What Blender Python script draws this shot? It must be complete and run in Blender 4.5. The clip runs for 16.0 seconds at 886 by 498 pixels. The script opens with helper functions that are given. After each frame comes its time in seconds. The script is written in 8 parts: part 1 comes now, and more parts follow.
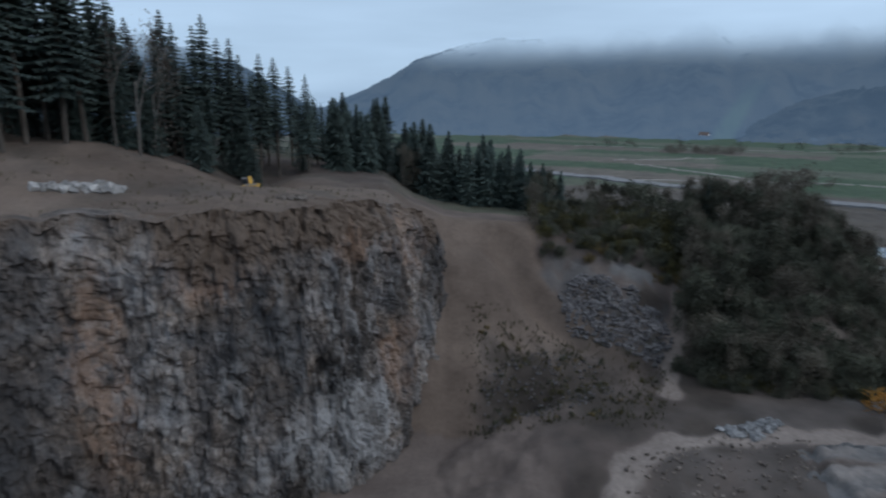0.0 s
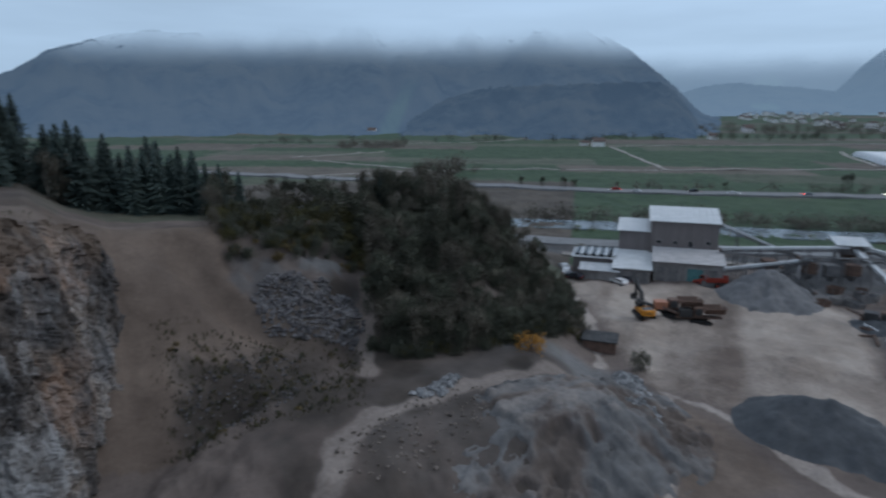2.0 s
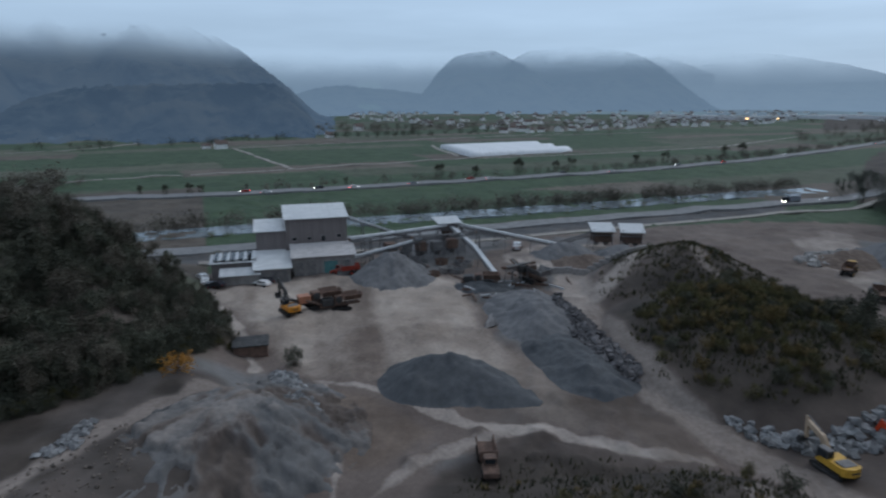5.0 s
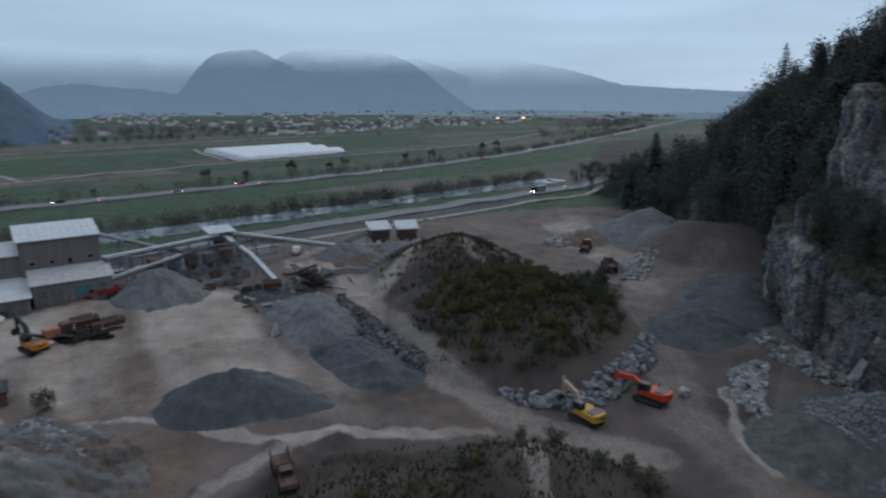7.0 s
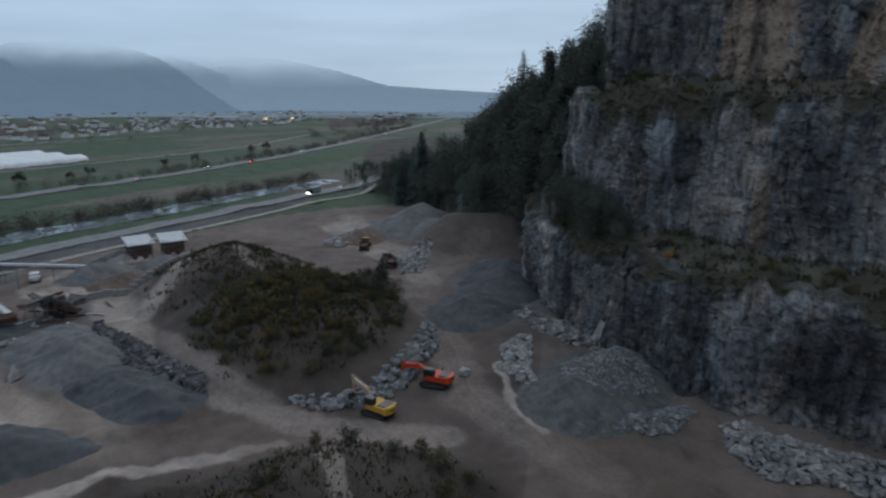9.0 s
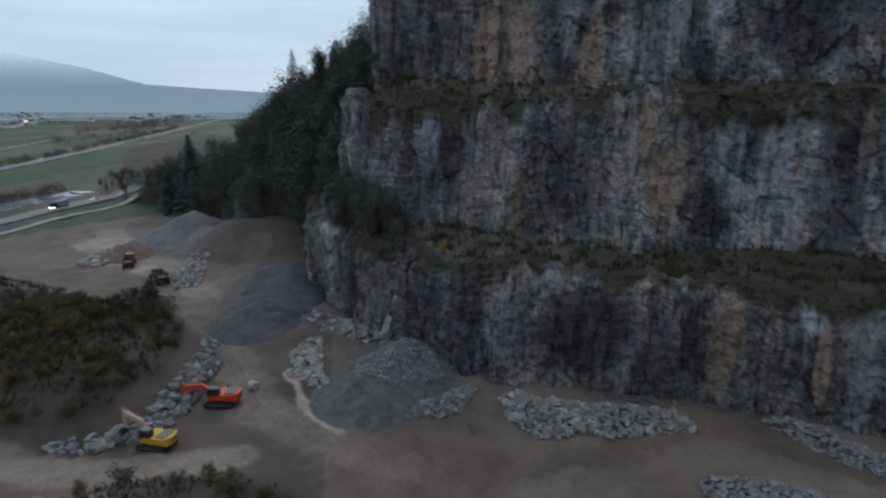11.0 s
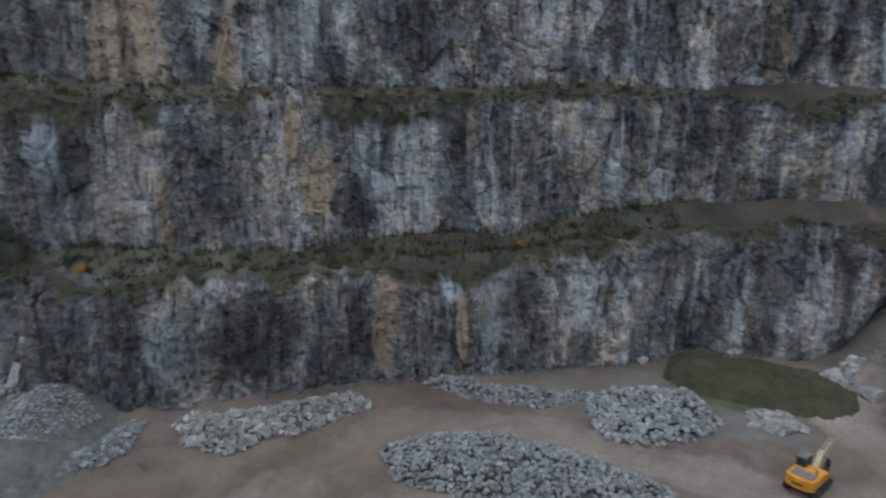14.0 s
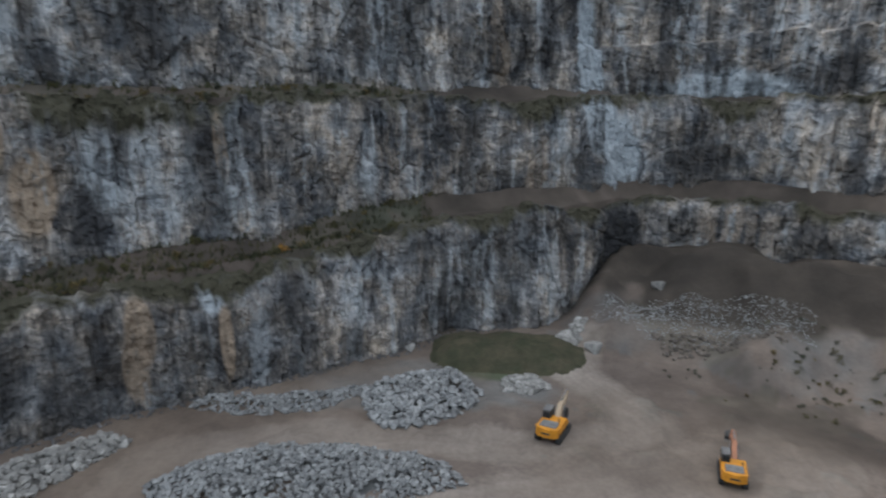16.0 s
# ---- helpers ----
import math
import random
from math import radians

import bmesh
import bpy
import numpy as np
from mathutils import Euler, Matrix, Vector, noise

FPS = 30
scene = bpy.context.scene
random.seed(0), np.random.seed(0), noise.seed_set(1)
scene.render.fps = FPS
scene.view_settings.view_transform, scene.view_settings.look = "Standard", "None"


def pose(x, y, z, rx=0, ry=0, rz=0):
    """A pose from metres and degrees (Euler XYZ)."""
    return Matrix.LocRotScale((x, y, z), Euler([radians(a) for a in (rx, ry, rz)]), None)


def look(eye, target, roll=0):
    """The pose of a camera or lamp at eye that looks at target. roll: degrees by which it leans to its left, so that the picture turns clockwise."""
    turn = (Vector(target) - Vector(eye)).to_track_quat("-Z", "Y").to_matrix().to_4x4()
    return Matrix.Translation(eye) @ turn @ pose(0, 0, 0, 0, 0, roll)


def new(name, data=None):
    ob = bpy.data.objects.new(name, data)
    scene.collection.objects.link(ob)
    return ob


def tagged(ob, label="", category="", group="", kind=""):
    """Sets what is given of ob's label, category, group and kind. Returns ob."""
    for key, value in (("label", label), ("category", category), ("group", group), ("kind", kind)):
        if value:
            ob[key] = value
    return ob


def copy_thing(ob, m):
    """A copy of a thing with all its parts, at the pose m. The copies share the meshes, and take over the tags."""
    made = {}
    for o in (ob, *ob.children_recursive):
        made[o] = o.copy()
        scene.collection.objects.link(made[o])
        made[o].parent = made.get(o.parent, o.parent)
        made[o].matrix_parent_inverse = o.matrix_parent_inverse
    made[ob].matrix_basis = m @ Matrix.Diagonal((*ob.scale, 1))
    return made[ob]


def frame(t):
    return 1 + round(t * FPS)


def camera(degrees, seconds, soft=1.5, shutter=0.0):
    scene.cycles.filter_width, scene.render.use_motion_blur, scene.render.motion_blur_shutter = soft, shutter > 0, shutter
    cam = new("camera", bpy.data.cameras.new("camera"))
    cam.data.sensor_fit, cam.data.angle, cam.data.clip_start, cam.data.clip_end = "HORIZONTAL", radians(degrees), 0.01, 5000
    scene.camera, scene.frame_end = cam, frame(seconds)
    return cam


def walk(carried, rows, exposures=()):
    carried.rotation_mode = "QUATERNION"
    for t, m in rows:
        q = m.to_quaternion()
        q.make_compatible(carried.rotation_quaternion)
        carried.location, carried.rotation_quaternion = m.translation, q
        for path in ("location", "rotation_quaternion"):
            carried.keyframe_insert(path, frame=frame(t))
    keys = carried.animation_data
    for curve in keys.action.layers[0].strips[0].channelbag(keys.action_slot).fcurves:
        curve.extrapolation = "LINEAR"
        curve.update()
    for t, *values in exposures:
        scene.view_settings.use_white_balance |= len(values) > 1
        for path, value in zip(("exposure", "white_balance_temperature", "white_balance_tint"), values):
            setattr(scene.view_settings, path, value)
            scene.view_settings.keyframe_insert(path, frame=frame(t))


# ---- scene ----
# The camera: an aircraft that hangs over the quarry and turns on the spot.
cam = camera(71.93, 16.0, soft=2.2, shutter=0.5)
# seconds, x, y, z, yaw, pitch, roll
ROWS = [
    (0.0, 0.00, -0.00, 42.00, 4.65, -13.43, 0.02),
    (0.5, 0.04, -0.24, 42.03, -2.51, -13.37, 0.02),
    (1.0, 0.09, -0.50, 42.07, -9.76, -13.34, 0.00),
    (1.5, 0.13, -0.81, 42.10, -17.10, -13.46, -0.03),
    (2.0, 0.17, -1.14, 42.13, -24.65, -13.65, -0.07),
    (2.5, 0.23, -1.42, 42.18, -32.24, -13.70, -0.09),
    (3.0, 0.14, -1.56, 42.24, -38.02, -13.68, -0.08),
    (3.5, -0.00, -1.67, 42.32, -43.10, -13.66, -0.07),
    (4.0, -0.14, -1.79, 42.40, -48.16, -13.64, -0.06),
    (6.5, -0.89, -2.43, 42.94, -74.23, -13.54, 0.08),
    (7.0, -1.04, -2.58, 43.03, -79.41, -13.53, 0.04),
    (7.5, -1.13, -2.71, 43.10, -84.62, -13.52, -0.01),
    (8.0, -1.18, -2.82, 43.16, -89.83, -13.51, -0.02),
    (8.5, -1.24, -2.91, 43.20, -95.05, -13.52, -0.04),
    (9.0, -1.32, -3.02, 43.25, -100.26, -13.51, -0.07),
    (11.5, -2.08, -4.13, 43.44, -125.55, -13.53, -0.10),
    (12.0, -2.28, -4.15, 43.48, -130.67, -13.53, -0.10),
    (12.5, -2.44, -4.10, 43.53, -135.62, -13.53, -0.09),
    (13.0, -2.60, -4.08, 43.56, -140.94, -13.53, -0.06),
    (13.5, -2.70, -4.06, 43.59, -146.41, -13.54, -0.05),
    (14.0, -2.80, -4.01, 43.63, -151.88, -13.53, -0.03),
    (14.5, -2.96, -3.95, 43.66, -157.40, -13.52, -0.02),
    (15.0, -3.15, -3.88, 43.70, -162.97, -13.52, -0.01),
    (15.5, -3.35, -3.82, 43.75, -168.56, -13.53, -0.04),
    (16.0, -3.55, -3.75, 43.79, -174.11, -13.54, -0.07),
]
walk(cam, [(t, pose(x, y, z, 0, 0, yaw) @ pose(0, 0, 0, 90 + pitch, 0, 0) @ pose(0, 0, 0, 0, 0, roll)) for t, x, y, z, yaw, pitch, roll in ROWS],
     exposures=[(0.0, 0.0, 6050, 10), (1.5, -0.1, 5980, 10), (3.5, -0.2, 6030, 10), (6.0, -0.25, 6100, 10), (9.0, -0.3, 6270, 10), (11.0, -0.02, 6480, 10), (12.0, 0.3, 6600, 10), (13.0, 0.7, 6700, 10), (14.5, 1.05, 6900, 10), (16.0, 1.05, 6950, 10)])


# ---- light: a dull overcast dusk ----
world = bpy.data.worlds.new("overcast_sky")
scene.world = world
world.use_nodes = True
wn = world.node_tree
wn.nodes.clear()
w_out = wn.nodes.new("ShaderNodeOutputWorld")
w_bg = wn.nodes.new("ShaderNodeBackground")
w_sky = wn.nodes.new("ShaderNodeTexSky")
w_sky.sky_type = "NISHITA"
w_sky.sun_disc = False
w_sky.sun_elevation, w_sky.sun_rotation = radians(35), radians(115)
w_coord = wn.nodes.new("ShaderNodeTexCoord")
w_sep = wn.nodes.new("ShaderNodeSeparateXYZ")
w_ramp = wn.nodes.new("ShaderNodeValToRGB")
w_map = wn.nodes.new("ShaderNodeMapping")
w_map.inputs["Scale"].default_value = (1.2, 1.2, 9.0)
w_noise = wn.nodes.new("ShaderNodeTexNoise")
w_noise.inputs["Scale"].default_value = 2.2
w_noise.inputs["Detail"].default_value = 4.0
w_off = wn.nodes.new("ShaderNodeMath")
w_off.operation = "MULTIPLY_ADD"
w_off.inputs[1].default_value = 0.10
w_mix = wn.nodes.new("ShaderNodeMix")
w_mix.data_type = "RGBA"
w_mix.inputs[0].default_value = 0.994
# cloud colours from the horizon up
SKY = ((0.00, (0.33, 0.45, 0.59)), (0.06, (0.38, 0.51, 0.655)), (0.10, (0.445, 0.585, 0.735)),
       (0.19, (0.475, 0.615, 0.765)), (0.26, (0.41, 0.54, 0.69)), (1.0, (0.66, 0.73, 0.82)))
ramp = w_ramp.color_ramp
while len(ramp.elements) < len(SKY):
    ramp.elements.new(0.5)
for el, (at, rgb) in zip(ramp.elements, SKY):
    el.position, el.color = at, (*rgb, 1)
wl = wn.links.new
wl(w_coord.outputs["Generated"], w_sep.inputs[0])
wl(w_coord.outputs["Generated"], w_map.inputs["Vector"])
wl(w_map.outputs["Vector"], w_noise.inputs["Vector"])
wl(w_noise.outputs["Fac"], w_off.inputs[0])
wl(w_sep.outputs["Z"], w_off.inputs[2])
wl(w_off.outputs[0], w_ramp.inputs["Fac"])
wl(w_sky.outputs["Color"], w_mix.inputs[6])
wl(w_ramp.outputs["Color"], w_mix.inputs[7])
wl(w_mix.outputs[2], w_bg.inputs["Color"])
# the cloud is thinner towards the east
w_east = wn.nodes.new("ShaderNodeMapRange")
w_east.inputs["From Min"].default_value, w_east.inputs["From Max"].default_value = 0.0, 1.0
w_east.inputs["To Min"].default_value, w_east.inputs["To Max"].default_value = 0.95, 1.10
wl(w_sep.outputs["X"], w_east.inputs["Value"])
w_drift = wn.nodes.new("ShaderNodeMapRange")   # soft bands in the cloud
w_drift.inputs["From Min"].default_value, w_drift.inputs["From Max"].default_value = 0.3, 0.7
w_drift.inputs["To Min"].default_value, w_drift.inputs["To Max"].default_value = 0.93, 1.08
w_amount = wn.nodes.new("ShaderNodeMath")
w_amount.operation = "MULTIPLY"
wl(w_noise.outputs["Fac"], w_drift.inputs["Value"])
wl(w_east.outputs["Result"], w_amount.inputs[0])
wl(w_drift.outputs["Result"], w_amount.inputs[1])
wl(w_amount.outputs[0], w_bg.inputs["Strength"])
wl(w_bg.outputs[0], w_out.inputs["Surface"])

sun_data = bpy.data.lights.new("sun", "SUN")
sun_data.energy, sun_data.angle, sun_data.color = 0.75, radians(25), (1.0, 0.95, 0.88)
sun = new("sun", sun_data)
sun.matrix_world = look((0, 0, 300), (-90, 42, 230))


# ---- helpers ----
def lattice(ix, iy, iz):
    h = (ix.astype(np.int64) * 374761393 + iy.astype(np.int64) * 668265263 + iz.astype(np.int64) * 2147483647) & 0xFFFFFFFF
    h = ((h ^ (h >> 13)) * 1274126177) & 0xFFFFFFFF
    return ((h ^ (h >> 16)) & 0xFFFF) / 65535.0


def value_noise(x, y, z=0.0):
    x, y, z = np.broadcast_arrays(np.asarray(x, float), np.asarray(y, float), np.asarray(z, float))
    ix, iy, iz = np.floor(x), np.floor(y), np.floor(z)
    fx, fy, fz = x - ix, y - iy, z - iz
    fx, fy, fz = (f * f * (3 - 2 * f) for f in (fx, fy, fz))
    total = 0.0
    for a in (0, 1):
        for b in (0, 1):
            for c in (0, 1):
                w = (fx if a else 1 - fx) * (fy if b else 1 - fy) * (fz if c else 1 - fz)
                total = total + w * lattice(ix + a, iy + b, iz + c)
    return total * 2 - 1


def fbm(x, y, z=0.0, octaves=4):
    total, amp = 0.0, 1.0
    for k in range(octaves):
        total = total + amp * value_noise(x * 2 ** k + 17 * k, y * 2 ** k + 5 * k, np.asarray(z) * 2 ** k)
        amp *= 0.5
    return total


def cell_noise(x, y, jitter=0.9):
    """Height of the Voronoi cell and the distance to its edge, about."""
    ix, iy = np.floor(x), np.floor(y)
    best, second, value = np.full(x.shape, 9.0), np.full(x.shape, 9.0), np.zeros(x.shape)
    for a in (-1, 0, 1):
        for b in (-1, 0, 1):
            cx, cy = ix + a, iy + b
            px = cx + 0.5 + jitter * (lattice(cx, cy, cx * 0 + 3) - 0.5)
            py = cy + 0.5 + jitter * (lattice(cx, cy, cx * 0 + 7) - 0.5)
            d = np.hypot(px - x, py - y)
            near = d < best
            second = np.where(near, best, np.minimum(second, d))
            value = np.where(near, lattice(cx, cy, cx * 0 + 11), value)
            best = np.where(near, d, best)
    return value * 2 - 1, second - best


def smooth(a, b, x):
    t = np.clip((x - a) / (b - a), 0, 1)
    return t * t * (3 - 2 * t)


def polar(az, r):
    """A plan point from a compass bearing (degrees, clockwise from +y) and a distance."""
    return r * np.sin(np.radians(az)), r * np.cos(np.radians(az))


def mesh_from(name, verts, faces, material, colours=None, soft_shade=False):
    me = bpy.data.meshes.new(name)
    me.from_pydata(verts if isinstance(verts, list) else verts.tolist(), [], faces if isinstance(faces, list) else faces.tolist())
    if material:
        me.materials.append(material)
    if colours is not None:
        layer = me.color_attributes.new("zone", "FLOAT_COLOR", "POINT")
        if colours.shape[1] == 3:
            colours = np.concatenate([colours, np.zeros((len(colours), 1))], 1)
        layer.data.foreach_set("color", np.ascontiguousarray(colours[:, :4], np.float32).ravel())
        if colours.shape[1] == 8:
            layer = me.color_attributes.new("zone_b", "FLOAT_COLOR", "POINT")
            layer.data.foreach_set("color", np.ascontiguousarray(colours[:, 4:], np.float32).ravel())
    if soft_shade:
        me.polygons.foreach_set("use_smooth", [True] * len(me.polygons))
    me.update()
    return me


def grid_faces(rows, cols):
    i = np.arange(rows - 1)[:, None] * cols + np.arange(cols - 1)[None, :]
    return np.stack([i, i + 1, i + cols + 1, i + cols], -1).reshape(-1, 4)


def part(name, bm, material, parent=None, label="", soft_shade=False):
    """Links a bmesh (or a mesh) as one object under a thing."""
    if isinstance(bm, bmesh.types.BMesh):
        me = bpy.data.meshes.new(name)
        bm.to_mesh(me)
        bm.free()
        me.materials.append(material)
        if soft_shade:
            me.polygons.foreach_set("use_smooth", [True] * len(me.polygons))
    else:
        me = bm
    ob = new(name, me)
    ob.parent = parent
    if label:
        ob["label"] = label
    return ob


def thing(name, label, category, group="", m=None, kind=""):
    ob = new(name)
    ob.empty_display_size = 0.2
    if m is not None:
        ob.matrix_world = m
    return tagged(ob, label, category, group, kind)


def box(bm, size, at, turn=(0, 0, 0), bevel=0.0):
    """A box of that size centred at a point, added to bm."""
    made = bmesh.ops.create_cube(bm, size=1)["verts"]
    m = pose(*at, *turn) @ Matrix.Diagonal((*size, 1))
    bmesh.ops.transform(bm, matrix=m, verts=made)
    if bevel:
        edges = list({e for v in made for e in v.link_edges})
        bmesh.ops.bevel(bm, geom=edges, offset=bevel, segments=2, affect="EDGES", profile=0.6)
    return bm


def beam(bm, a, b, width, height):
    """A square bar from a to b."""
    a, b = Vector(a), Vector(b)
    way = b - a
    turn = way.to_track_quat("X", "Z").to_matrix().to_4x4()
    made = bmesh.ops.create_cube(bm, size=1)["verts"]
    bmesh.ops.transform(bm, matrix=Matrix.Translation((a + b) / 2) @ turn @ Matrix.Diagonal((way.length, width, height, 1)), verts=made)
    return bm


def tube(bm, a, b, r1, r2=None, sides=10):
    a, b = Vector(a), Vector(b)
    way = b - a
    turn = way.to_track_quat("Z", "Y").to_matrix().to_4x4()
    made = bmesh.ops.create_cone(bm, cap_ends=True, segments=sides, radius1=r1, radius2=r1 if r2 is None else r2, depth=way.length)["verts"]
    bmesh.ops.transform(bm, matrix=Matrix.Translation((a + b) / 2) @ turn, verts=made)
    return bm


def outline(bm, points, depth, axis="y"):
    """A flat outline in the x-z plane, given thickness along y."""
    front = [bm.verts.new((x, -depth / 2, z)) for x, z in points]
    back = [bm.verts.new((x, depth / 2, z)) for x, z in points]
    n = len(points)
    bm.faces.new(front)
    bm.faces.new(back[::-1])
    for i in range(n):
        j = (i + 1) % n
        bm.faces.new((front[j], front[i], back[i], back[j]))
    bmesh.ops.recalc_face_normals(bm, faces=bm.faces)
    return bm


# ---- materials ----
def surface(name, base, other, scale=1.0, rough=0.9, metal=0.0, bump=0.3, fine=8.0, stretch=(1, 1, 1), depth=0.1, zones=None, contrast=(0.35, 0.65), speck=None, vary=0.0, coords="Object"):
    """A worn surface of two colours mixed by noise at two scales; zones: colours laid on by the mesh's zone attribute."""
    mat = bpy.data.materials.new(name)
    mat.use_nodes = True
    nt = mat.node_tree
    n, l = nt.nodes, nt.links.new
    bsdf = n["Principled BSDF"]
    bsdf.inputs["Roughness"].default_value = rough
    bsdf.inputs["Metallic"].default_value = metal
    bsdf.inputs["Specular IOR Level"].default_value = 0.3
    tc = n.new("ShaderNodeTexCoord")
    mp = n.new("ShaderNodeMapping")
    mp.inputs["Scale"].default_value = stretch
    l(tc.outputs[coords], mp.inputs["Vector"])
    big, small = n.new("ShaderNodeTexNoise"), n.new("ShaderNodeTexNoise")
    for node, s, d in ((big, scale, 5.0), (small, scale * fine, 6.0)):
        node.inputs["Scale"].default_value = s
        node.inputs["Detail"].default_value = d
        node.inputs["Roughness"].default_value = 0.62
        l(mp.outputs["Vector"], node.inputs["Vector"])
    spread = n.new("ShaderNodeMapRange")
    spread.inputs["From Min"].default_value, spread.inputs["From Max"].default_value = contrast
    l(big.outputs["Fac"], spread.inputs["Value"])
    mix = n.new("ShaderNodeMix")
    mix.data_type = "RGBA"
    mix.inputs[6].default_value, mix.inputs[7].default_value = (*base, 1), (*other, 1)
    l(spread.outputs["Result"], mix.inputs[0])
    colour = mix.outputs[2]
    if zones:
        attr = n.new("ShaderNodeAttribute")
        attr.attribute_name = "zone"
        sep = n.new("ShaderNodeSeparateColor")
        l(attr.outputs["Color"], sep.inputs[0])
        attr_b, sep_b = n.new("ShaderNodeAttribute"), n.new("ShaderNodeSeparateColor")
        attr_b.attribute_name = "zone_b"
        l(attr_b.outputs["Color"], sep_b.inputs[0])
        sockets = [sep.outputs[c] for c in ("Red", "Green", "Blue")] + [attr.outputs["Alpha"]]
        sockets += [sep_b.outputs[c] for c in ("Red", "Green", "Blue")] + [attr_b.outputs["Alpha"]]
        for socket, (za, zb) in zip(sockets, zones):
            tone = n.new("ShaderNodeMix")
            tone.data_type = "RGBA"
            tone.inputs[6].default_value, tone.inputs[7].default_value = (*za, 1), (*zb, 1)
            l(spread.outputs["Result"], tone.inputs[0])
            edge = n.new("ShaderNodeMath")
            edge.operation = "MULTIPLY_ADD"
            edge.inputs[1].default_value = 0.34
            l(small.outputs["Fac"], edge.inputs[0])
            l(socket, edge.inputs[2])
            cut = n.new("ShaderNodeMapRange")
            cut.inputs["From Min"].default_value, cut.inputs["From Max"].default_value = 0.32, 1.0
            l(edge.outputs[0], cut.inputs["Value"])
            lay = n.new("ShaderNodeMix")
            lay.data_type = "RGBA"
            l(cut.outputs["Result"], lay.inputs[0])
            l(colour, lay.inputs[6])
            l(tone.outputs[2], lay.inputs[7])
            colour = lay.outputs[2]
    grain = n.new("ShaderNodeMapRange")
    grain.inputs["From Min"].default_value, grain.inputs["From Max"].default_value = 0.32, 0.68
    grain.inputs["To Min"].default_value, grain.inputs["To Max"].default_value = 0.80, 1.20
    middle, blend = n.new("ShaderNodeTexNoise"), n.new("ShaderNodeMath")
    middle.inputs["Scale"].default_value, middle.inputs["Detail"].default_value = scale * math.sqrt(fine), 4.0
    blend.operation = "MULTIPLY_ADD"
    blend.inputs[1].default_value = 0.5
    halved = n.new("ShaderNodeMath")
    halved.operation = "MULTIPLY"
    halved.inputs[1].default_value = 0.5
    l(mp.outputs["Vector"], middle.inputs["Vector"])
    l(small.outputs["Fac"], halved.inputs[0])
    l(middle.outputs["Fac"], blend.inputs[0])
    l(halved.outputs[0], blend.inputs[2])
    l(blend.outputs[0], grain.inputs["Value"])
    shade = n.new("ShaderNodeMix")
    shade.data_type, shade.blend_type = "RGBA", "MULTIPLY"
    shade.inputs[0].default_value = 1.0
    l(colour, shade.inputs[6])
    l(grain.outputs["Result"], shade.inputs[7])
    colour = shade.outputs[2]
    if vary:
        info = n.new("ShaderNodeObjectInfo")
        hue = n.new("ShaderNodeHueSaturation")
        mr = n.new("ShaderNodeMapRange")
        mr.inputs["To Min"].default_value, mr.inputs["To Max"].default_value = 1 - vary, 1 + vary
        l(info.outputs["Random"], mr.inputs["Value"])
        l(mr.outputs["Result"], hue.inputs["Value"])
        l(colour, hue.inputs["Color"])
        colour = hue.outputs["Color"]
    l(colour, bsdf.inputs["Base Color"])
    if bump:
        b = n.new("ShaderNodeBump")
        b.inputs["Strength"].default_value = bump
        b.inputs["Distance"].default_value = depth
        l(small.outputs["Fac"], b.inputs["Height"])
        l(b.outputs["Normal"], bsdf.inputs["Normal"])
    return mat


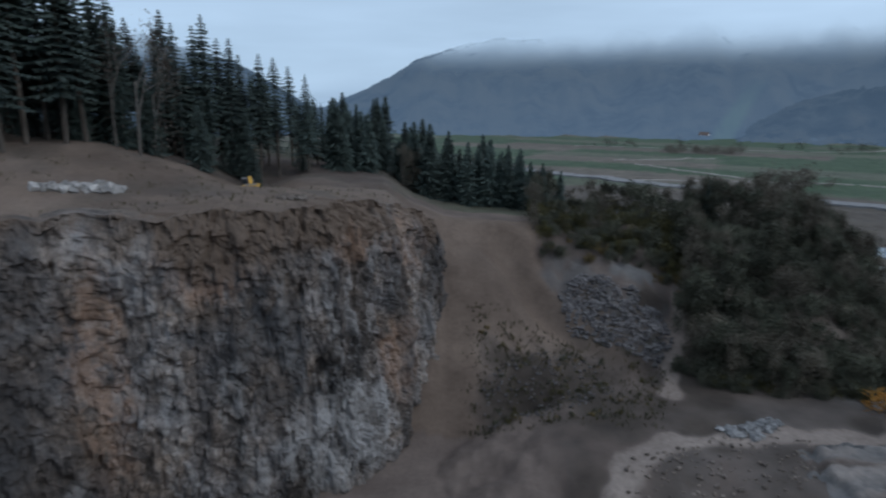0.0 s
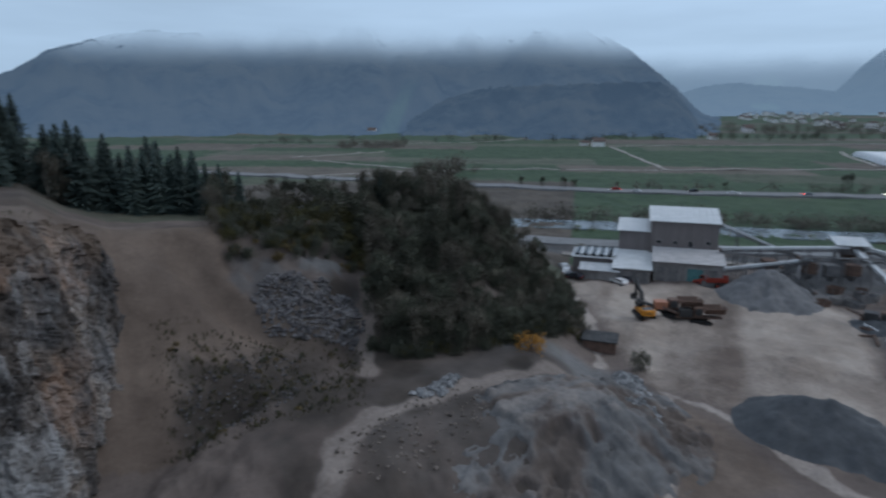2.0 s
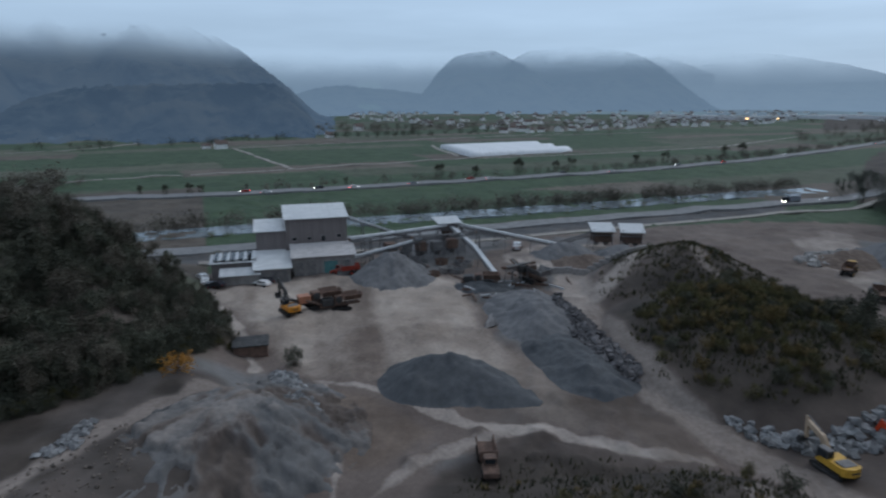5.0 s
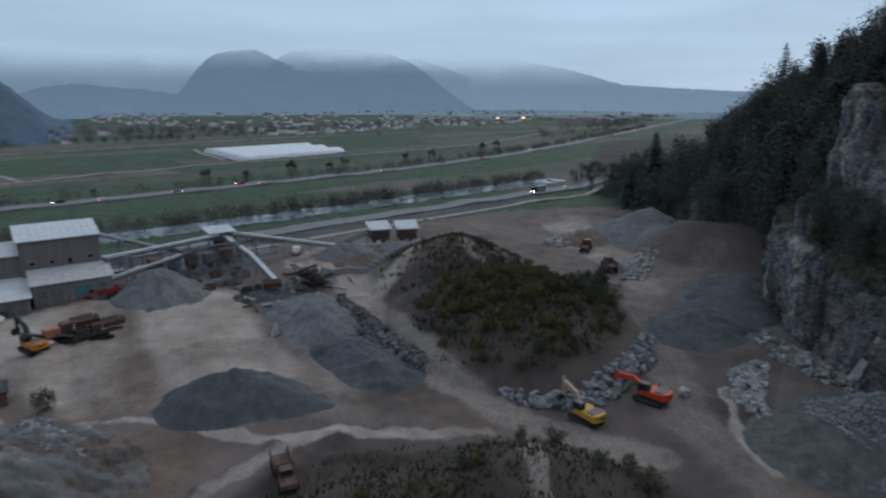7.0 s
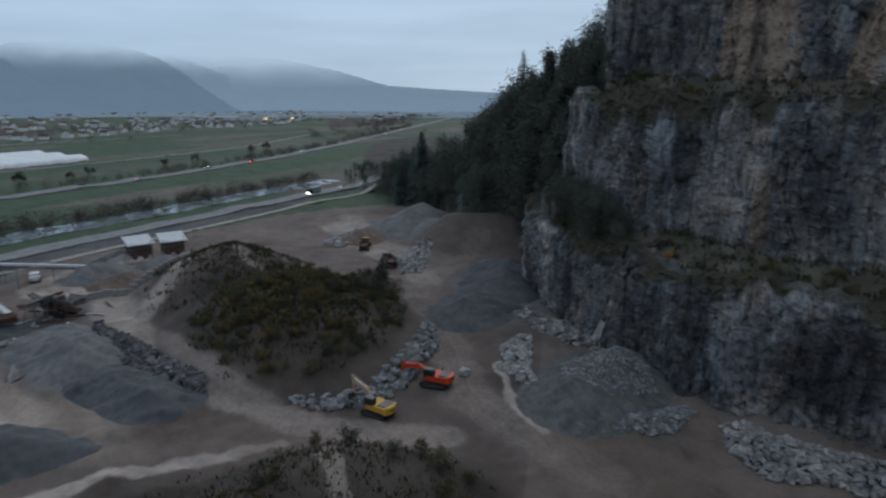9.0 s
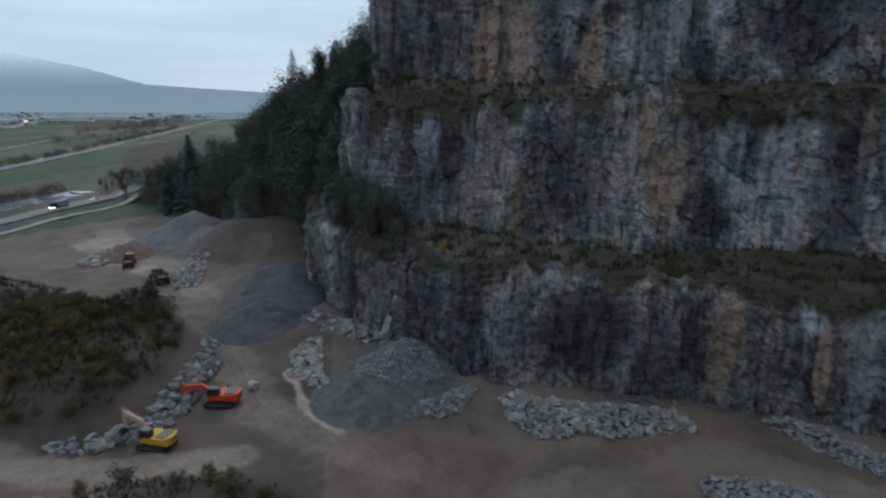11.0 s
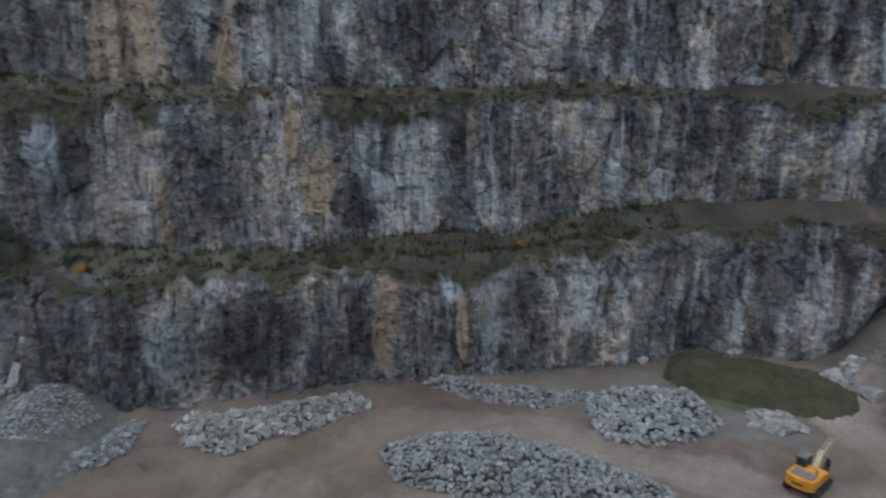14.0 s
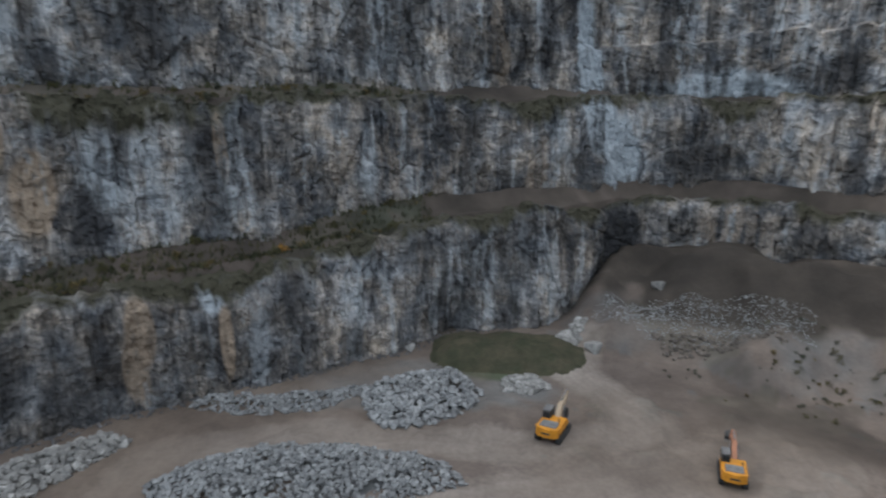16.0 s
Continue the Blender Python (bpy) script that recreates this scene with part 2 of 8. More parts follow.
def rock(name, tones, zones, streak=0.13, bed=1.3):
    """Quarried rock: streaks that run down, blotches, beds and grain; tones from dark to pale."""
    mat = bpy.data.materials.new(name)
    mat.use_nodes = True
    nt = mat.node_tree
    n, l = nt.nodes, nt.links.new
    bsdf = n["Principled BSDF"]
    bsdf.inputs["Roughness"].default_value = 0.88
    bsdf.inputs["Specular IOR Level"].default_value = 0.25
    tc = n.new("ShaderNodeTexCoord")
    fields = []
    for scale, detail, stretch, weight in ((0.5, 7.0, (1, 1, streak), 0.36), (0.085, 7.0, (1, 1, 0.5), 0.66), (0.9, 6.0, (0.3, 0.3, bed), 0.16), (3.2, 6.0, (1, 1, 0.7), 0.16), (1.5, 6.0, (1, 1, streak * 1.6), 0.16), (2.6, 5.0, (1, 1, 0.14), 0.16)):
        mp, tex = n.new("ShaderNodeMapping"), n.new("ShaderNodeTexNoise")
        mp.inputs["Scale"].default_value = stretch
        tex.inputs["Scale"].default_value, tex.inputs["Detail"].default_value, tex.inputs["Roughness"].default_value = scale, detail, 0.66
        l(tc.outputs["Object"], mp.inputs["Vector"])
        l(mp.outputs["Vector"], tex.inputs["Vector"])
        fields.append((tex, weight))
    total = None
    for tex, weight in fields:
        add = n.new("ShaderNodeMath")
        add.operation = "MULTIPLY_ADD"
        add.inputs[1].default_value = weight
        add.inputs[2].default_value = -0.324
        l(tex.outputs["Fac"], add.inputs[0])
        if total:
            l(total, add.inputs[2])
        total = add.outputs[0]
    ramp_node = n.new("ShaderNodeValToRGB")
    stops = ramp_node.color_ramp
    places = (0.40, 0.455, 0.505, 0.555, 0.615)
    while len(stops.elements) < len(tones):
        stops.elements.new(0.5)
    for el, at, rgb in zip(stops.elements, places, tones):
        el.position, el.color = at, (*rgb, 1)
    l(total, ramp_node.inputs["Fac"])
    colour = ramp_node.outputs["Color"]
    attr, sep = n.new("ShaderNodeAttribute"), n.new("ShaderNodeSeparateColor")
    attr.attribute_name = "zone"
    l(attr.outputs["Color"], sep.inputs[0])
    tint_noise, tint, warm = n.new("ShaderNodeTexNoise"), n.new("ShaderNodeMix"), n.new("ShaderNodeMix")
    tint_noise.inputs["Scale"].default_value, tint_noise.inputs["Detail"].default_value = 0.22, 4.0
    tint.data_type = warm.data_type = "RGBA"
    tint.inputs[6].default_value, tint.inputs[7].default_value = (0.90, 0.97, 1.06, 1), (1.09, 1.0, 0.91, 1)
    spread = n.new("ShaderNodeMapRange")
    spread.inputs["From Min"].default_value, spread.inputs["From Max"].default_value = 0.36, 0.64
    l(tc.outputs["Object"], tint_noise.inputs["Vector"])
    l(tint_noise.outputs["Fac"], spread.inputs["Value"])
    l(spread.outputs["Result"], tint.inputs[0])
    warm.blend_type = "MULTIPLY"
    warm.inputs[0].default_value = 1.0
    l(colour, warm.inputs[6])
    l(tint.outputs[2], warm.inputs[7])
    colour = warm.outputs[2]
    sockets = [sep.outputs[c] for c in ("Red", "Green", "Blue")] + [attr.outputs["Alpha"]]
    for socket, (za, zb) in zip(sockets, zones):
        tone = n.new("ShaderNodeMix")
        tone.data_type = "RGBA"
        tone.inputs[6].default_value, tone.inputs[7].default_value = (*za, 1), (*zb, 1)
        l(fields[3][0].outputs["Fac"], tone.inputs[0])
        edge = n.new("ShaderNodeMath")
        edge.operation = "MULTIPLY_ADD"
        edge.inputs[1].default_value = 2.2
        l(fields[0][0].outputs["Fac"], edge.inputs[0])
        l(socket, edge.inputs[2])
        cut = n.new("ShaderNodeMapRange")
        cut.inputs["From Min"].default_value, cut.inputs["From Max"].default_value = 1.3, 1.95
        l(edge.outputs[0], cut.inputs["Value"])
        lay = n.new("ShaderNodeMix")
        lay.data_type = "RGBA"
        l(cut.outputs["Result"], lay.inputs[0])
        l(colour, lay.inputs[6])
        l(tone.outputs[2], lay.inputs[7])
        colour = lay.outputs[2]
    l(colour, bsdf.inputs["Base Color"])
    b = n.new("ShaderNodeBump")
    b.inputs["Strength"].default_value, b.inputs["Distance"].default_value = 0.7, 0.3
    l(fields[5][0].outputs["Fac"], b.inputs["Height"])
    l(b.outputs["Normal"], bsdf.inputs["Normal"])
    return mat


def far_hill(name, wood, meadow, mist_glow, amount, low, high):
    """A hill far across the valley: woods with the haze of the distance mixed in as emission, its top faded to clear
    from low to high, as lost in cloud.
    """
    mat = bpy.data.materials.new(name)
    mat.use_nodes = True
    nt = mat.node_tree
    n, l = nt.nodes, nt.links.new
    n.clear()
    out, dif, glow, mix, clear, lost = (n.new("ShaderNode" + k) for k in ("OutputMaterial", "BsdfDiffuse", "Emission", "MixShader", "BsdfTransparent", "MixShader"))
    geo, sep = n.new("ShaderNodeNewGeometry"), n.new("ShaderNodeSeparateXYZ")
    noise_a, noise_b = n.new("ShaderNodeTexNoise"), n.new("ShaderNodeTexNoise")
    noise_a.inputs["Scale"].default_value, noise_a.inputs["Detail"].default_value = 0.045, 6.0
    noise_b.inputs["Scale"].default_value, noise_b.inputs["Detail"].default_value = 0.004, 5.0
    l(geo.outputs["Position"], sep.inputs[0])
    l(geo.outputs["Position"], noise_a.inputs["Vector"])
    l(geo.outputs["Position"], noise_b.inputs["Vector"])
    attr = n.new("ShaderNodeAttribute")
    attr.attribute_name = "zone"
    sc = n.new("ShaderNodeSeparateColor")
    l(attr.outputs["Color"], sc.inputs[0])
    tone, leafless, field = n.new("ShaderNodeMix"), n.new("ShaderNodeMix"), n.new("ShaderNodeMix")
    tone.data_type = leafless.data_type = field.data_type = "RGBA"
    noise_c, stands = n.new("ShaderNodeTexNoise"), n.new("ShaderNodeMapRange")   # stands of bare brown beech among dark firs
    noise_c.inputs["Scale"].default_value, noise_c.inputs["Detail"].default_value = 0.011, 5.0
    stands.inputs["From Min"].default_value, stands.inputs["From Max"].default_value = 0.44, 0.58
    l(geo.outputs["Position"], noise_c.inputs["Vector"])
    l(noise_c.outputs["Fac"], stands.inputs["Value"])
    tone.inputs[6].default_value, tone.inputs[7].default_value = (*[c * 0.3 for c in wood], 1), (*[c * 1.8 for c in wood], 1)
    leafless.inputs[7].default_value = (wood[0] * 2.3, wood[1] * 2.0, wood[2] * 1.7, 1)
    crowns = n.new("ShaderNodeMapRange")
    crowns.inputs["From Min"].default_value, crowns.inputs["From Max"].default_value = 0.36, 0.64
    l(noise_a.outputs["Fac"], crowns.inputs["Value"])
    l(crowns.outputs["Result"], tone.inputs[0])
    l(tone.outputs[2], leafless.inputs[6])
    l(stands.outputs["Result"], leafless.inputs[0])
    l(leafless.outputs[2], field.inputs[6])
    field.inputs[7].default_value = (*meadow, 1)
    l(sc.outputs["Red"], field.inputs[0])
    l(field.outputs[2], dif.inputs["Color"])
    glow.inputs["Color"].default_value = (*mist_glow, 1)
    rise = n.new("ShaderNodeMapRange")   # more of the glowing haze is mixed in towards the valley floor
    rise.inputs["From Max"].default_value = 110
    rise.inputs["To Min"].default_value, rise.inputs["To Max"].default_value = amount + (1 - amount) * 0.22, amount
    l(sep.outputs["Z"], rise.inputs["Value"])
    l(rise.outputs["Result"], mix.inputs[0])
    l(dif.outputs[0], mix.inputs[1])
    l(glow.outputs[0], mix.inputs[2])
    ragged = n.new("ShaderNodeMath")
    ragged.operation = "MULTIPLY_ADD"
    ragged.inputs[1].default_value = (high - low) * 0.24
    l(noise_b.outputs["Fac"], ragged.inputs[0])
    l(sep.outputs["Z"], ragged.inputs[2])
    fade = n.new("ShaderNodeMapRange")
    fade.interpolation_type = "SMOOTHSTEP"
    fade.inputs["From Min"].default_value = low + (high - low) * 0.12
    fade.inputs["From Max"].default_value = high + (high - low) * 0.12
    l(ragged.outputs[0], fade.inputs["Value"])
    l(fade.outputs["Result"], lost.inputs[0])
    l(mix.outputs[0], lost.inputs[1])
    l(clear.outputs[0], lost.inputs[2])
    l(lost.outputs[0], out.inputs["Surface"])
    return mat


# zones of the ground: grit, grass, brown earth, pale dust; orange soil, tan yard, dark earth for overgrowth and for
# wall shade, dark grit
GROUND = surface("quarry_ground", (0.105, 0.082, 0.072), (0.165, 0.132, 0.115), 0.06, fine=26, bump=0.5, depth=0.15,
                 zones=(((0.095, 0.093, 0.094), (0.165, 0.160, 0.158)), ((0.036, 0.062, 0.034), (0.056, 0.086, 0.047)), ((0.060, 0.047, 0.041), (0.108, 0.085, 0.073)), ((0.26, 0.220, 0.195), (0.36, 0.315, 0.28)),
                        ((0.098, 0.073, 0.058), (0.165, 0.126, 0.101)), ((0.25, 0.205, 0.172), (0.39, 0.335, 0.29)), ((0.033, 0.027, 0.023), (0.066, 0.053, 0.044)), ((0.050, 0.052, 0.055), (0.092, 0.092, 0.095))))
ROCK = rock("quarry_rock", ((0.040, 0.040, 0.043), (0.090, 0.088, 0.090), (0.165, 0.157, 0.154), (0.29, 0.270, 0.258), (0.50, 0.462, 0.432)),
            (((0.17, 0.124, 0.092), (0.40, 0.315, 0.245)), ((0.27, 0.30, 0.335), (0.46, 0.495, 0.525)), ((0.018, 0.019, 0.022), (0.055, 0.054, 0.058)), ((0.032, 0.033, 0.022), (0.075, 0.066, 0.046))))
ROCK_BROWN = rock("weathered_rock", ((0.030, 0.028, 0.027), (0.070, 0.063, 0.059), (0.118, 0.104, 0.096), (0.19, 0.168, 0.153), (0.33, 0.298, 0.274)),
                  (((0.20, 0.115, 0.07), (0.34, 0.22, 0.155)), ((0.26, 0.26, 0.265), (0.40, 0.395, 0.39)), ((0.03, 0.03, 0.033), (0.075, 0.072, 0.072)), ((0.095, 0.07, 0.054), (0.16, 0.122, 0.096))), streak=0.5, bed=2.2)


# ---- the lie of the land ----
# western height: bearing, distance of the foot, width of the slope, height of the top
WEST = np.array([(-110, 69, 3, 32), (-60, 69, 3, 32), (-40, 70, 3, 30.5), (-30, 69, 3, 30.3), (-18, 67, 3, 29.5), (-12.5, 68, 4, 29), (-10, 71, 11, 28.5),
                 (-7.5, 70, 26, 25), (-4.5, 69, 34, 22.5), (0, 68, 35, 22), (4, 71, 36, 21.5), (10, 73, 36, 21), (14, 75, 36, 20.5), (17, 80, 36, 20),
                 (20, 82, 36, 20.5), (24, 80, 34, 20.5), (28, 83, 30, 17), (31, 86, 26, 11), (34, 92, 24, 5), (37, 104, 20, 0), (60, 104, 20, 0)])
# main wall: bearing, distance of the foot
EAST = np.array([(108.0, 240), (108.6, 180), (109.3, 146), (110.6, 134), (112.4, 125), (115, 112.5), (119, 102), (125, 93.5), (130, 91), (139, 91), (150, 93), (161, 98),
                 (170, 104), (177, 113), (182, 119), (187, 123), (190, 132), (192, 140), (198, 143), (206, 141), (216, 138), (230, 135), (250, 130)])


def west(az, column):
    return np.interp(az, WEST[:, 0], WEST[:, column])


def east(az):
    return np.interp(az, EAST[:, 0], EAST[:, 1], left=9999, right=130)


def mound(x, y, cx, cy, rx, ry, turn, height, power=1.0):
    """A heap with straight sides and a rounded top."""
    c, s = math.cos(radians(turn)), math.sin(radians(turn))
    u, v = ((x - cx) * c + (y - cy) * s) / rx, (-(x - cx) * s + (y - cy) * c) / ry
    d = np.sqrt(u * u + v * v + 0.012)
    return height * np.clip(1 - d, 0, None) ** power


def ridge(x, y, ax, ay, bx, by, width, height, flat=0.0):
    """A heap along a line, highest on the line."""
    ux, uy = bx - ax, by - ay
    t = np.clip(((x - ax) * ux + (y - ay) * uy) / (ux * ux + uy * uy), 0, 1)
    d = np.hypot(x - ax - t * ux, y - ay - t * uy)
    return height * np.clip(1 - np.sqrt(np.clip(d - flat, 0, None) ** 2 + 0.2) / width, 0, 1)


def scree_edge(r):
    """Bearing of the eastern edge of the scree fan."""
    return np.interp(r, (70, 83, 85, 88, 92.4, 98, 103), (22, 16, 13.6, 11.5, 8.2, 4.9, 4.3))


def height(x, y):
    r = np.hypot(x, y)
    az = np.degrees(np.arctan2(x, y))
    az = np.where(az < -110, az + 360, az)
    rough = fbm(x * 0.09, y * 0.09, 0, 4)
    z = 0.35 * rough * smooth(500, 150, r)
    # western height
    foot, width, top = west(az, 1), west(az, 2), west(az, 3)
    t = np.clip((r - foot) / width, 0, 1)
    scree = smooth(1.2, -1.2, az - scree_edge(r))
    shelf = (1 - scree) * (az > 2) * smooth(18.5, 17.2, az) * smooth(0.38, 0.5, t)       # bedded rock breaks out of this part of the slope
    beds = t * 9 + 0.9 * fbm(x * 0.16, y * 0.16, 11, 3) + 0.12 * az
    ledges = (np.floor(beds) + smooth(0.45, 1.0, beds - np.floor(beds))) / 9 - (beds / 9 - t)
    t = t * (1 - shelf) + shelf * ((ledges - 0.05) * 0.85 + 0.15 * t)
    upland = top * t + (1.2 - 0.7 * scree) * fbm(x * 0.12, y * 0.12, 3, 4) * smooth(0, 0.25, t)
    scoop = az - scree_edge(r) + 3.2 + (100 - r) * 0.06
    upland = upland - 3.0 * np.exp(-(scoop / 2.3) ** 2) * smooth(82, 90, r) * smooth(104.0, 101.5, r) * (az > -7)   # scoop in the scree
    upland = upland + 2.2 * np.exp(-(((az - 7) / 6.0) ** 2 + ((r - 78) / 5.0) ** 2)) + 0.7 * fbm(x * 0.3, y * 0.3, 7, 3) * smooth(-3, 1, az) * smooth(18, 15, az) * smooth(84, 80, r)   # hummock
    upland = upland + 6.0 * smooth(75, 110, r) * smooth(-18, -42, az) + 1.5 * smooth(70, 95, r) * smooth(-12, -20, az)
    back = np.where(az < -9, smooth(330, 190, r), smooth(190, 128, r))
    z = np.where(r > foot, np.maximum(z, upland * back), z)
    # benches of the main wall
    f = east(az)
    turn = smooth(184, 192, az)
    z1, z2, z3 = 18.0 + 5.0 * smooth(148, 184, az), 44.5 - 2.0 * turn, 70.0
    gap = r - f
    wall = z1 * smooth(4.5, 5.5, gap) * (az > 110.8) + (z2 - z1) * smooth(17.5, 18.5, gap) * (az > 116) + (z3 - z2) * smooth(33.5, 34.5, gap) * (az > 118.5) + 8 * smooth(40, 120, gap)
    talus = 3.4 * smooth(7.5, 14, gap) * (gap < 18) + 3.0 * smooth(20, 27, gap) * (gap < 34)
    wall = np.where(az > 100, wall + talus + 0.6 * rough * smooth(5, 8, gap), 0)
    bank = smooth(700, 330, r)
    z = z + 0.010 * np.clip(r - 950, 0, 750) * smooth(44, 54, az) * smooth(100, 86, az)   # the village climbs a slope
    z = np.where((gap > 4.5) & (az > 110.8), np.maximum(z, wall * bank), z)
    # wooded slope beyond the main wall
    slope = np.clip((r - np.interp(az, (90, 95, 100, 104, 108, 118), (330, 300, 250, 206, 184, 170))) * 2.4, 0, np.interp(az, (92, 99, 104, 107, 110, 114, 118), (0, 6, 12, 26, 36, 48, 60)))
    slope = slope + 1.5 * rough * smooth(0, 6, slope)
    z = np.where((az > 90) & (az < 119), np.maximum(z, slope * smooth(900, 420, r)), z)
    # talus in the far corner
    lean = smooth(186, 192, az) * smooth(260, 240, az)
    z = np.maximum(z, lean * np.clip((r - (113 - 8 * smooth(190, 205, az))) * 0.5 + 2.2 * fbm(x * 0.09, y * 0.09, 5, 4), 0, 12.5 + 4 * fbm(x * 0.06, y * 0.06, 8, 3)) * (gap < 2))
    # terrace and mounds of the yard
    # grey terrace: a level shelf beside the dirt road, breaking off in gullied slopes
    gully = fbm(x * 0.28, y * 0.28, 6, 4)
    shelf_z = ridge(x, y, 14, 64, 30, 66, 15, 5.0, 5) + 0.25 * rough + 0.7 * gully * smooth(4.6, 3.2, ridge(x, y, 14, 64, 30, 66, 15, 5.0, 5))
    spoil = 5.4 * np.clip(1.0 - np.sqrt(((x - 43.5) / 18.5) ** 2 + ((y - 58.5) / 16.5) ** 2 + 0.004), 0, 1)
    apron = (4.6 + 0.25 * rough) * smooth(52, 66, r) * smooth(1, 8, az) * smooth(41, 34, az) * smooth(140, 110, r)
    z = np.maximum(z, np.maximum(np.maximum(shelf_z, apron), spoil))
    z = np.maximum(z, mound(x, y, 144, 21, 32, 24, 20, 12.5, 0.9) + 0.3 * rough)
    z = np.maximum(z, mound(x, y, 115, 5, 33, 25.5, 22, 10.0, 0.6) + 0.3 * rough)   # overgrown mound
    z = np.maximum(z, mound(x, y, 57, -1, 14, 17, 20, 7.5, 0.8) + 0.25 * rough)   # low mound in front
    z = np.maximum(z, ridge(x, y, 46, 24, 60, -14, 8, 2.6, 1) + 0.25 * rough)
    z = np.maximum(z, mound(x, y, 50, 11, 13, 14, 0, 5.0, 0.9) + 0.25 * rough)
    z = np.maximum(z, ridge(x, y, 184, -42, 178, -66, 13, 9.5, 4) + 0.3 * rough)   # brown bank
    # dip in the height behind the crest
    z = z - 3.2 * smooth(88, 95, r) * smooth(130, 105, r) * np.exp(-((az + 21.5) / 4.5) ** 2)
    return z


TRACKS = (([(10, 50), (15.7, 59.8), (21.9, 63.8), (31, 65.5), (41.2, 66.5), (50, 67.5), (61, 65)], 1.7, 0.45),
          ([(150, 46), (136, 44), (124, 39.3), (113, 32), (102.5, 25.8), (94, 19), (85.8, 13.1), (79.6, 6.1), (74, -4), (70, -16)], 3.0, 0.42),
          ([(172, -45), (154, -33), (142, -25), (131, -21.8), (106, -22.2), (95, -22), (81.5, -21.5), (68.9, -26.8), (45, -42)], 4.2, 0.3), ([(142, -25), (160, -23), (179, -21), (197, -13), (234, -9)], 4.0, 0.45),
          ([(24, 76), (27, 86), (30, 95), (35, 112)], 1.5, 0.4),
          ([(64.5, 60.2), (67, 52.9), (66.9, 47.5), (65.1, 34.9), (68.7, 24.8), (69.5, 14.9), (72, 5)], 1.1, 0.85),
          ([(45.6, 35.4), (52.8, 35.3), (60.5, 32.1), (66, 29)], 1.0, 0.6), ([(64.3, 58.8), (54.3, 51.6), (47.1, 41.8), (42.7, 38.6)], 0.9, 0.7),
          ([(62, 72), (70, 84), (76, 97), (82, 108)], 1.2, 1.0),
          ([(150, 118), (190, 92), (215, 74)], 3.0, 0.7),
          ([(176, 52), (150, 50), (128, 42)], 4.0, 0.95), ([(126, 8), (134, 14), (143, 20)], 1.6, 0.45), ([(50, -3), (57, -2), (63, -1)], 0.9, 0.4),
          ([(45, -42), (40, -58), (40, -70), (20, -76), (-8, -76), (-25, -82)], 4.0, 0.5), ([(-25, -82), (-15, -100), (-18, -112)], 4.0, 0.55), ([(25, -50), (-10, -62), (-40, -75)], 9.0, 0.45),
          ([(91, -29.5), (84, -28.6), (77, -27.7), (69, -29.5)], 0.7, 1.0))
# the open yard before the works, and the brown hollow below it
YARD = [(86, 113), (100, 104), (113, 94), (126, 76), (118, 62), (98, 50), (92, 37), (85, 24), (80, 8), (73, -6), (69, 8), (71, 26), (80, 46), (69, 53), (65, 62), (68, 73), (74, 86)]
WORKS_FLOOR = [(153, 72), (173, 67), (172, 51), (164, 43), (152, 39), (142, 58), (145, 67)]
PALE_STRIP = [(124, 43), (138, 36), (160, 31.5), (178, 34), (181, 29), (160, 27), (133, 31), (116, 36)]
FAR_FLOOR = [(219, 3), (239, -14), (216, -16), (190, -14), (176, -22), (160, -17), (182, -6)]
ROADSIDE = [(60, 178), (104, 146), (148, 111), (191, 83), (248, 39), (290, 8), (272, 7), (233, 36), (180, 77), (139, 103), (98, 135), (60, 165)]
HOLLOW = [(64, 57), (65, 50), (61, 37), (51, 38), (48, 41), (54, 50)]


def off_line(x, y, points):
    """Distance to a line of points."""
    best = np.full(np.shape(x), 1e9)
    for (ax, ay), (bx, by) in zip(points[:-1], points[1:]):
        ux, uy = bx - ax, by - ay
        t = np.clip(((x - ax) * ux + (y - ay) * uy) / (ux * ux + uy * uy), 0, 1)
        best = np.minimum(best, np.hypot(x - ax - t * ux, y - ay - t * uy))
    return best


def within(x, y, ring, soft):
    """1 inside a plan outline, falling to 0 over a soft edge."""
    hit = np.zeros(np.shape(x), bool)
    for (ax, ay), (bx, by) in zip(ring, ring[1:] + ring[:1]):
        if ay != by:
            hit ^= ((ay > y) != (by > y)) & (x < (bx - ax) * (y - ay) / (by - ay) + ax)
    d = off_line(x, y, ring + ring[:1]) * np.where(hit, 1, -1)
    return smooth(-soft, soft, d)


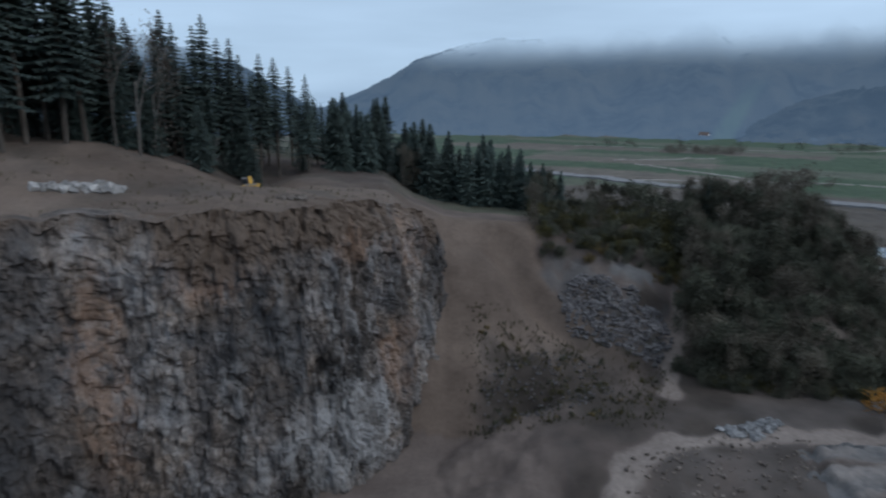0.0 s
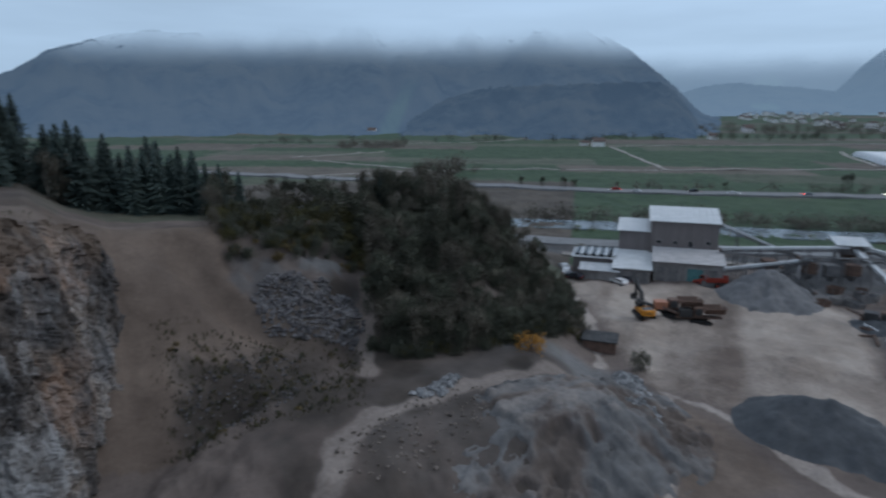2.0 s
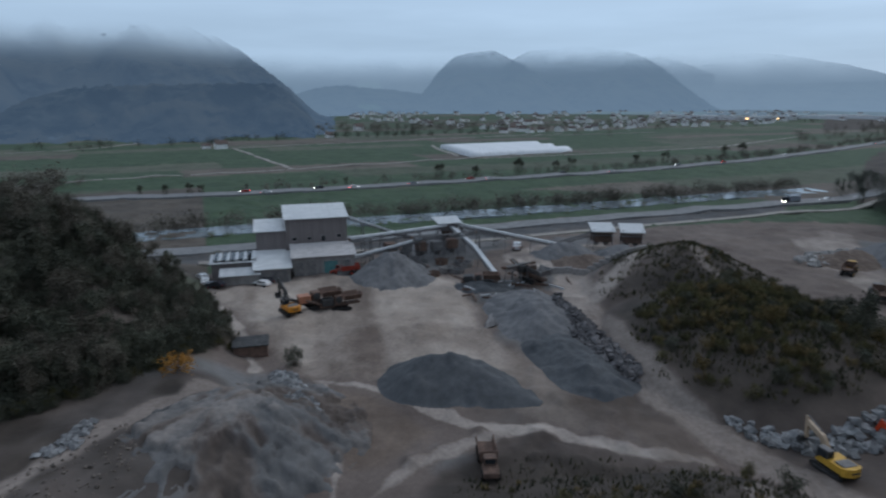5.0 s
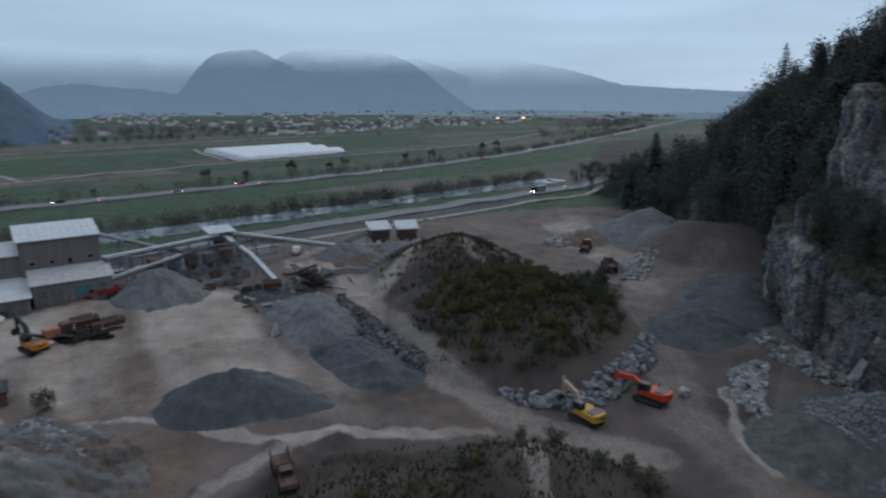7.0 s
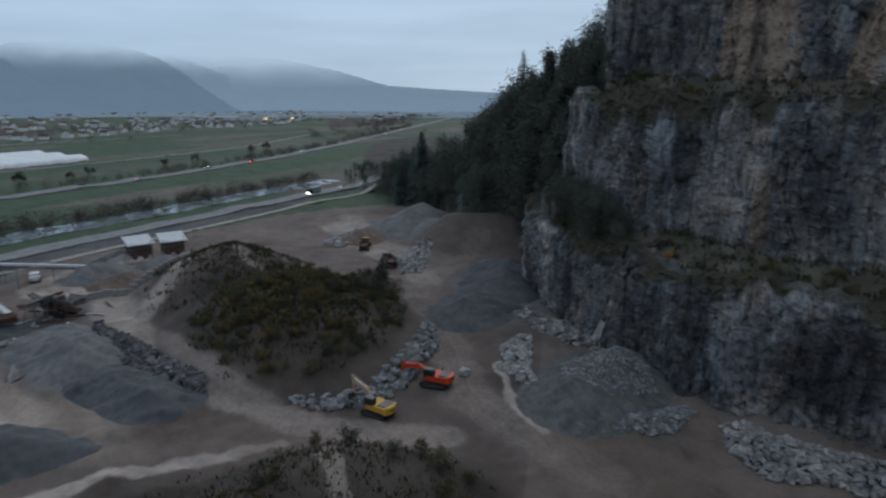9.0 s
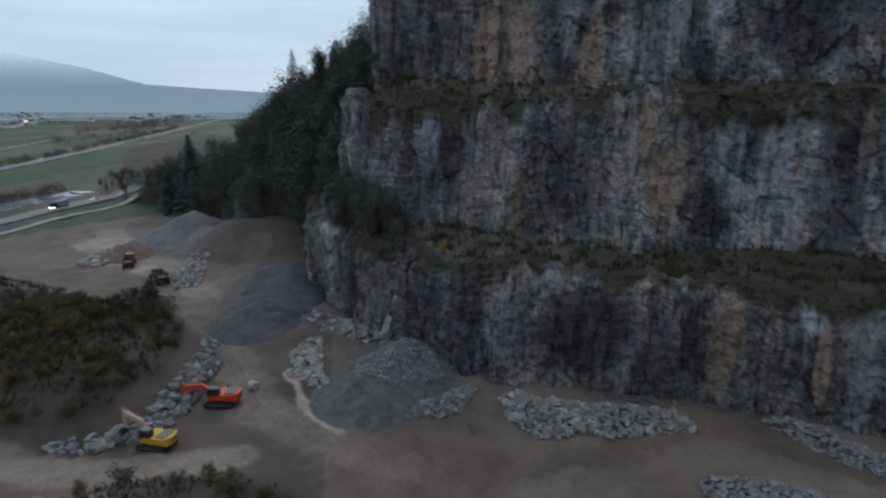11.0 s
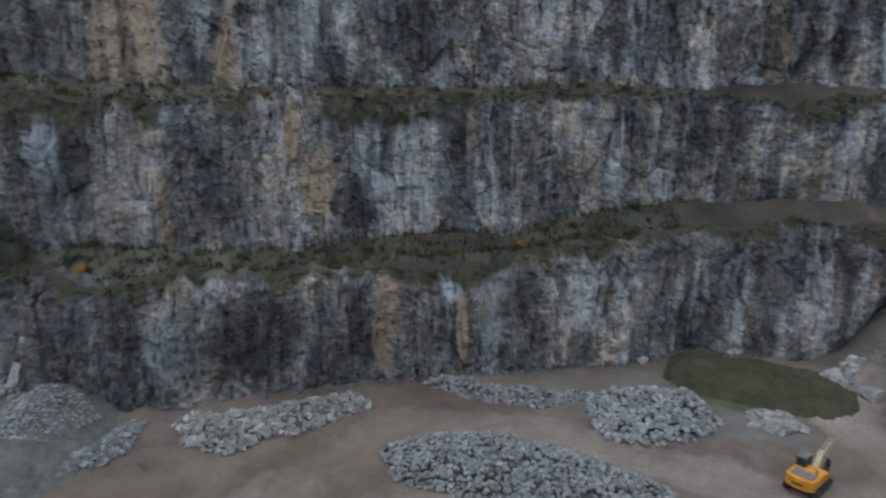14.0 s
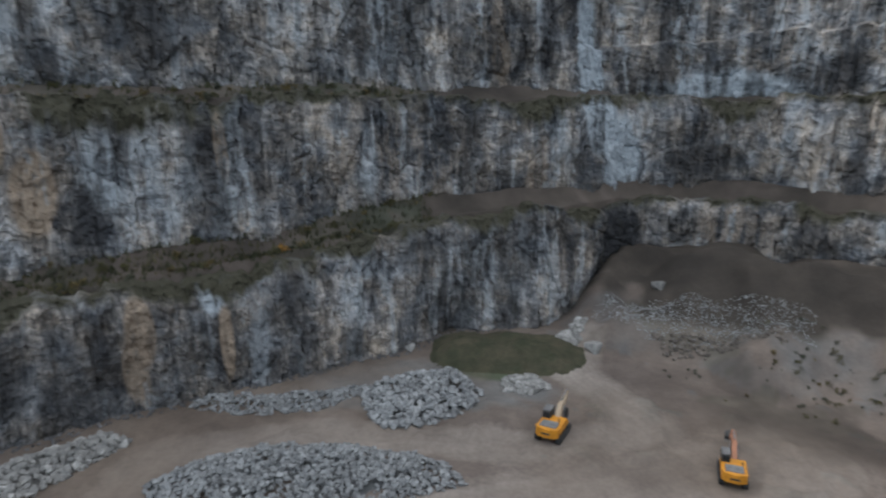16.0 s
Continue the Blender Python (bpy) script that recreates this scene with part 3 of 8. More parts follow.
def zones(x, y, z):
    """Where grit, grass, brown earth and pale trodden dust lie; then orange soil, tan yard, dark earth for overgrowth
    and for wall shade, and dark grit.
    """
    r = np.hypot(x, y)
    az = np.degrees(np.arctan2(x, y))
    az = np.where(az < -110, az + 360, az)
    n1, n2 = fbm(x * 0.05, y * 0.05, 1), fbm(x * 0.2, y * 0.2, 2)
    grit, grass, earth, dust = (np.zeros(x.shape) for _ in range(4))
    # the valley floor is grass beyond the yard
    edge = np.interp(az, (-40, 20, 36, 42, 50, 60, 72, 80, 88, 96, 100, 108), (130, 130, 150, 178, 184, 188, 200, 222, 246, 262, 262, 262))
    grass = np.maximum(grass, smooth(0, 5, r - edge) * (az < 111))
    # strips of ploughed land and stubble in the valley
    u, v = x * 0.84 - y * 0.55, x * 0.55 + y * 0.84
    band = np.floor(v / 42 + 0.25 * value_noise(x * 0.01, y * 0.01))
    block = np.floor(u / 150 + lattice(band, band * 0, band * 0 + 1) * 3)
    crop = lattice(band, block, band * 0 + 5)
    far = (r > 300) & (az < 111)
    grass = np.where(far, np.where(crop < 0.55, 0.9, np.where(crop < 0.8, 0.62, 0.3)), grass)
    earth = np.where(far & (crop > 0.9), 0.4, earth)
    dust = np.where(far, np.where((crop > 0.55) & (crop < 0.72), 0.2, 0.0), dust)
    # western height
    foot = west(az, 1)
    up = (r > foot + 1) & (r < 330) & (az < 37)
    earth = np.where(up, ((0.4 + 0.3 * n1) * smooth(14, 8, az) + 0.5 * smooth(14, 19, az)) * smooth(-12, -7, az) + (0.5 + 0.45 * n1) * smooth(-7, -12, az), earth)
    grass = np.where(up, (0.5 + 0.5 * n2) * smooth(3, 9, az + 0.35 * (r - 95)) * smooth(96, 86, r) + 0.12 * smooth(12, 20, az) + 0.5 * smooth(-0.2, 0.5, n1) * (az < -8), grass)
    grit = np.where(up & (az > 3) & (az < 17), (0.55 + 0.4 * n2) * smooth(90, 96, r) * smooth(105, 101, r) + 0.4 * smooth(0.1, 0.5, n2) * (r < 98), grit)
    grit = np.where(up & (az > 6) & (az < 17.5) & (r > 86) & (r < 103), 0.25 + 0.6 * smooth(0.0, 0.5, fbm(x * 0.35, y * 0.35, 9, 3)), grit)
    grass = np.where(up & (az > 4) & (r > 103), 0.3 + 0.3 * n2, grass)
    earth = np.where(up & (az > 4) & (r > 103), 0.7, earth)
    wood_floor = smooth(0, 3, r - (82 + 0.0 * az)) * smooth(18, 20, az) * (az < 37) * (r < 150)
    grass, earth = np.maximum(grass, 0.2 * wood_floor), earth * (1 - wood_floor)
    grass = np.where(up & (((r > 116) & (az > -9)) | (r > 112)), 0.55, grass)
    fan = up * smooth(0.8, -0.8, az - scree_edge(r) + 0.6 * n2) * (az > -9) * smooth(108, 105, r)
    lobe = smooth(-1.0, 0.4, az - scree_edge(r) + 5.4 + (100 - r) * 0.12) * smooth(84, 88, r)       # darker lobe beside the pale one
    soil = fan * (0.95 - 0.12 * n1) * (az < 16)
    earth = np.where(fan > 0.3, 0.38 * lobe + 0.5 * lobe * smooth(99, 101.5, r) * smooth(-1, 1, az), earth)
    grit, dust = grit * (1 - fan), np.where(fan > 0.3, 0.22 * (1 - lobe), dust)
    hummock = up * smooth(-2.5, 1, az + 0.8 * n2) * smooth(17, 15, az) * smooth(86, 81, r + 4 * n2)
    soil, grass = soil * (1 - 0.8 * hummock), grass * (1 - 0.7 * fan * (1 - hummock))
    soil = np.maximum(soil, (up & (az < -8)) * smooth(0, 3, r - foot) * (0.75 + 0.4 * n2) * smooth(112, 100, r))
    dark = np.zeros(x.shape) + hummock * (0.8 + 0.5 * n2)
    dark = np.maximum(dark, up * smooth(7, 10, az) * smooth(18, 16.5, az) * smooth(86, 90, r) * smooth(103, 99, r) * (1 - fan) * (0.5 + 0.6 * n2))
    tan, coal = np.zeros(x.shape), np.zeros(x.shape)
    # loose grey stone
    grit = np.maximum(grit, smooth(19, 14, off_line(x, y, [(34, 60), (47, 62)])) * (0.85 + 0.3 * n2))
    terrace = smooth(4, 10, az) * smooth(40, 36, az) * smooth(48, 54, r) * smooth(92, 86, r)
    grass = grass * (1 - terrace)
    earth = np.maximum(earth, terrace * (0.75 + 0.35 * n1))
    dark = np.maximum(dark, terrace * (0.36 + 0.3 * smooth(62, 70, r) + 0.45 * n2))
    grit = np.maximum(grit, terrace * (0.35 + 0.6 * n2))
    for cx, cy, a, b in ((136, -41, 27, 12), (208, -28, 25, 20), (150, 88, 30, 13), (120, 60, 13, 8), (99, 38, 17, 9), (76, -42, 14, 10), (170, 60, 18, 9), (140, 46, 14, 6), (15, -92, 26, 9), (56, 8, 7, 26)):
        grit = np.maximum(grit, smooth(1.15, 0.75, np.hypot((x - cx) / a, (y - cy) / b) + 0.15 * n2))
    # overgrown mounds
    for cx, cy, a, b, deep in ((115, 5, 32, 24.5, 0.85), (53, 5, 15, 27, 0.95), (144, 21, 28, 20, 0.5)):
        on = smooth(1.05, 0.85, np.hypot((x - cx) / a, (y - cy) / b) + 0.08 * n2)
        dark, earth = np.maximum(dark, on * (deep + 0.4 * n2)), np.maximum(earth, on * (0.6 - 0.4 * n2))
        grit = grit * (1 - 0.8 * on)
    dark = np.maximum(dark, 0.45 * smooth(5, 1, off_line(x, y, [(40, 22), (52, 14), (60, 8)])))
    grass = np.maximum(grass, 0.95 * smooth(1.1, 0.8, np.hypot((x + 3) / 10, (y + 103) / 9)))
    # trampled floor towards the main wall, darkened in its colour for the wall's shade
    earth = np.where((az > 84) & (az < 116) & (r < 110) & (z < 2), np.maximum(earth, 0.55 + 0.3 * n1), earth)
    near_floor = smooth(58, 72, az) * smooth(118, 108, az) * smooth(150, 100, r)
    earth = np.maximum(earth, near_floor * (0.9 + 0.3 * n1))
    grit = np.maximum(grit, near_floor * (0.2 + 0.5 * n2))
    dark = np.maximum(dark, near_floor * (0.42 + 0.4 * n1) * smooth(105, 85, r))
    # trodden ways
    yard = within(x, y, YARD, 3.5)
    sweep = fbm((x * 0.75 + y * 0.66) * 0.03, (x * 0.66 - y * 0.75) * 0.16, 4, 4)       # wheel marks drawn out along the yard
    tan = np.maximum(tan, yard * (0.62 + 0.35 * sweep + 0.15 * n1) * (0.35 + 0.65 * smooth(12, 44, y)))
    dust = np.maximum(dust, yard * smooth(70, 92, y) * (0.35 + 0.4 * sweep))
    soil = np.maximum(soil, yard * smooth(0.0, 0.5, -sweep) * 0.5)
    hollow = within(x, y, HOLLOW, 1.5)
    soil, earth, grit = np.maximum(soil, 0.75 * hollow), earth * (1 - hollow), grit * (1 - hollow)
    earth, grit = earth * (1 - yard), grit * (1 - 0.8 * yard)
    for ring, strength in ((WORKS_FLOOR, 0.55), (PALE_STRIP, 0.62), (FAR_FLOOR, 0.5)):
        on = within(x, y, ring, 1.6)
        dust = np.maximum(dust, on * (strength + 0.25 * n2))
        grass, grit, earth, dark = grass * (1 - on), grit * (1 - on), earth * (1 - on), dark * (1 - on)
    band = within(x, y, ROADSIDE, 2.5)
    coal, grass, dust = np.maximum(coal, band * (0.8 + 0.2 * n2)), grass * (1 - band), dust * (1 - band)
    coal = np.maximum(coal, 0.6 * within(x, y, [(122, 108), (150, 88), (172, 70), (165, 74), (146, 84), (128, 84), (118, 96)], 3.0) * (0.8 + 0.5 * n2))
    coal = np.maximum(coal, 0.7 * within(x, y, [(121, -26), (113, -30), (118, -41), (146, -55), (154, -47), (140, -36)], 2.5) * (0.8 + 0.4 * n2))
    for points, wide, strength in TRACKS:
        away = off_line(x, y, points)
        on = smooth(wide * 1.5, wide * 0.6, away + 0.8 * n2)
        rut = value_noise(away * 1.5, 0 * x + wide) + 0.6 * value_noise(away * 3.1, 0 * x + 7)
        dust = np.maximum(dust, strength * on * (1 + 0.10 * rut))
        worn = smooth(wide * 4.0, wide * 1.2, away) * (wide > 2.1) * (r < 230)
        dust = np.clip(dust + 0.03 * worn * rut, 0, 1)
        grass, grit, dark, earth = grass * (1 - on), grit * (1 - on), dark * (1 - 0.9 * on), earth * (1 - 0.5 * on)
    # benches
    gap = r - east(az)
    bench = (az > 113.5) & (gap > 0.5)
    grass = np.where(bench, np.where(az < 174, 0.5 + 0.35 * n2, 0.36 + 0.4 * n2), grass)
    earth = np.where(bench, np.where(az < 174, 0.5 + 0.4 * n1, 0.85 + 0.2 * n2), earth)
    dust = np.where(bench, 0, dust)
    grit = np.where(bench, np.where(az >= 174, 0.2 + 0.4 * n1, 0.2), grit)
    corner = (az > 186) & (z > 0.6) & (gap < 4)
    earth = np.where(corner, 0.45 + 0.55 * smooth(5.5, 8, z + 2.5 * n1), earth)
    grit = np.where(corner, (0.5 + 0.4 * n2) * smooth(10, 7, z + 2.5 * n1), grit)
    grass = np.where(corner & (n1 > 0.12) & (z < 6), 0.3, grass)
    grass = np.where((az > 203) & (r > 104) & (gap < 2) & (n1 + 0.5 * n2 > -0.1), 0.22, grass)
    grass = np.where((az > 194) & (r > 96) & (r < 120) & (n1 > 0.05), 0.3, grass)
    grass = np.where((az > 90) & (az < 119) & (z > 2) & (r > 195) & (gap > -5000) & (z > 9), 0.95, grass)
    earth = np.where(np.hypot(x - 181, y + 54) < 24, 0.45, earth)
    floor = (az > 112) & (gap < 0) & (r < 140)
    earth = np.where(floor, 0.12 + 0.25 * n1, earth)
    # dark spoil high in the corner, worn earth and moss before it
    dark = np.where(corner, (0.95 + 0.2 * n2) * smooth(4.5, 7.5, z + 2.0 * n1 + 1.0 * n2), dark)
    dark = np.maximum(dark, 0.6 * smooth(197, 204, az) * smooth(84, 96, r) * (gap < 2) * (az < 225) * (z < 4) * smooth(-0.5, 0.3, n1 + 0.5 * n2))
    dark = np.where(bench, np.where(az < 174, 0.35 + 0.4 * n2, 0.6 + 0.3 * n2), dark)
    soil, tan = np.where(bench, 0, soil), np.where(bench, 0, tan)
    soil = np.where(floor, np.maximum(soil, 0.35 + 0.3 * n1), soil)
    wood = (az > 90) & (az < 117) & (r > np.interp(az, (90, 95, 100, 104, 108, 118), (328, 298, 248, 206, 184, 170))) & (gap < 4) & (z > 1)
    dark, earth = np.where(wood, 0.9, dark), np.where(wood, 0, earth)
    return np.clip(np.stack([grit, grass, earth, dust, soil, tan, dark, coal], -1), 0, 1)


bearings = np.concatenate([np.linspace(-48, 218, 900), np.linspace(218, 312, 40)[1:]])
reach = np.concatenate([np.linspace(0.0, 40, 15), np.geomspace(41, 260, 215), np.geomspace(264, 1700, 150), np.geomspace(1720, 4600, 30)])
gx, gy = polar(bearings[None, :], reach[:, None])
gz = height(gx, gy)
ground_verts = np.stack([gx, gy, gz], -1).reshape(-1, 3)
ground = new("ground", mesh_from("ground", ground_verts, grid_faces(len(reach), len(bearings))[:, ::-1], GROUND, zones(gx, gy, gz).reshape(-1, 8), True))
tagged(ground, "pinkish quarry floor of crushed stone running out into green valley fields", "ground", kind="structure")


def ground_at(x, y):
    return float(height(np.array([float(x)]), np.array([float(y)]))[0])


# ---- rock faces ----
def rock_face(name, line, low, high, material, label, batter=0.12, step=0.33, seed=0.0, stain_shade=(), pale=0.5, soft=1.6, top_soil=0.93, lip=7.0, rugged=1.0, crest_rough=1.0, ledge=None, columns=1.0):
    """A quarried face along a plan line of (x, y), from the heights low to high (functions of the length along it),
    broken into ledges and pillars.
    The rock stands on the right hand of the line. Stains, and shade painted like them: (along, height, half width, half
    height, channel, strength)."""
    line = np.array(line, float)
    run = np.concatenate([[0], np.cumsum(np.hypot(*np.diff(line, axis=0).T))])
    s = np.arange(0, run[-1], step)
    px, py = np.interp(s, run, line[:, 0]), np.interp(s, run, line[:, 1])
    for _ in range(6):
        px[1:-1], py[1:-1] = (px[:-2] + 2 * px[1:-1] + px[2:]) / 4, (py[:-2] + 2 * py[1:-1] + py[2:]) / 4
    tx, ty = np.gradient(px), np.gradient(py)
    norm = np.hypot(tx, ty)
    nx, ny = ty / norm, -tx / norm       # into the rock
    z0, z1 = low(s), high(s)
    rows = int(np.ceil((z1 - z0).max() / (step * 0.9)))
    v = np.linspace(0, 1, rows)[:, None]
    S = np.broadcast_to(s[None, :], (rows, len(s)))
    crest = z1 + (1.0 * fbm(s * 0.07, s * 0 + seed, 9, 3) + 0.7 * fbm(s * 0.5, s * 0 + seed, 3, 3)) * rugged * crest_rough
    Z = z0[None, :] + v * (crest - z0)[None, :]
    wob = 1.2 * fbm(S * 0.07, Z * 0.05, seed, 2)
    pillar, pe = cell_noise((S + wob * 2) * 0.20 + seed * 7.3, Z * 0.06 + seed)
    rib, re_ = cell_noise((S + wob) * 0.62 + seed * 3.1, Z * 0.13 + seed * 1.7)
    block, be = cell_noise((S + wob) * 0.8 + seed * 2.1, Z * 0.62 + seed)
    chip, _ = cell_noise(S * 1.5 + seed, Z * 1.3 + 5)
    flake, _ = cell_noise(S * 1.9 + wob + seed, Z * 0.32 + seed * 5)
    into = (0.55 * columns * pillar + 0.32 * columns * rib + 0.24 * (2.2 - 1.2 * columns) * block + 0.13 * (1.6 - 0.6 * columns) * chip + 0.20 * columns * flake + soft * fbm(S * 0.06, Z * 0.05, seed + 4, 3) + 0.2 * soft * fbm(S * 0.4, Z * 0.45, seed, 4)) * rugged
    into += 0.22 * np.exp(-(re_ / 0.05) ** 2) + 0.4 * np.exp(-(pe / 0.05) ** 2) + 0.15 * np.exp(-(be / 0.05) ** 2)
    if ledge:
        into += ledge[4] * smooth(ledge[0] - 4, ledge[0] + 4, S) * smooth(ledge[1] + 4, ledge[1] - 4, S) * smooth(-0.2, 0.5, Z - np.interp(S, ledge[:2], ledge[2:4]) - 0.8 * fbm(S * 0.2, S * 0, seed, 3))
    into += batter * (Z - z0[None, :]) + 0.9 * smooth(0.9, 1.0, v)
    X, Y = px[None, :] + nx[None, :] * into, py[None, :] + ny[None, :] * into
    X = np.concatenate([X, X[-1:] + nx[None, :] * lip * 0.5, X[-1:] + nx[None, :] * lip])
    Y = np.concatenate([Y, Y[-1:] + ny[None, :] * lip * 0.5, Y[-1:] + ny[None, :] * lip])
    Zf = np.concatenate([Z, Z[-1:] + 0.1, Z[-1:] - 2.5])
    zone = np.zeros((rows + 2, len(s), 4))
    for along, hgt, hw, hh, channel, strength in stain_shade:
        d = np.hypot((S - along + wob) / hw, (Z - hgt) / hh)
        zone[:rows, :, channel] = np.maximum(zone[:rows, :, channel], strength * smooth(1.15, 0.5, d))
    zone[:rows, :, 2] = np.maximum(zone[:rows, :, 2], 0.5 * smooth(0.05, 0.6, fbm(S * 0.3, Z * 0.035, seed + 2, 2)))
    zone[:rows, :, 1] = np.maximum(zone[:rows, :, 1], pale * 0.8 * smooth(0.15, 0.7, fbm(S * 0.42, Z * 0.05, seed + 6, 3) + 0.3 * chip))
    zone[:rows, :, 3] = 1.0 * smooth(top_soil - 0.06, top_soil + 0.14, v + 0.12 * fbm(S * 0.12, Z * 0.1, seed + 8, 3)) + 0.5 * smooth(0.1, 0.0, v)
    zone[-2:] = zone[rows - 1]
    verts = np.stack([X, Y, Zf], -1).reshape(-1, 3)
    ob = new(name, mesh_from(name, verts, grid_faces(rows + 2, len(s)), material, np.clip(zone, 0, 1).reshape(-1, 4)))
    return tagged(ob, label, "cliff", kind="structure")


def east_line(offset, first, last):
    az = np.arange(last, first, -0.4)
    az = np.append(az, [first] * 8)
    r = east(az) + offset
    r[-8:] = np.linspace(east(np.array([first]))[0] + offset, 215, 8)
    x, y = polar(az, r)
    return np.stack([x, y], -1)


def along(line, az):
    """How far along a plan line a bearing lies."""
    run = np.concatenate([[0], np.cumsum(np.hypot(*np.diff(line, axis=0).T))])
    bearing = np.degrees(np.arctan2(line[:, 0] + 2.6, line[:, 1] + 4.1)) % 360
    return float(np.interp(-az, -bearing, run))


def stained(line, spots):
    """Stains and painted shade given by bearing instead of length."""
    return [(along(line, az), z, hw, hh, channel, strength) for az, z, hw, hh, channel, strength in spots]


def level(value):
    return lambda s: np.full(s.shape, float(value))


line = east_line(0, 109.4, 228)
low_a, low_b = along(line, 184), along(line, 148)
# left-end channel 2: dark overgrown rock plus north-facing dimness painted into the colour
rock_face("cliff_lower", line, level(-1.0), lambda s: 18.2 + 5.0 * smooth(low_b, low_a, s), ROCK, "grey streaked limestone face, lowest tier of the quarry wall", seed=1.0, batter=0.05, top_soil=0.87,
          stain_shade=stained(line, [(147.5, 12, 2.2, 6.5, 0, 1.35), (146.6, 6, 2.0, 7, 0, 0.8), (153.8, 8, 1.2, 7, 0, 1.35), (153.0, 15.5, 2.2, 4, 1, 0.9), (126, 8, 5, 8, 1, 0.5),
                                # channel 2 at 191 to 206 paints the dark shadows in the corner
                                (113, 9, 18, 16, 2, 0.5), (122, 10, 14, 15, 2, 0.4), (128, 8, 6, 8, 1, 0.3), (134, 9, 9, 10, 2, 0.7), (128, 7, 6, 7, 2, 0.5), (141, 5, 5, 6, 2, 0.5), (160, 12, 6, 7, 2, 0.6), (186, 14, 3, 9, 0, 0.4), (200, 17, 12, 8, 0, 0.45), (191, 16, 5, 9, 2, 0.9), (196, 18, 4, 6, 2, 0.7), (206, 15, 5, 7, 2, 0.5), (176, 11, 22, 14, 1, 0.3), (150, 9, 30, 12, 2, 0.25)]))
line = east_line(12.3, 113.0, 228)
rock_face("cliff_middle", line, level(17), level(45), ROCK, "grey rock face with pale and ochre streaks, middle tier of the quarry wall", seed=2.0, batter=0.06, top_soil=0.89,
          stain_shade=stained(line, [(138.0, 39, 1.5, 6, 0, 1.35), (140.5, 31, 3.2, 7, 0, 1.35), (143.6, 27, 1.5, 6, 2, 0.85), (144.4, 25, 1.2, 4, 2, 0.8), (142.9, 24, 1.0, 3, 2, 0.7), (127, 26, 2.0, 8, 0, 0.8), (155.0, 37, 1.3, 7, 0, 1.35), (150, 33, 7, 11, 1, 0.5),
                                (145, 34, 4, 9, 1, 0.5), (132, 31, 7, 10, 2, 0.55), (118.5, 36, 3.5, 7, 1, 0.75), (115, 30, 18, 18, 2, 0.5), (124, 30, 14, 16, 2, 0.4), (168, 33, 3, 9, 1, 0.5), (190.5, 30, 8, 13, 1, 1.2), (189.0, 40, 6.5, 9, 1, 1.2), (183.5, 30, 3, 10, 0, 0.55), (197, 31, 9, 5, 2, 0.7), (206, 31, 6, 8, 0, 0.3), (172, 30, 30, 14, 0, 0.25)]))
line = east_line(24.3, 116.2, 228)
rock_face("cliff_upper", line, level(44), level(71), ROCK, "grey and ochre rock face, upper tier of the quarry wall", seed=3.0, batter=0.05,
          stain_shade=stained(line, [(117, 56, 18, 18, 2, 0.55), (125.5, 52, 8, 12, 0, 1.35), (133, 50, 2.2, 9, 0, 1.35), (140, 58, 4, 12, 1, 0.5), (188.0, 56, 5.5, 18, 1, 1.2), (199, 47, 16, 5, 1, 0.9), (180, 56, 3, 14, 0, 0.5), (184, 58, 2.5, 12, 2, 0.8), (207, 50, 6, 6, 2, 0.7), (150, 56, 6, 10, 2, 0.6), (172, 56, 3, 12, 2, 0.6), (150, 56, 34, 14, 2, 0.2)]),
          ledge=(along(line, 213), along(line, 187.5), 60.5, 56.0, 2.6))
west_line = [polar(a, r) for a, r in ((-110, 62), (-60, 61), (-46, 63), (-36, 64), (-30, 61.5), (-22, 60), (-18, 59.5), (-13.4, 60.5), (-11.2, 64.5), (-9.2, 69.5), (-7.0, 75), (-5.3, 80), (-3.9, 86), (-3.1, 93), (-3.4, 100), (-5.0, 108))]
line = np.array(west_line[::-1])
rock_face("cliff_west", line, level(-1), lambda s: np.interp(s, (0, 8, 16, 24, 34, 48), (20.5, 21.5, 23.5, 26.5, 29.5, 31.2)), ROCK_BROWN, "brown and grey fissured rock face under a strip of bare soil", seed=5.0, batter=0.10, step=0.30, pale=0.45, rugged=1.1, soft=0.9, lip=5.5, top_soil=0.86, columns=0.55, crest_rough=0.45,
          stain_shade=[(98, 14, 22, 22, 2, 0.65), (22, 14, 14, 18, 2, 0.45), (30, 18, 5, 14, 1, 0.25), (38, 11, 6, 7, 0, 0.6), (32, 25, 8, 6, 0, 0.5), (46, 28, 9, 4, 0, 0.5), (66, 26, 7, 5, 0, 0.5), (76, 14, 3.5, 15, 0, 0.45), (60, 17, 4, 10, 2, 0.5), (86, 14, 6, 12, 2, 0.7), (50, 6, 12, 8, 1, 0.6), (36, 8, 9, 9, 1, 0.25)])


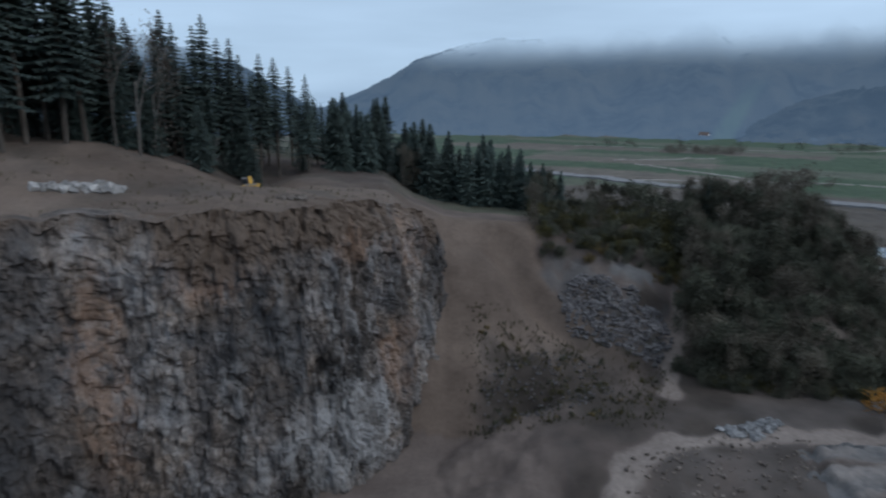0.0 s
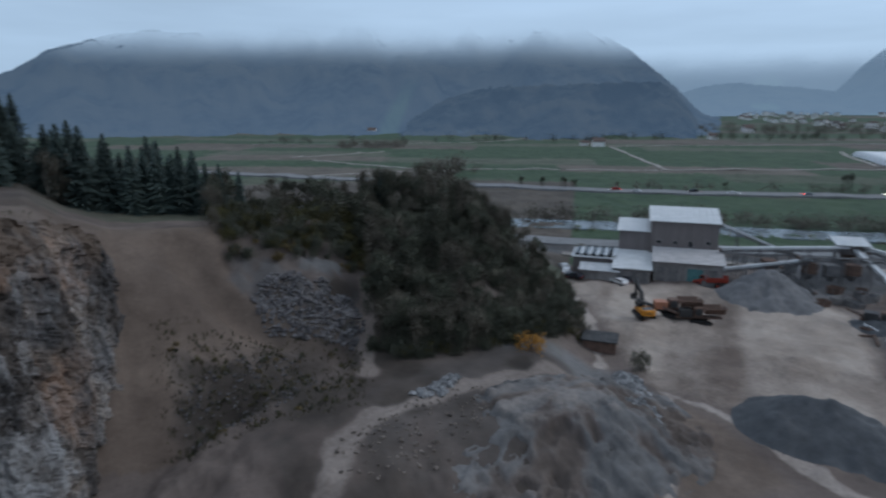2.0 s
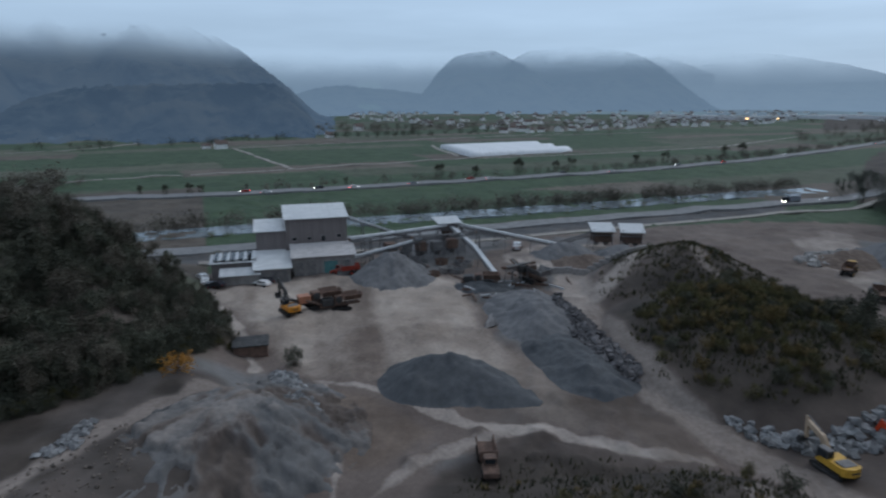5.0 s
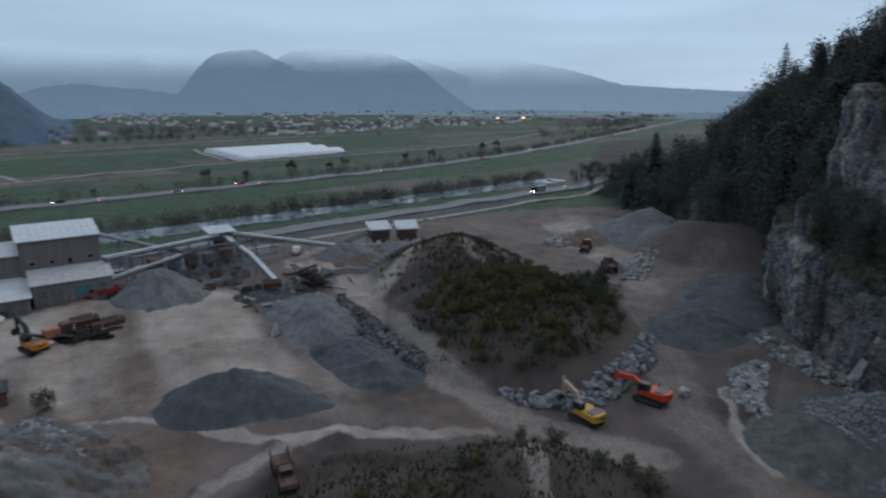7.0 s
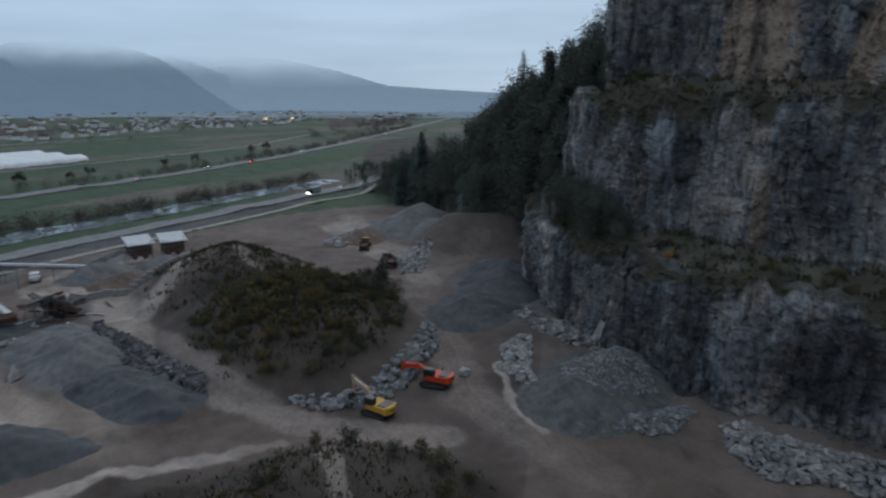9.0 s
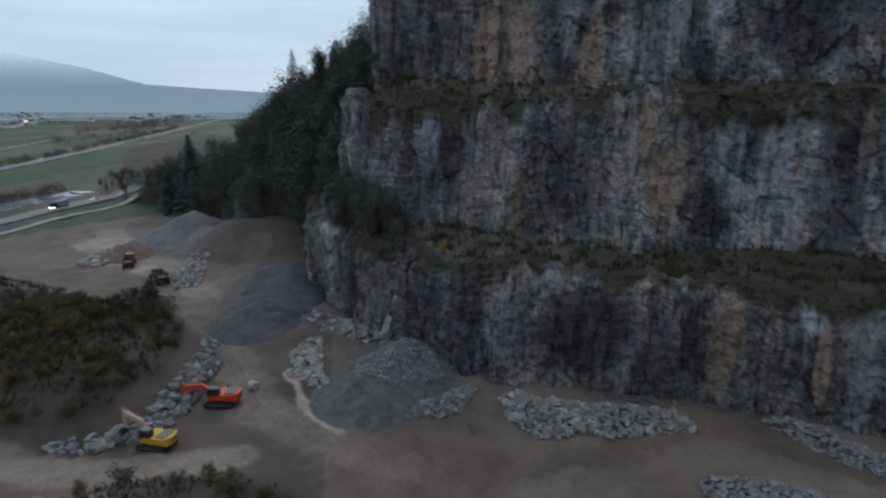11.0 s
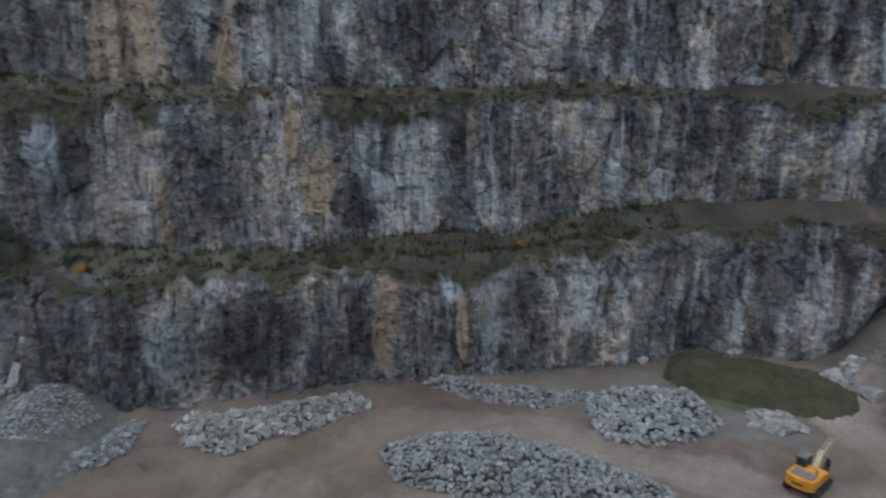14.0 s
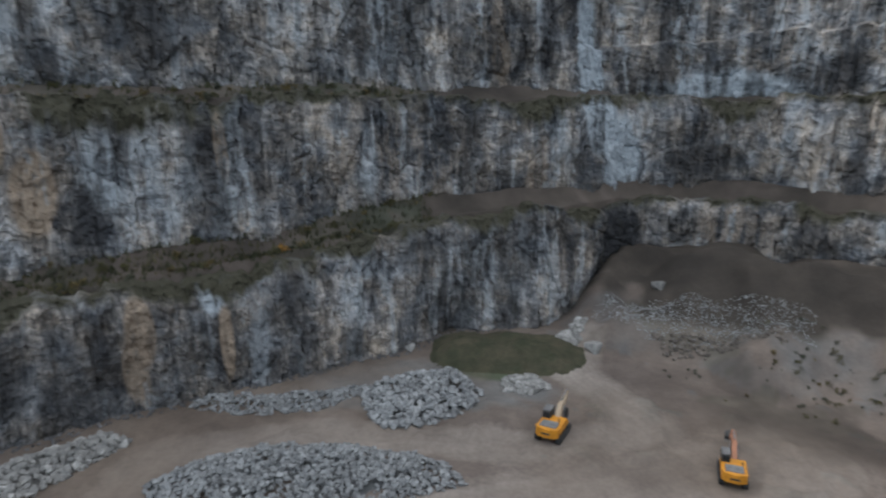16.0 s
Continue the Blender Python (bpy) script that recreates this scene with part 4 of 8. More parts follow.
# ---- hills across the valley ----
def hill(name, profile, near, far, material, label, meadow=None):
    """A wooded hill: skyline heights by bearing at the distance far, its foot at the distance near."""
    profile = np.array(profile, float)
    az = np.arange(profile[0, 0], profile[-1, 0], 0.25)
    top = np.interp(az, profile[:, 0], profile[:, 1])
    for _ in range(8):
        top[1:-1] = (top[:-2] + 2 * top[1:-1] + top[2:]) / 4
    top = 42 + far * np.tan(np.radians(top))
    v = np.linspace(0, 1.6, 60)[:, None]
    R = near + (far - near) * v + 60 * fbm(az[None, :] * 0.3, v * 3, far, 3)
    rise = np.where(v < 1, 0.35 * v + 0.65 * smooth(0, 1, v), 1 - 1.7 * (v - 1))
    Z = top[None, :] * rise * (1 + 0.10 * fbm(az[None, :] * 0.35, v * 4, far, 4) * smooth(1.0, 0.7, v)) - 3 * ((v < 0.01) | (v > 1.55))
    Z = Z + 3 * fbm(az[None, :] * 3, v * 30, 1, 3) * (v > 0.05)
    X, Y = polar(az[None, :], R)
    zone = np.zeros((len(v), len(az), 3))
    if meadow is not None:
        zone[:, :, 0] = meadow(az[None, :], v)
    ob = new(name, mesh_from(name, np.stack([X, Y, Z], -1).reshape(-1, 3), grid_faces(len(v), len(az))[:, ::-1], material, zone.reshape(-1, 3), True))
    return tagged(ob, label, "hill", kind="structure")


# each carries its own haze: glowing colour, its share, then the fade heights
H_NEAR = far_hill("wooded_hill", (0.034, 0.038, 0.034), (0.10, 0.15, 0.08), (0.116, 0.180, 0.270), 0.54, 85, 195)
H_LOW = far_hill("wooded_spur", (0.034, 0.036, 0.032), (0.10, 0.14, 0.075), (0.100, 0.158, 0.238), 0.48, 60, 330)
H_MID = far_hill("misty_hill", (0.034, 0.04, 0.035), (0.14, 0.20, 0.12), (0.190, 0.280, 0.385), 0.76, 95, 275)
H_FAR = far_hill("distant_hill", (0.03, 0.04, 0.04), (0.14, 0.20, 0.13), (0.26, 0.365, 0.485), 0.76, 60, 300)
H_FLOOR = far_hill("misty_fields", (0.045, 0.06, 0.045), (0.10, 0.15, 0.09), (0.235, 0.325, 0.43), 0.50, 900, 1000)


def strip_meadow(az, v):
    return smooth(1.1, 0.5, np.abs(az - (19.6 + 9.0 * v * v + 3.0 * v))) * smooth(0.42, 0.2, v) * 0.8


def patch_meadow(az, v):
    return np.clip(smooth(0.1, 0.4, fbm(az * 0.25, v * 3.0, 3, 3)) * smooth(0.6, 0.3, v), 0, 1)


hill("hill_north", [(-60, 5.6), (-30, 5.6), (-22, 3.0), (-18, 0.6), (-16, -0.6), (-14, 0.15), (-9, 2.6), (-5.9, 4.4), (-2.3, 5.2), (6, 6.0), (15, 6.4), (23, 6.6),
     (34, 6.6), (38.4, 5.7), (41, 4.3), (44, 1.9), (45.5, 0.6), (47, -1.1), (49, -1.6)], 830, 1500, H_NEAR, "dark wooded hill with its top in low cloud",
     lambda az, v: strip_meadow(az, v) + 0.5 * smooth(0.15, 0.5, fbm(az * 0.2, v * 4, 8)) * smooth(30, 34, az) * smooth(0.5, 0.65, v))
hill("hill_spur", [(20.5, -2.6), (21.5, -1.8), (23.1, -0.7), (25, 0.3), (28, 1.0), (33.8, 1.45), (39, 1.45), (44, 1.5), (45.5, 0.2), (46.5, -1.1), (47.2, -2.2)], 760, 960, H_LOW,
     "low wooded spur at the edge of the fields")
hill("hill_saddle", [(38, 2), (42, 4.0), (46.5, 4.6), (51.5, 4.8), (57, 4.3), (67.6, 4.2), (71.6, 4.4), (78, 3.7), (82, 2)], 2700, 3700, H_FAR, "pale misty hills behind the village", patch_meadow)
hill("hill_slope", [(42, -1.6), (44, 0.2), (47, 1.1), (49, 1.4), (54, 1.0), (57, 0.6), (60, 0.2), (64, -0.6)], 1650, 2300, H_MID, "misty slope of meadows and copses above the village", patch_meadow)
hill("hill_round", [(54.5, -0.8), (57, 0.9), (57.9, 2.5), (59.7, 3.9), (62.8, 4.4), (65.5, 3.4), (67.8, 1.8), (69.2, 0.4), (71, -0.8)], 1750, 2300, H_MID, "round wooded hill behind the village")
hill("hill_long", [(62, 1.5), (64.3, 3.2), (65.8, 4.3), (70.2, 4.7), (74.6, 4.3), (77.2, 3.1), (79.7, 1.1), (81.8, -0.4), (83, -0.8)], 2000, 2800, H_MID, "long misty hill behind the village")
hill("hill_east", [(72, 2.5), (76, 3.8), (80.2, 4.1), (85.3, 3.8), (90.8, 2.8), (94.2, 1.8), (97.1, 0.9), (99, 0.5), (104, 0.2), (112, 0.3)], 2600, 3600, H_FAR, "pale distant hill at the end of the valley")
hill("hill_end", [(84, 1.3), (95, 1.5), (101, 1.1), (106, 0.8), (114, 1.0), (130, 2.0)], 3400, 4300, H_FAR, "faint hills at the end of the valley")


# a sheet just over the valley floor towards the village and the town, its haze painted as glow
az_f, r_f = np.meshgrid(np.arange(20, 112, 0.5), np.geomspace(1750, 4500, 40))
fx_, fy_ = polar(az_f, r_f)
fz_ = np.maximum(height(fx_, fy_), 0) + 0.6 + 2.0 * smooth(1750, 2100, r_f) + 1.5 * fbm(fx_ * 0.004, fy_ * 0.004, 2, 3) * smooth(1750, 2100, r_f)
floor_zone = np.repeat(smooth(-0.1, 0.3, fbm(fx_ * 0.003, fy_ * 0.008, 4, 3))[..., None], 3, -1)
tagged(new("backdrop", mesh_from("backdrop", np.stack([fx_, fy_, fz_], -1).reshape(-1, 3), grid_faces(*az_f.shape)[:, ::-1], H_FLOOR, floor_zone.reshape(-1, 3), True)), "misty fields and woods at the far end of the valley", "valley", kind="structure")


# ---- plants ----
BARK = surface("bark", (0.05, 0.042, 0.036), (0.11, 0.095, 0.08), 3.0, bump=0.5, depth=0.03, stretch=(1, 1, 0.2))
PALE_BARK = surface("pale_bark", (0.13, 0.115, 0.10), (0.22, 0.20, 0.18), 3.0, bump=0.5, depth=0.03, stretch=(1, 1, 0.2))
NEEDLE = surface("fir_needles", (0.030, 0.045, 0.042), (0.062, 0.083, 0.072), 1.3, bump=0, vary=0.35)
LEAF_DARK = surface("dark_leaves", (0.050, 0.057, 0.042), (0.098, 0.098, 0.070), 1.2, bump=0, vary=0.35)
LEAF_DRY = surface("withered_leaves", (0.078, 0.070, 0.055), (0.138, 0.124, 0.096), 1.2, bump=0, vary=0.3)
LEAF_BARE = surface("bare_scrub", (0.095, 0.086, 0.072), (0.165, 0.150, 0.122), 0.35, bump=0)
LEAF_OLIVE = surface("autumn_leaves", (0.045, 0.048, 0.020), (0.10, 0.085, 0.03), 1.2, bump=0, vary=0.3)
LEAF_RUST = surface("rusty_leaves", (0.085, 0.062, 0.026), (0.155, 0.115, 0.045), 0.5, bump=0)
LEAF_GOLD = surface("golden_leaves", (0.30, 0.14, 0.03), (0.42, 0.22, 0.05), 1.5, bump=0, vary=0.15)
TWIG = surface("bare_twigs", (0.045, 0.038, 0.033), (0.085, 0.072, 0.06), 1.5, bump=0, vary=0.3)
WEED = surface("weeds", (0.04, 0.043, 0.020), (0.095, 0.08, 0.042), 0.6, bump=0)


def blades(rng, centres, size, flat=0.6):
    """Small leaf-clump quads about the given centres."""
    n = len(centres)
    a = rng.normal(size=(n, 3)) * (1, 1, flat)
    a /= np.linalg.norm(a, axis=1, keepdims=True)
    b = np.cross(a, rng.normal(size=(n, 3)))
    b /= np.linalg.norm(b, axis=1, keepdims=True)
    s = (size * rng.uniform(0.6, 1.4, n))[:, None]
    quads = np.stack([centres - a * s * 0.5, centres + b * s * 0.28, centres + a * s * 0.5, centres - b * s * 0.28], 1)
    return quads.reshape(-1, 3), np.arange(n * 4).reshape(n, 4)


def sticks(segments, sides=4):
    """Tapered limbs: (a, b, radius at a, radius at b)."""
    verts, faces = [], []
    for a, b, ra, rb in segments:
        a, b = np.array(a, float), np.array(b, float)
        d = b - a
        d /= np.linalg.norm(d) + 1e-9
        u = np.cross(d, (0.3, 0.9, 0.31))
        u /= np.linalg.norm(u)
        w = np.cross(d, u)
        base = len(verts)
        for p, r in ((a, ra), (b, rb)):
            for k in range(sides):
                t = 2 * math.pi * k / sides
                verts.append(tuple(p + r * (u * math.cos(t) + w * math.sin(t))))
        faces += [(base + k, base + (k + 1) % sides, base + sides + (k + 1) % sides, base + sides + k) for k in range(sides)]
    return verts, faces


def fir_meshes(seed, tall=22.0, bare=0.25, wide=3.3):
    """Trunk and needle crown of a spruce."""
    rng = np.random.default_rng(seed)
    trunk = sticks([((0, 0, -1), (0, 0, tall * 0.5), 0.30, 0.2), ((0, 0, tall * 0.5), (0.1, 0, tall * 0.98), 0.2, 0.03)], 7)
    verts, faces = [], []
    z = tall * bare
    while z < tall:
        part_up = (z - tall * bare) / (tall * (1 - bare))
        length = wide * (1 - part_up) ** 0.8 * rng.uniform(0.75, 1.1) + 0.18
        count = int(rng.integers(6, 9)) if part_up < 0.9 else 5
        for k in range(count):
            ang = 2 * math.pi * (k + rng.uniform(-0.35, 0.35)) / count
            reach_out = length * rng.uniform(0.55, 1.1)
            dx, dy = math.cos(ang), math.sin(ang)
            steps = max(2, int(reach_out / 0.55))
            for j in range(steps):
                f0, f1 = j / steps, (j + 1.25) / steps
                droop = lambda f: z + 0.15 - reach_out * (0.42 * f - 0.12 * f * f)
                half = (0.75 * (1 - f0) + 0.2) * min(1.0, reach_out / 1.5) * rng.uniform(0.7, 1.3)
                sag = 0.28 * rng.uniform(0.5, 1.5)
                base = len(verts)
                p0, p1 = reach_out * f0, reach_out * f1
                verts += [(dx * p0, dy * p0, droop(f0)), (dx * p1, dy * p1, droop(f1)),
                          (dx * (p0 + p1) / 2 - dy * half, dy * (p0 + p1) / 2 + dx * half, droop((f0 + f1) / 2) - sag),
                          (dx * (p0 + p1) / 2 + dy * half, dy * (p0 + p1) / 2 - dx * half, droop((f0 + f1) / 2) - sag)]
                faces += [(base, base + 1, base + 2), (base, base + 3, base + 1)]
        z += tall * 0.028 * rng.uniform(0.8, 1.3) * (1.2 - 0.6 * part_up)
    return trunk, (verts, faces)


def broad_meshes(seed, tall=8.0, wide=5.0, leaves=600, leaf=0.45, stem=0.14, low=0.15):
    """Trunk with limbs, and a crown of separate leaf clumps with gaps."""
    rng = np.random.default_rng(seed)
    segs, tips = [], []

    def grow(p, d, length, radius, depth):
        q = p + d * length
        segs.append((p, q, radius, radius * 0.6))
        tips.append(q)
        if depth == 0:
            return
        for _ in range(int(rng.integers(2, 4))):
            turn = d + rng.normal(size=3) * 0.55
            turn[2] = abs(turn[2]) * 0.8 + 0.12
            grow(p + d * length * rng.uniform(0.5, 1), turn / np.linalg.norm(turn), length * rng.uniform(0.55, 0.8), radius * 0.55, depth - 1)

    stems = 1 if low < 0.2 else 4
    for _ in range(stems):
        d = np.array([0, 0, 1.0]) + rng.normal(size=3) * (0.08 if stems == 1 else 0.4) * (1, 1, 0.2)
        grow(np.array([0, 0, -0.4]), d / np.linalg.norm(d), tall * (0.36 if stems == 1 else 0.3), stem, 4 if stems == 1 else 3)
    tips = np.array(tips)
    span = np.abs(tips).max(0)
    fit_to = np.array([wide / 2 / max(span[0], 0.1), wide / 2 / max(span[1], 0.1), tall * 0.95 / max(span[2], 0.1)])
    segs = [(np.array(a) * fit_to, np.array(b) * fit_to, ra, rb) for a, b, ra, rb in segs]
    pick = tips[rng.integers(len(tips) // 6, len(tips), leaves)] * fit_to
    lower = rng.random(leaves) < 0.25
    pick[lower] *= np.stack([rng.uniform(0.8, 1.2, lower.sum()), rng.uniform(0.8, 1.2, lower.sum()), rng.uniform(0.1, 0.7, lower.sum())], -1)
    centres = pick + rng.normal(size=(leaves, 3)) * np.array([wide, wide, tall * 0.8]) * 0.075
    centres[:, 2] = np.maximum(centres[:, 2], 0.1)
    return sticks(segs, 3), blades(rng, centres, np.full(leaves, leaf))


def plant(name, trunk, crown, bark, leaf, label, category, group, crown_name="crown"):
    """One tree or bush, standing at the origin, as a pattern to copy."""
    ob = thing(name, label, category, group)
    t_me = mesh_from("trunk", list(trunk[0]), list(trunk[1]), bark)
    part("trunk", t_me, bark, ob)
    verts, faces = crown
    part(crown_name, mesh_from(crown_name, verts, faces, leaf), leaf, ob)
    return ob


def stand(pattern, x, y, scale=1.0, turn=None, z=None, sink=0.2, tall=1.0):
    """A copy of a pattern on the ground."""
    turn = random.uniform(0, 360) if turn is None else turn
    z = ground_at(x, y) if z is None else z
    pattern.scale = (1, 1, 1)
    made = copy_thing(pattern, pose(x, y, z - sink, random.uniform(-2, 2), random.uniform(-2, 2), turn))
    made.scale = (scale, scale, scale * tall)
    return made


def drop_pattern(ob):
    for o in (*ob.children_recursive, ob):
        bpy.data.objects.remove(o)


LEAF_HILL = surface("grey_green_leaves", (0.062, 0.072, 0.062), (0.118, 0.122, 0.098), 0.6, bump=0, vary=0.3)
hill_trees = [plant("hillside_tree", *broad_meshes(s, 9, 5.2, 2600, 0.25), BARK, LEAF_HILL, "grey-green autumn tree on the wooded slope", "tree", "trees of the slope") for s in (81, 82, 83)]
firs = [plant("fir_tree", *fir_meshes(s, 22, b, w), BARK, NEEDLE, "tall dark green spruce with a slender bare trunk", "tree", "spruces on the height")
        for s, b, w in ((1, 0.24, 3.9), (2, 0.34, 3.5), (3, 0.08, 4.4), (4, 0.45, 3.6))]
bushy_firs = [plant("fir_tree", *fir_meshes(s, 14, 0.03, 3.9), BARK, NEEDLE, "dark young fir with branches to the ground", "tree", "firs") for s in (11, 12)]
dark_trees = [plant("ivy_tree", *broad_meshes(s, 8, 5.0, 2300, 0.33), BARK, LEAF_DARK, "dense dark-leaved tree in a thicket", "tree", "trees of the thicket") for s in (21, 22, 23)]
dry_trees = [plant("bare_tree", *broad_meshes(s, 8.4, 4.4, 1300, 0.27), BARK, LEAF_DRY, "nearly bare brownish tree with withered leaves", "tree", "trees of the thicket") for s in (31, 32, 33)]
bare_trees = [plant("bare_tree", *broad_meshes(s, 16, 6.5, 450, 0.35, 0.2), PALE_BARK, TWIG, "tall leafless tree with fine pale twigs", "tree", "bare trees") for s in (41, 42)]
olive_bushes = [plant("bush", *broad_meshes(s, 4, 4.4, 1100, 0.26, 0.07, 0.3), BARK, LEAF_OLIVE, "olive and brown autumn bush", "bush", "bushes") for s in (51, 52, 53)]
dark_bushes = [plant("bush", *broad_meshes(s, 4, 4.4, 1200, 0.27, 0.07, 0.3), BARK, LEAF_DARK, "dense dark green bush", "bush", "bushes") for s in (61, 62)]
gold_bush = plant("golden_bush", *broad_meshes(71, 3.6, 4.2, 900, 0.34, 0.06, 0.3), BARK, LEAF_GOLD, "bright orange autumn bush beside the dirt road", "bush", "")

rnd = random.Random(5)


def bench_spot(low, high, first=112.5, last=175):
    az = rnd.uniform(first, last)
    return polar(az, east(np.array([az]))[0] + rnd.uniform(low, high))


def disc_spot(cx, cy, a, b):
    t, q = rnd.uniform(0, 6.28), math.sqrt(rnd.uniform(0, 1))
    return cx + a * q * math.cos(t), cy + b * q * math.sin(t)


def heap_spot(cx, cy, a, b):
    while True:
        u, v = rnd.gauss(0, 0.5), rnd.gauss(0, 0.5)
        if u * u + v * v < 0.9:
            return cx + a * u, cy + b * v


def undergrowth(name, spots, label):
    """A mass of bushes that nobody could count, as one mesh: spots of (pattern, x, y, scale)."""
    verts, faces, slots, mats, base = [], [], [], [], 0
    for pattern, x, y, s in spots:
        crown = next(c for c in pattern.children if c.name.startswith("crown")).data
        co = np.empty(len(crown.vertices) * 3)
        crown.vertices.foreach_get("co", co)
        a = rnd.uniform(0, 2 * math.pi)
        co = co.reshape(-1, 3) * (s, s, s * rnd.uniform(0.8, 1.2))
        co = np.stack([co[:, 0] * math.cos(a) - co[:, 1] * math.sin(a) + x, co[:, 0] * math.sin(a) + co[:, 1] * math.cos(a) + y, co[:, 2] + ground_at(x, y) - 0.2], -1)
        if crown.materials[0] not in mats:
            mats.append(crown.materials[0])
        verts.append(co)
        faces.append(np.arange(len(co)).reshape(-1, 4) + base)
        slots += [mats.index(crown.materials[0])] * (len(co) // 4)
        base += len(co)
    me = mesh_from(name, np.concatenate(verts), np.concatenate(faces), None)
    for m in mats:
        me.materials.append(m)
    me.polygons.foreach_set("material_index", slots)
    return tagged(new(name, me), label, "undergrowth", kind="stuff")


# spruces behind the western height: bearing, distance, height
for az, r, tall in ((-43, 100, 31), (-41.5, 104, 33), (-40.2, 96, 30), (-38.6, 100, 32), (-37.2, 108, 30), (-36, 101, 33), (-34.6, 104, 29), (-33.0, 112, 30), (-32.0, 110, 25), (-30.6, 114, 22),
                    (-29.2, 110, 21), (-28.4, 116, 25), (-27.5, 111, 23), (-26.2, 112, 24), (-25.4, 112, 26.5), (-24.4, 118, 24), (-23.6, 113, 24.5), (-22.4, 118, 22), (-21.2, 114, 23.5), (-19.6, 115, 22.5),
                    (-18.4, 122, 20), (-17.0, 114, 18.5), (-16.2, 124, 14)):
    x, y = polar(az, r)
    stand(rnd.choice(firs), x, y, tall / 22 * 0.92, tall=0.93 / 0.92)
for k in range(170):
    az, r = rnd.uniform(-54, -15.5), rnd.uniform(110, 165)
    x, y = polar(az, r)
    stand(rnd.choice(firs[1:3] if k % 2 else firs), x, y, rnd.uniform(0.75, 1.1) * np.interp(az, (-45, -33, -29, -20, -15), (1.3, 0.95, 0.72, 0.70, 0.5)))
for k in range(16):
    x, y = polar(rnd.uniform(-46, -20), rnd.uniform(100, 116))
    stand(rnd.choice(bushy_firs), x, y, rnd.uniform(0.5, 0.9))
for az, r, s in ((-30.8, 100, 1.25), (-32.5, 104, 1.2), (-29.6, 106, 1.1)):
    x, y = polar(az, r)
    stand(rnd.choice(bare_trees), x, y, s)
# conifers past the scree slope
for az, r, tall in ((-13.2, 125, 10), (-11.5, 122, 12), (-10.2, 130, 11), (-8.8, 128, 9), (-7.0, 124, 10.5), (-5.8, 130, 12), (-4.6, 122, 13), (-3.8, 126, 11), (-2.6, 124, 10), (-1.5, 122, 11),
                    (-0.3, 121, 13.5), (0.6, 123, 10), (1.6, 120, 11), (2.6, 121, 12), (3.5, 119, 10), (4.6, 122, 9.5), (6.2, 124, 8), (3, 140, 7), (5, 142, 7.5), (19.0, 122, 8)):
    x, y = polar(az, r)
    stand(rnd.choice(bushy_firs), x, y, tall / 14, sink=0.4)
for k in range(75):
    az = rnd.uniform(-15, 3)
    x, y = polar(az, rnd.uniform(120, 150))
    stand(rnd.choice(dry_trees[:1] + bushy_firs * 2), x, y, rnd.uniform(0.6, 1.0) * np.interp(az, (-15, -12, -9, -1, 3), (1.0, 1.2, 1.05, 1.2, 0.7)))
# scrub on the crest behind the slope
for k in range(95):
    az = rnd.uniform(3, 19)
    x, y = polar(az, rnd.uniform(105, 138))
    stand(rnd.choice(dry_trees[:2] + dark_trees[:1] + olive_bushes), x, y, rnd.uniform(0.55, 1.05))
undergrowth("scrub", [(rnd.choice(dark_bushes * 2 + olive_bushes), *polar(rnd.uniform(4.5, 19), 104.5 + 30 * rnd.random() ** 1.7), rnd.uniform(0.4, 0.9)) for k in range(170)], "dark scrub covering the crest above the broken rock")
# the thicket
WOOD = [(27.5, 84), (31, 78), (39, 76.5), (47.5, 76.5), (55, 78.5), (66, 80), (72, 94), (82, 114), (72, 122), (50, 124), (38, 122), (33, 106)]


def inside(x, y, ring):
    hit = False
    for (ax, ay), (bx, by) in zip(ring, ring[1:] + ring[:1]):
        if (ay > y) != (by > y) and x < (bx - ax) * (y - ay) / (by - ay) + ax:
            hit = not hit
    return hit


count = 0
while count < 330:
    x, y = rnd.uniform(26, 84), rnd.uniform(75, 126)
    if inside(x, y, WOOD):
        low_edge = np.interp(math.degrees(math.atan2(x, y)), (17, 26, 30, 36.5), (1.0, 0.95, 0.85, 0.55))
        kind = dark_trees if rnd.random() < (0.6 if y < 96 else 0.25) else dry_trees
        stand(rnd.choice(kind), x, y, rnd.uniform(0.66, 1.05) * low_edge, sink=0.5, tall=rnd.uniform(0.9, 1.15))
        count += 1
spots = []
while len(spots) < 190:
    x, y = rnd.uniform(26, 84), rnd.uniform(75, 112)
    if inside(x, y, WOOD):
        spots.append((rnd.choice(dark_bushes), x, y, rnd.uniform(0.6, 1.1)))
for k in range(70):
    e = rnd.uniform(0, 7)
    (ax, ay), (bx, by) = WOOD[int(e)], WOOD[int(e) + 1]
    f = e - int(e)
    spots.append((rnd.choice(dark_bushes + olive_bushes[:1]), ax + f * (bx - ax) + rnd.uniform(-1, 1), ay + f * (by - ay) + rnd.uniform(-0.5, 2), rnd.uniform(0.35, 0.75)))
undergrowth("scrub", spots, "dense dark undergrowth of the thicket")
stand(gold_bush, 49.0, 72.6, 0.95)
stand(rnd.choice(dark_bushes), 65.5, 66.5, 0.85, tall=1.25)
# scrub on the lower part of the western slope
for k in range(26):
    x, y = polar(rnd.uniform(0, 16), rnd.uniform(70, 82))
    stand(rnd.choice(dark_bushes + olive_bushes), x, y, rnd.uniform(0.12, 0.28))
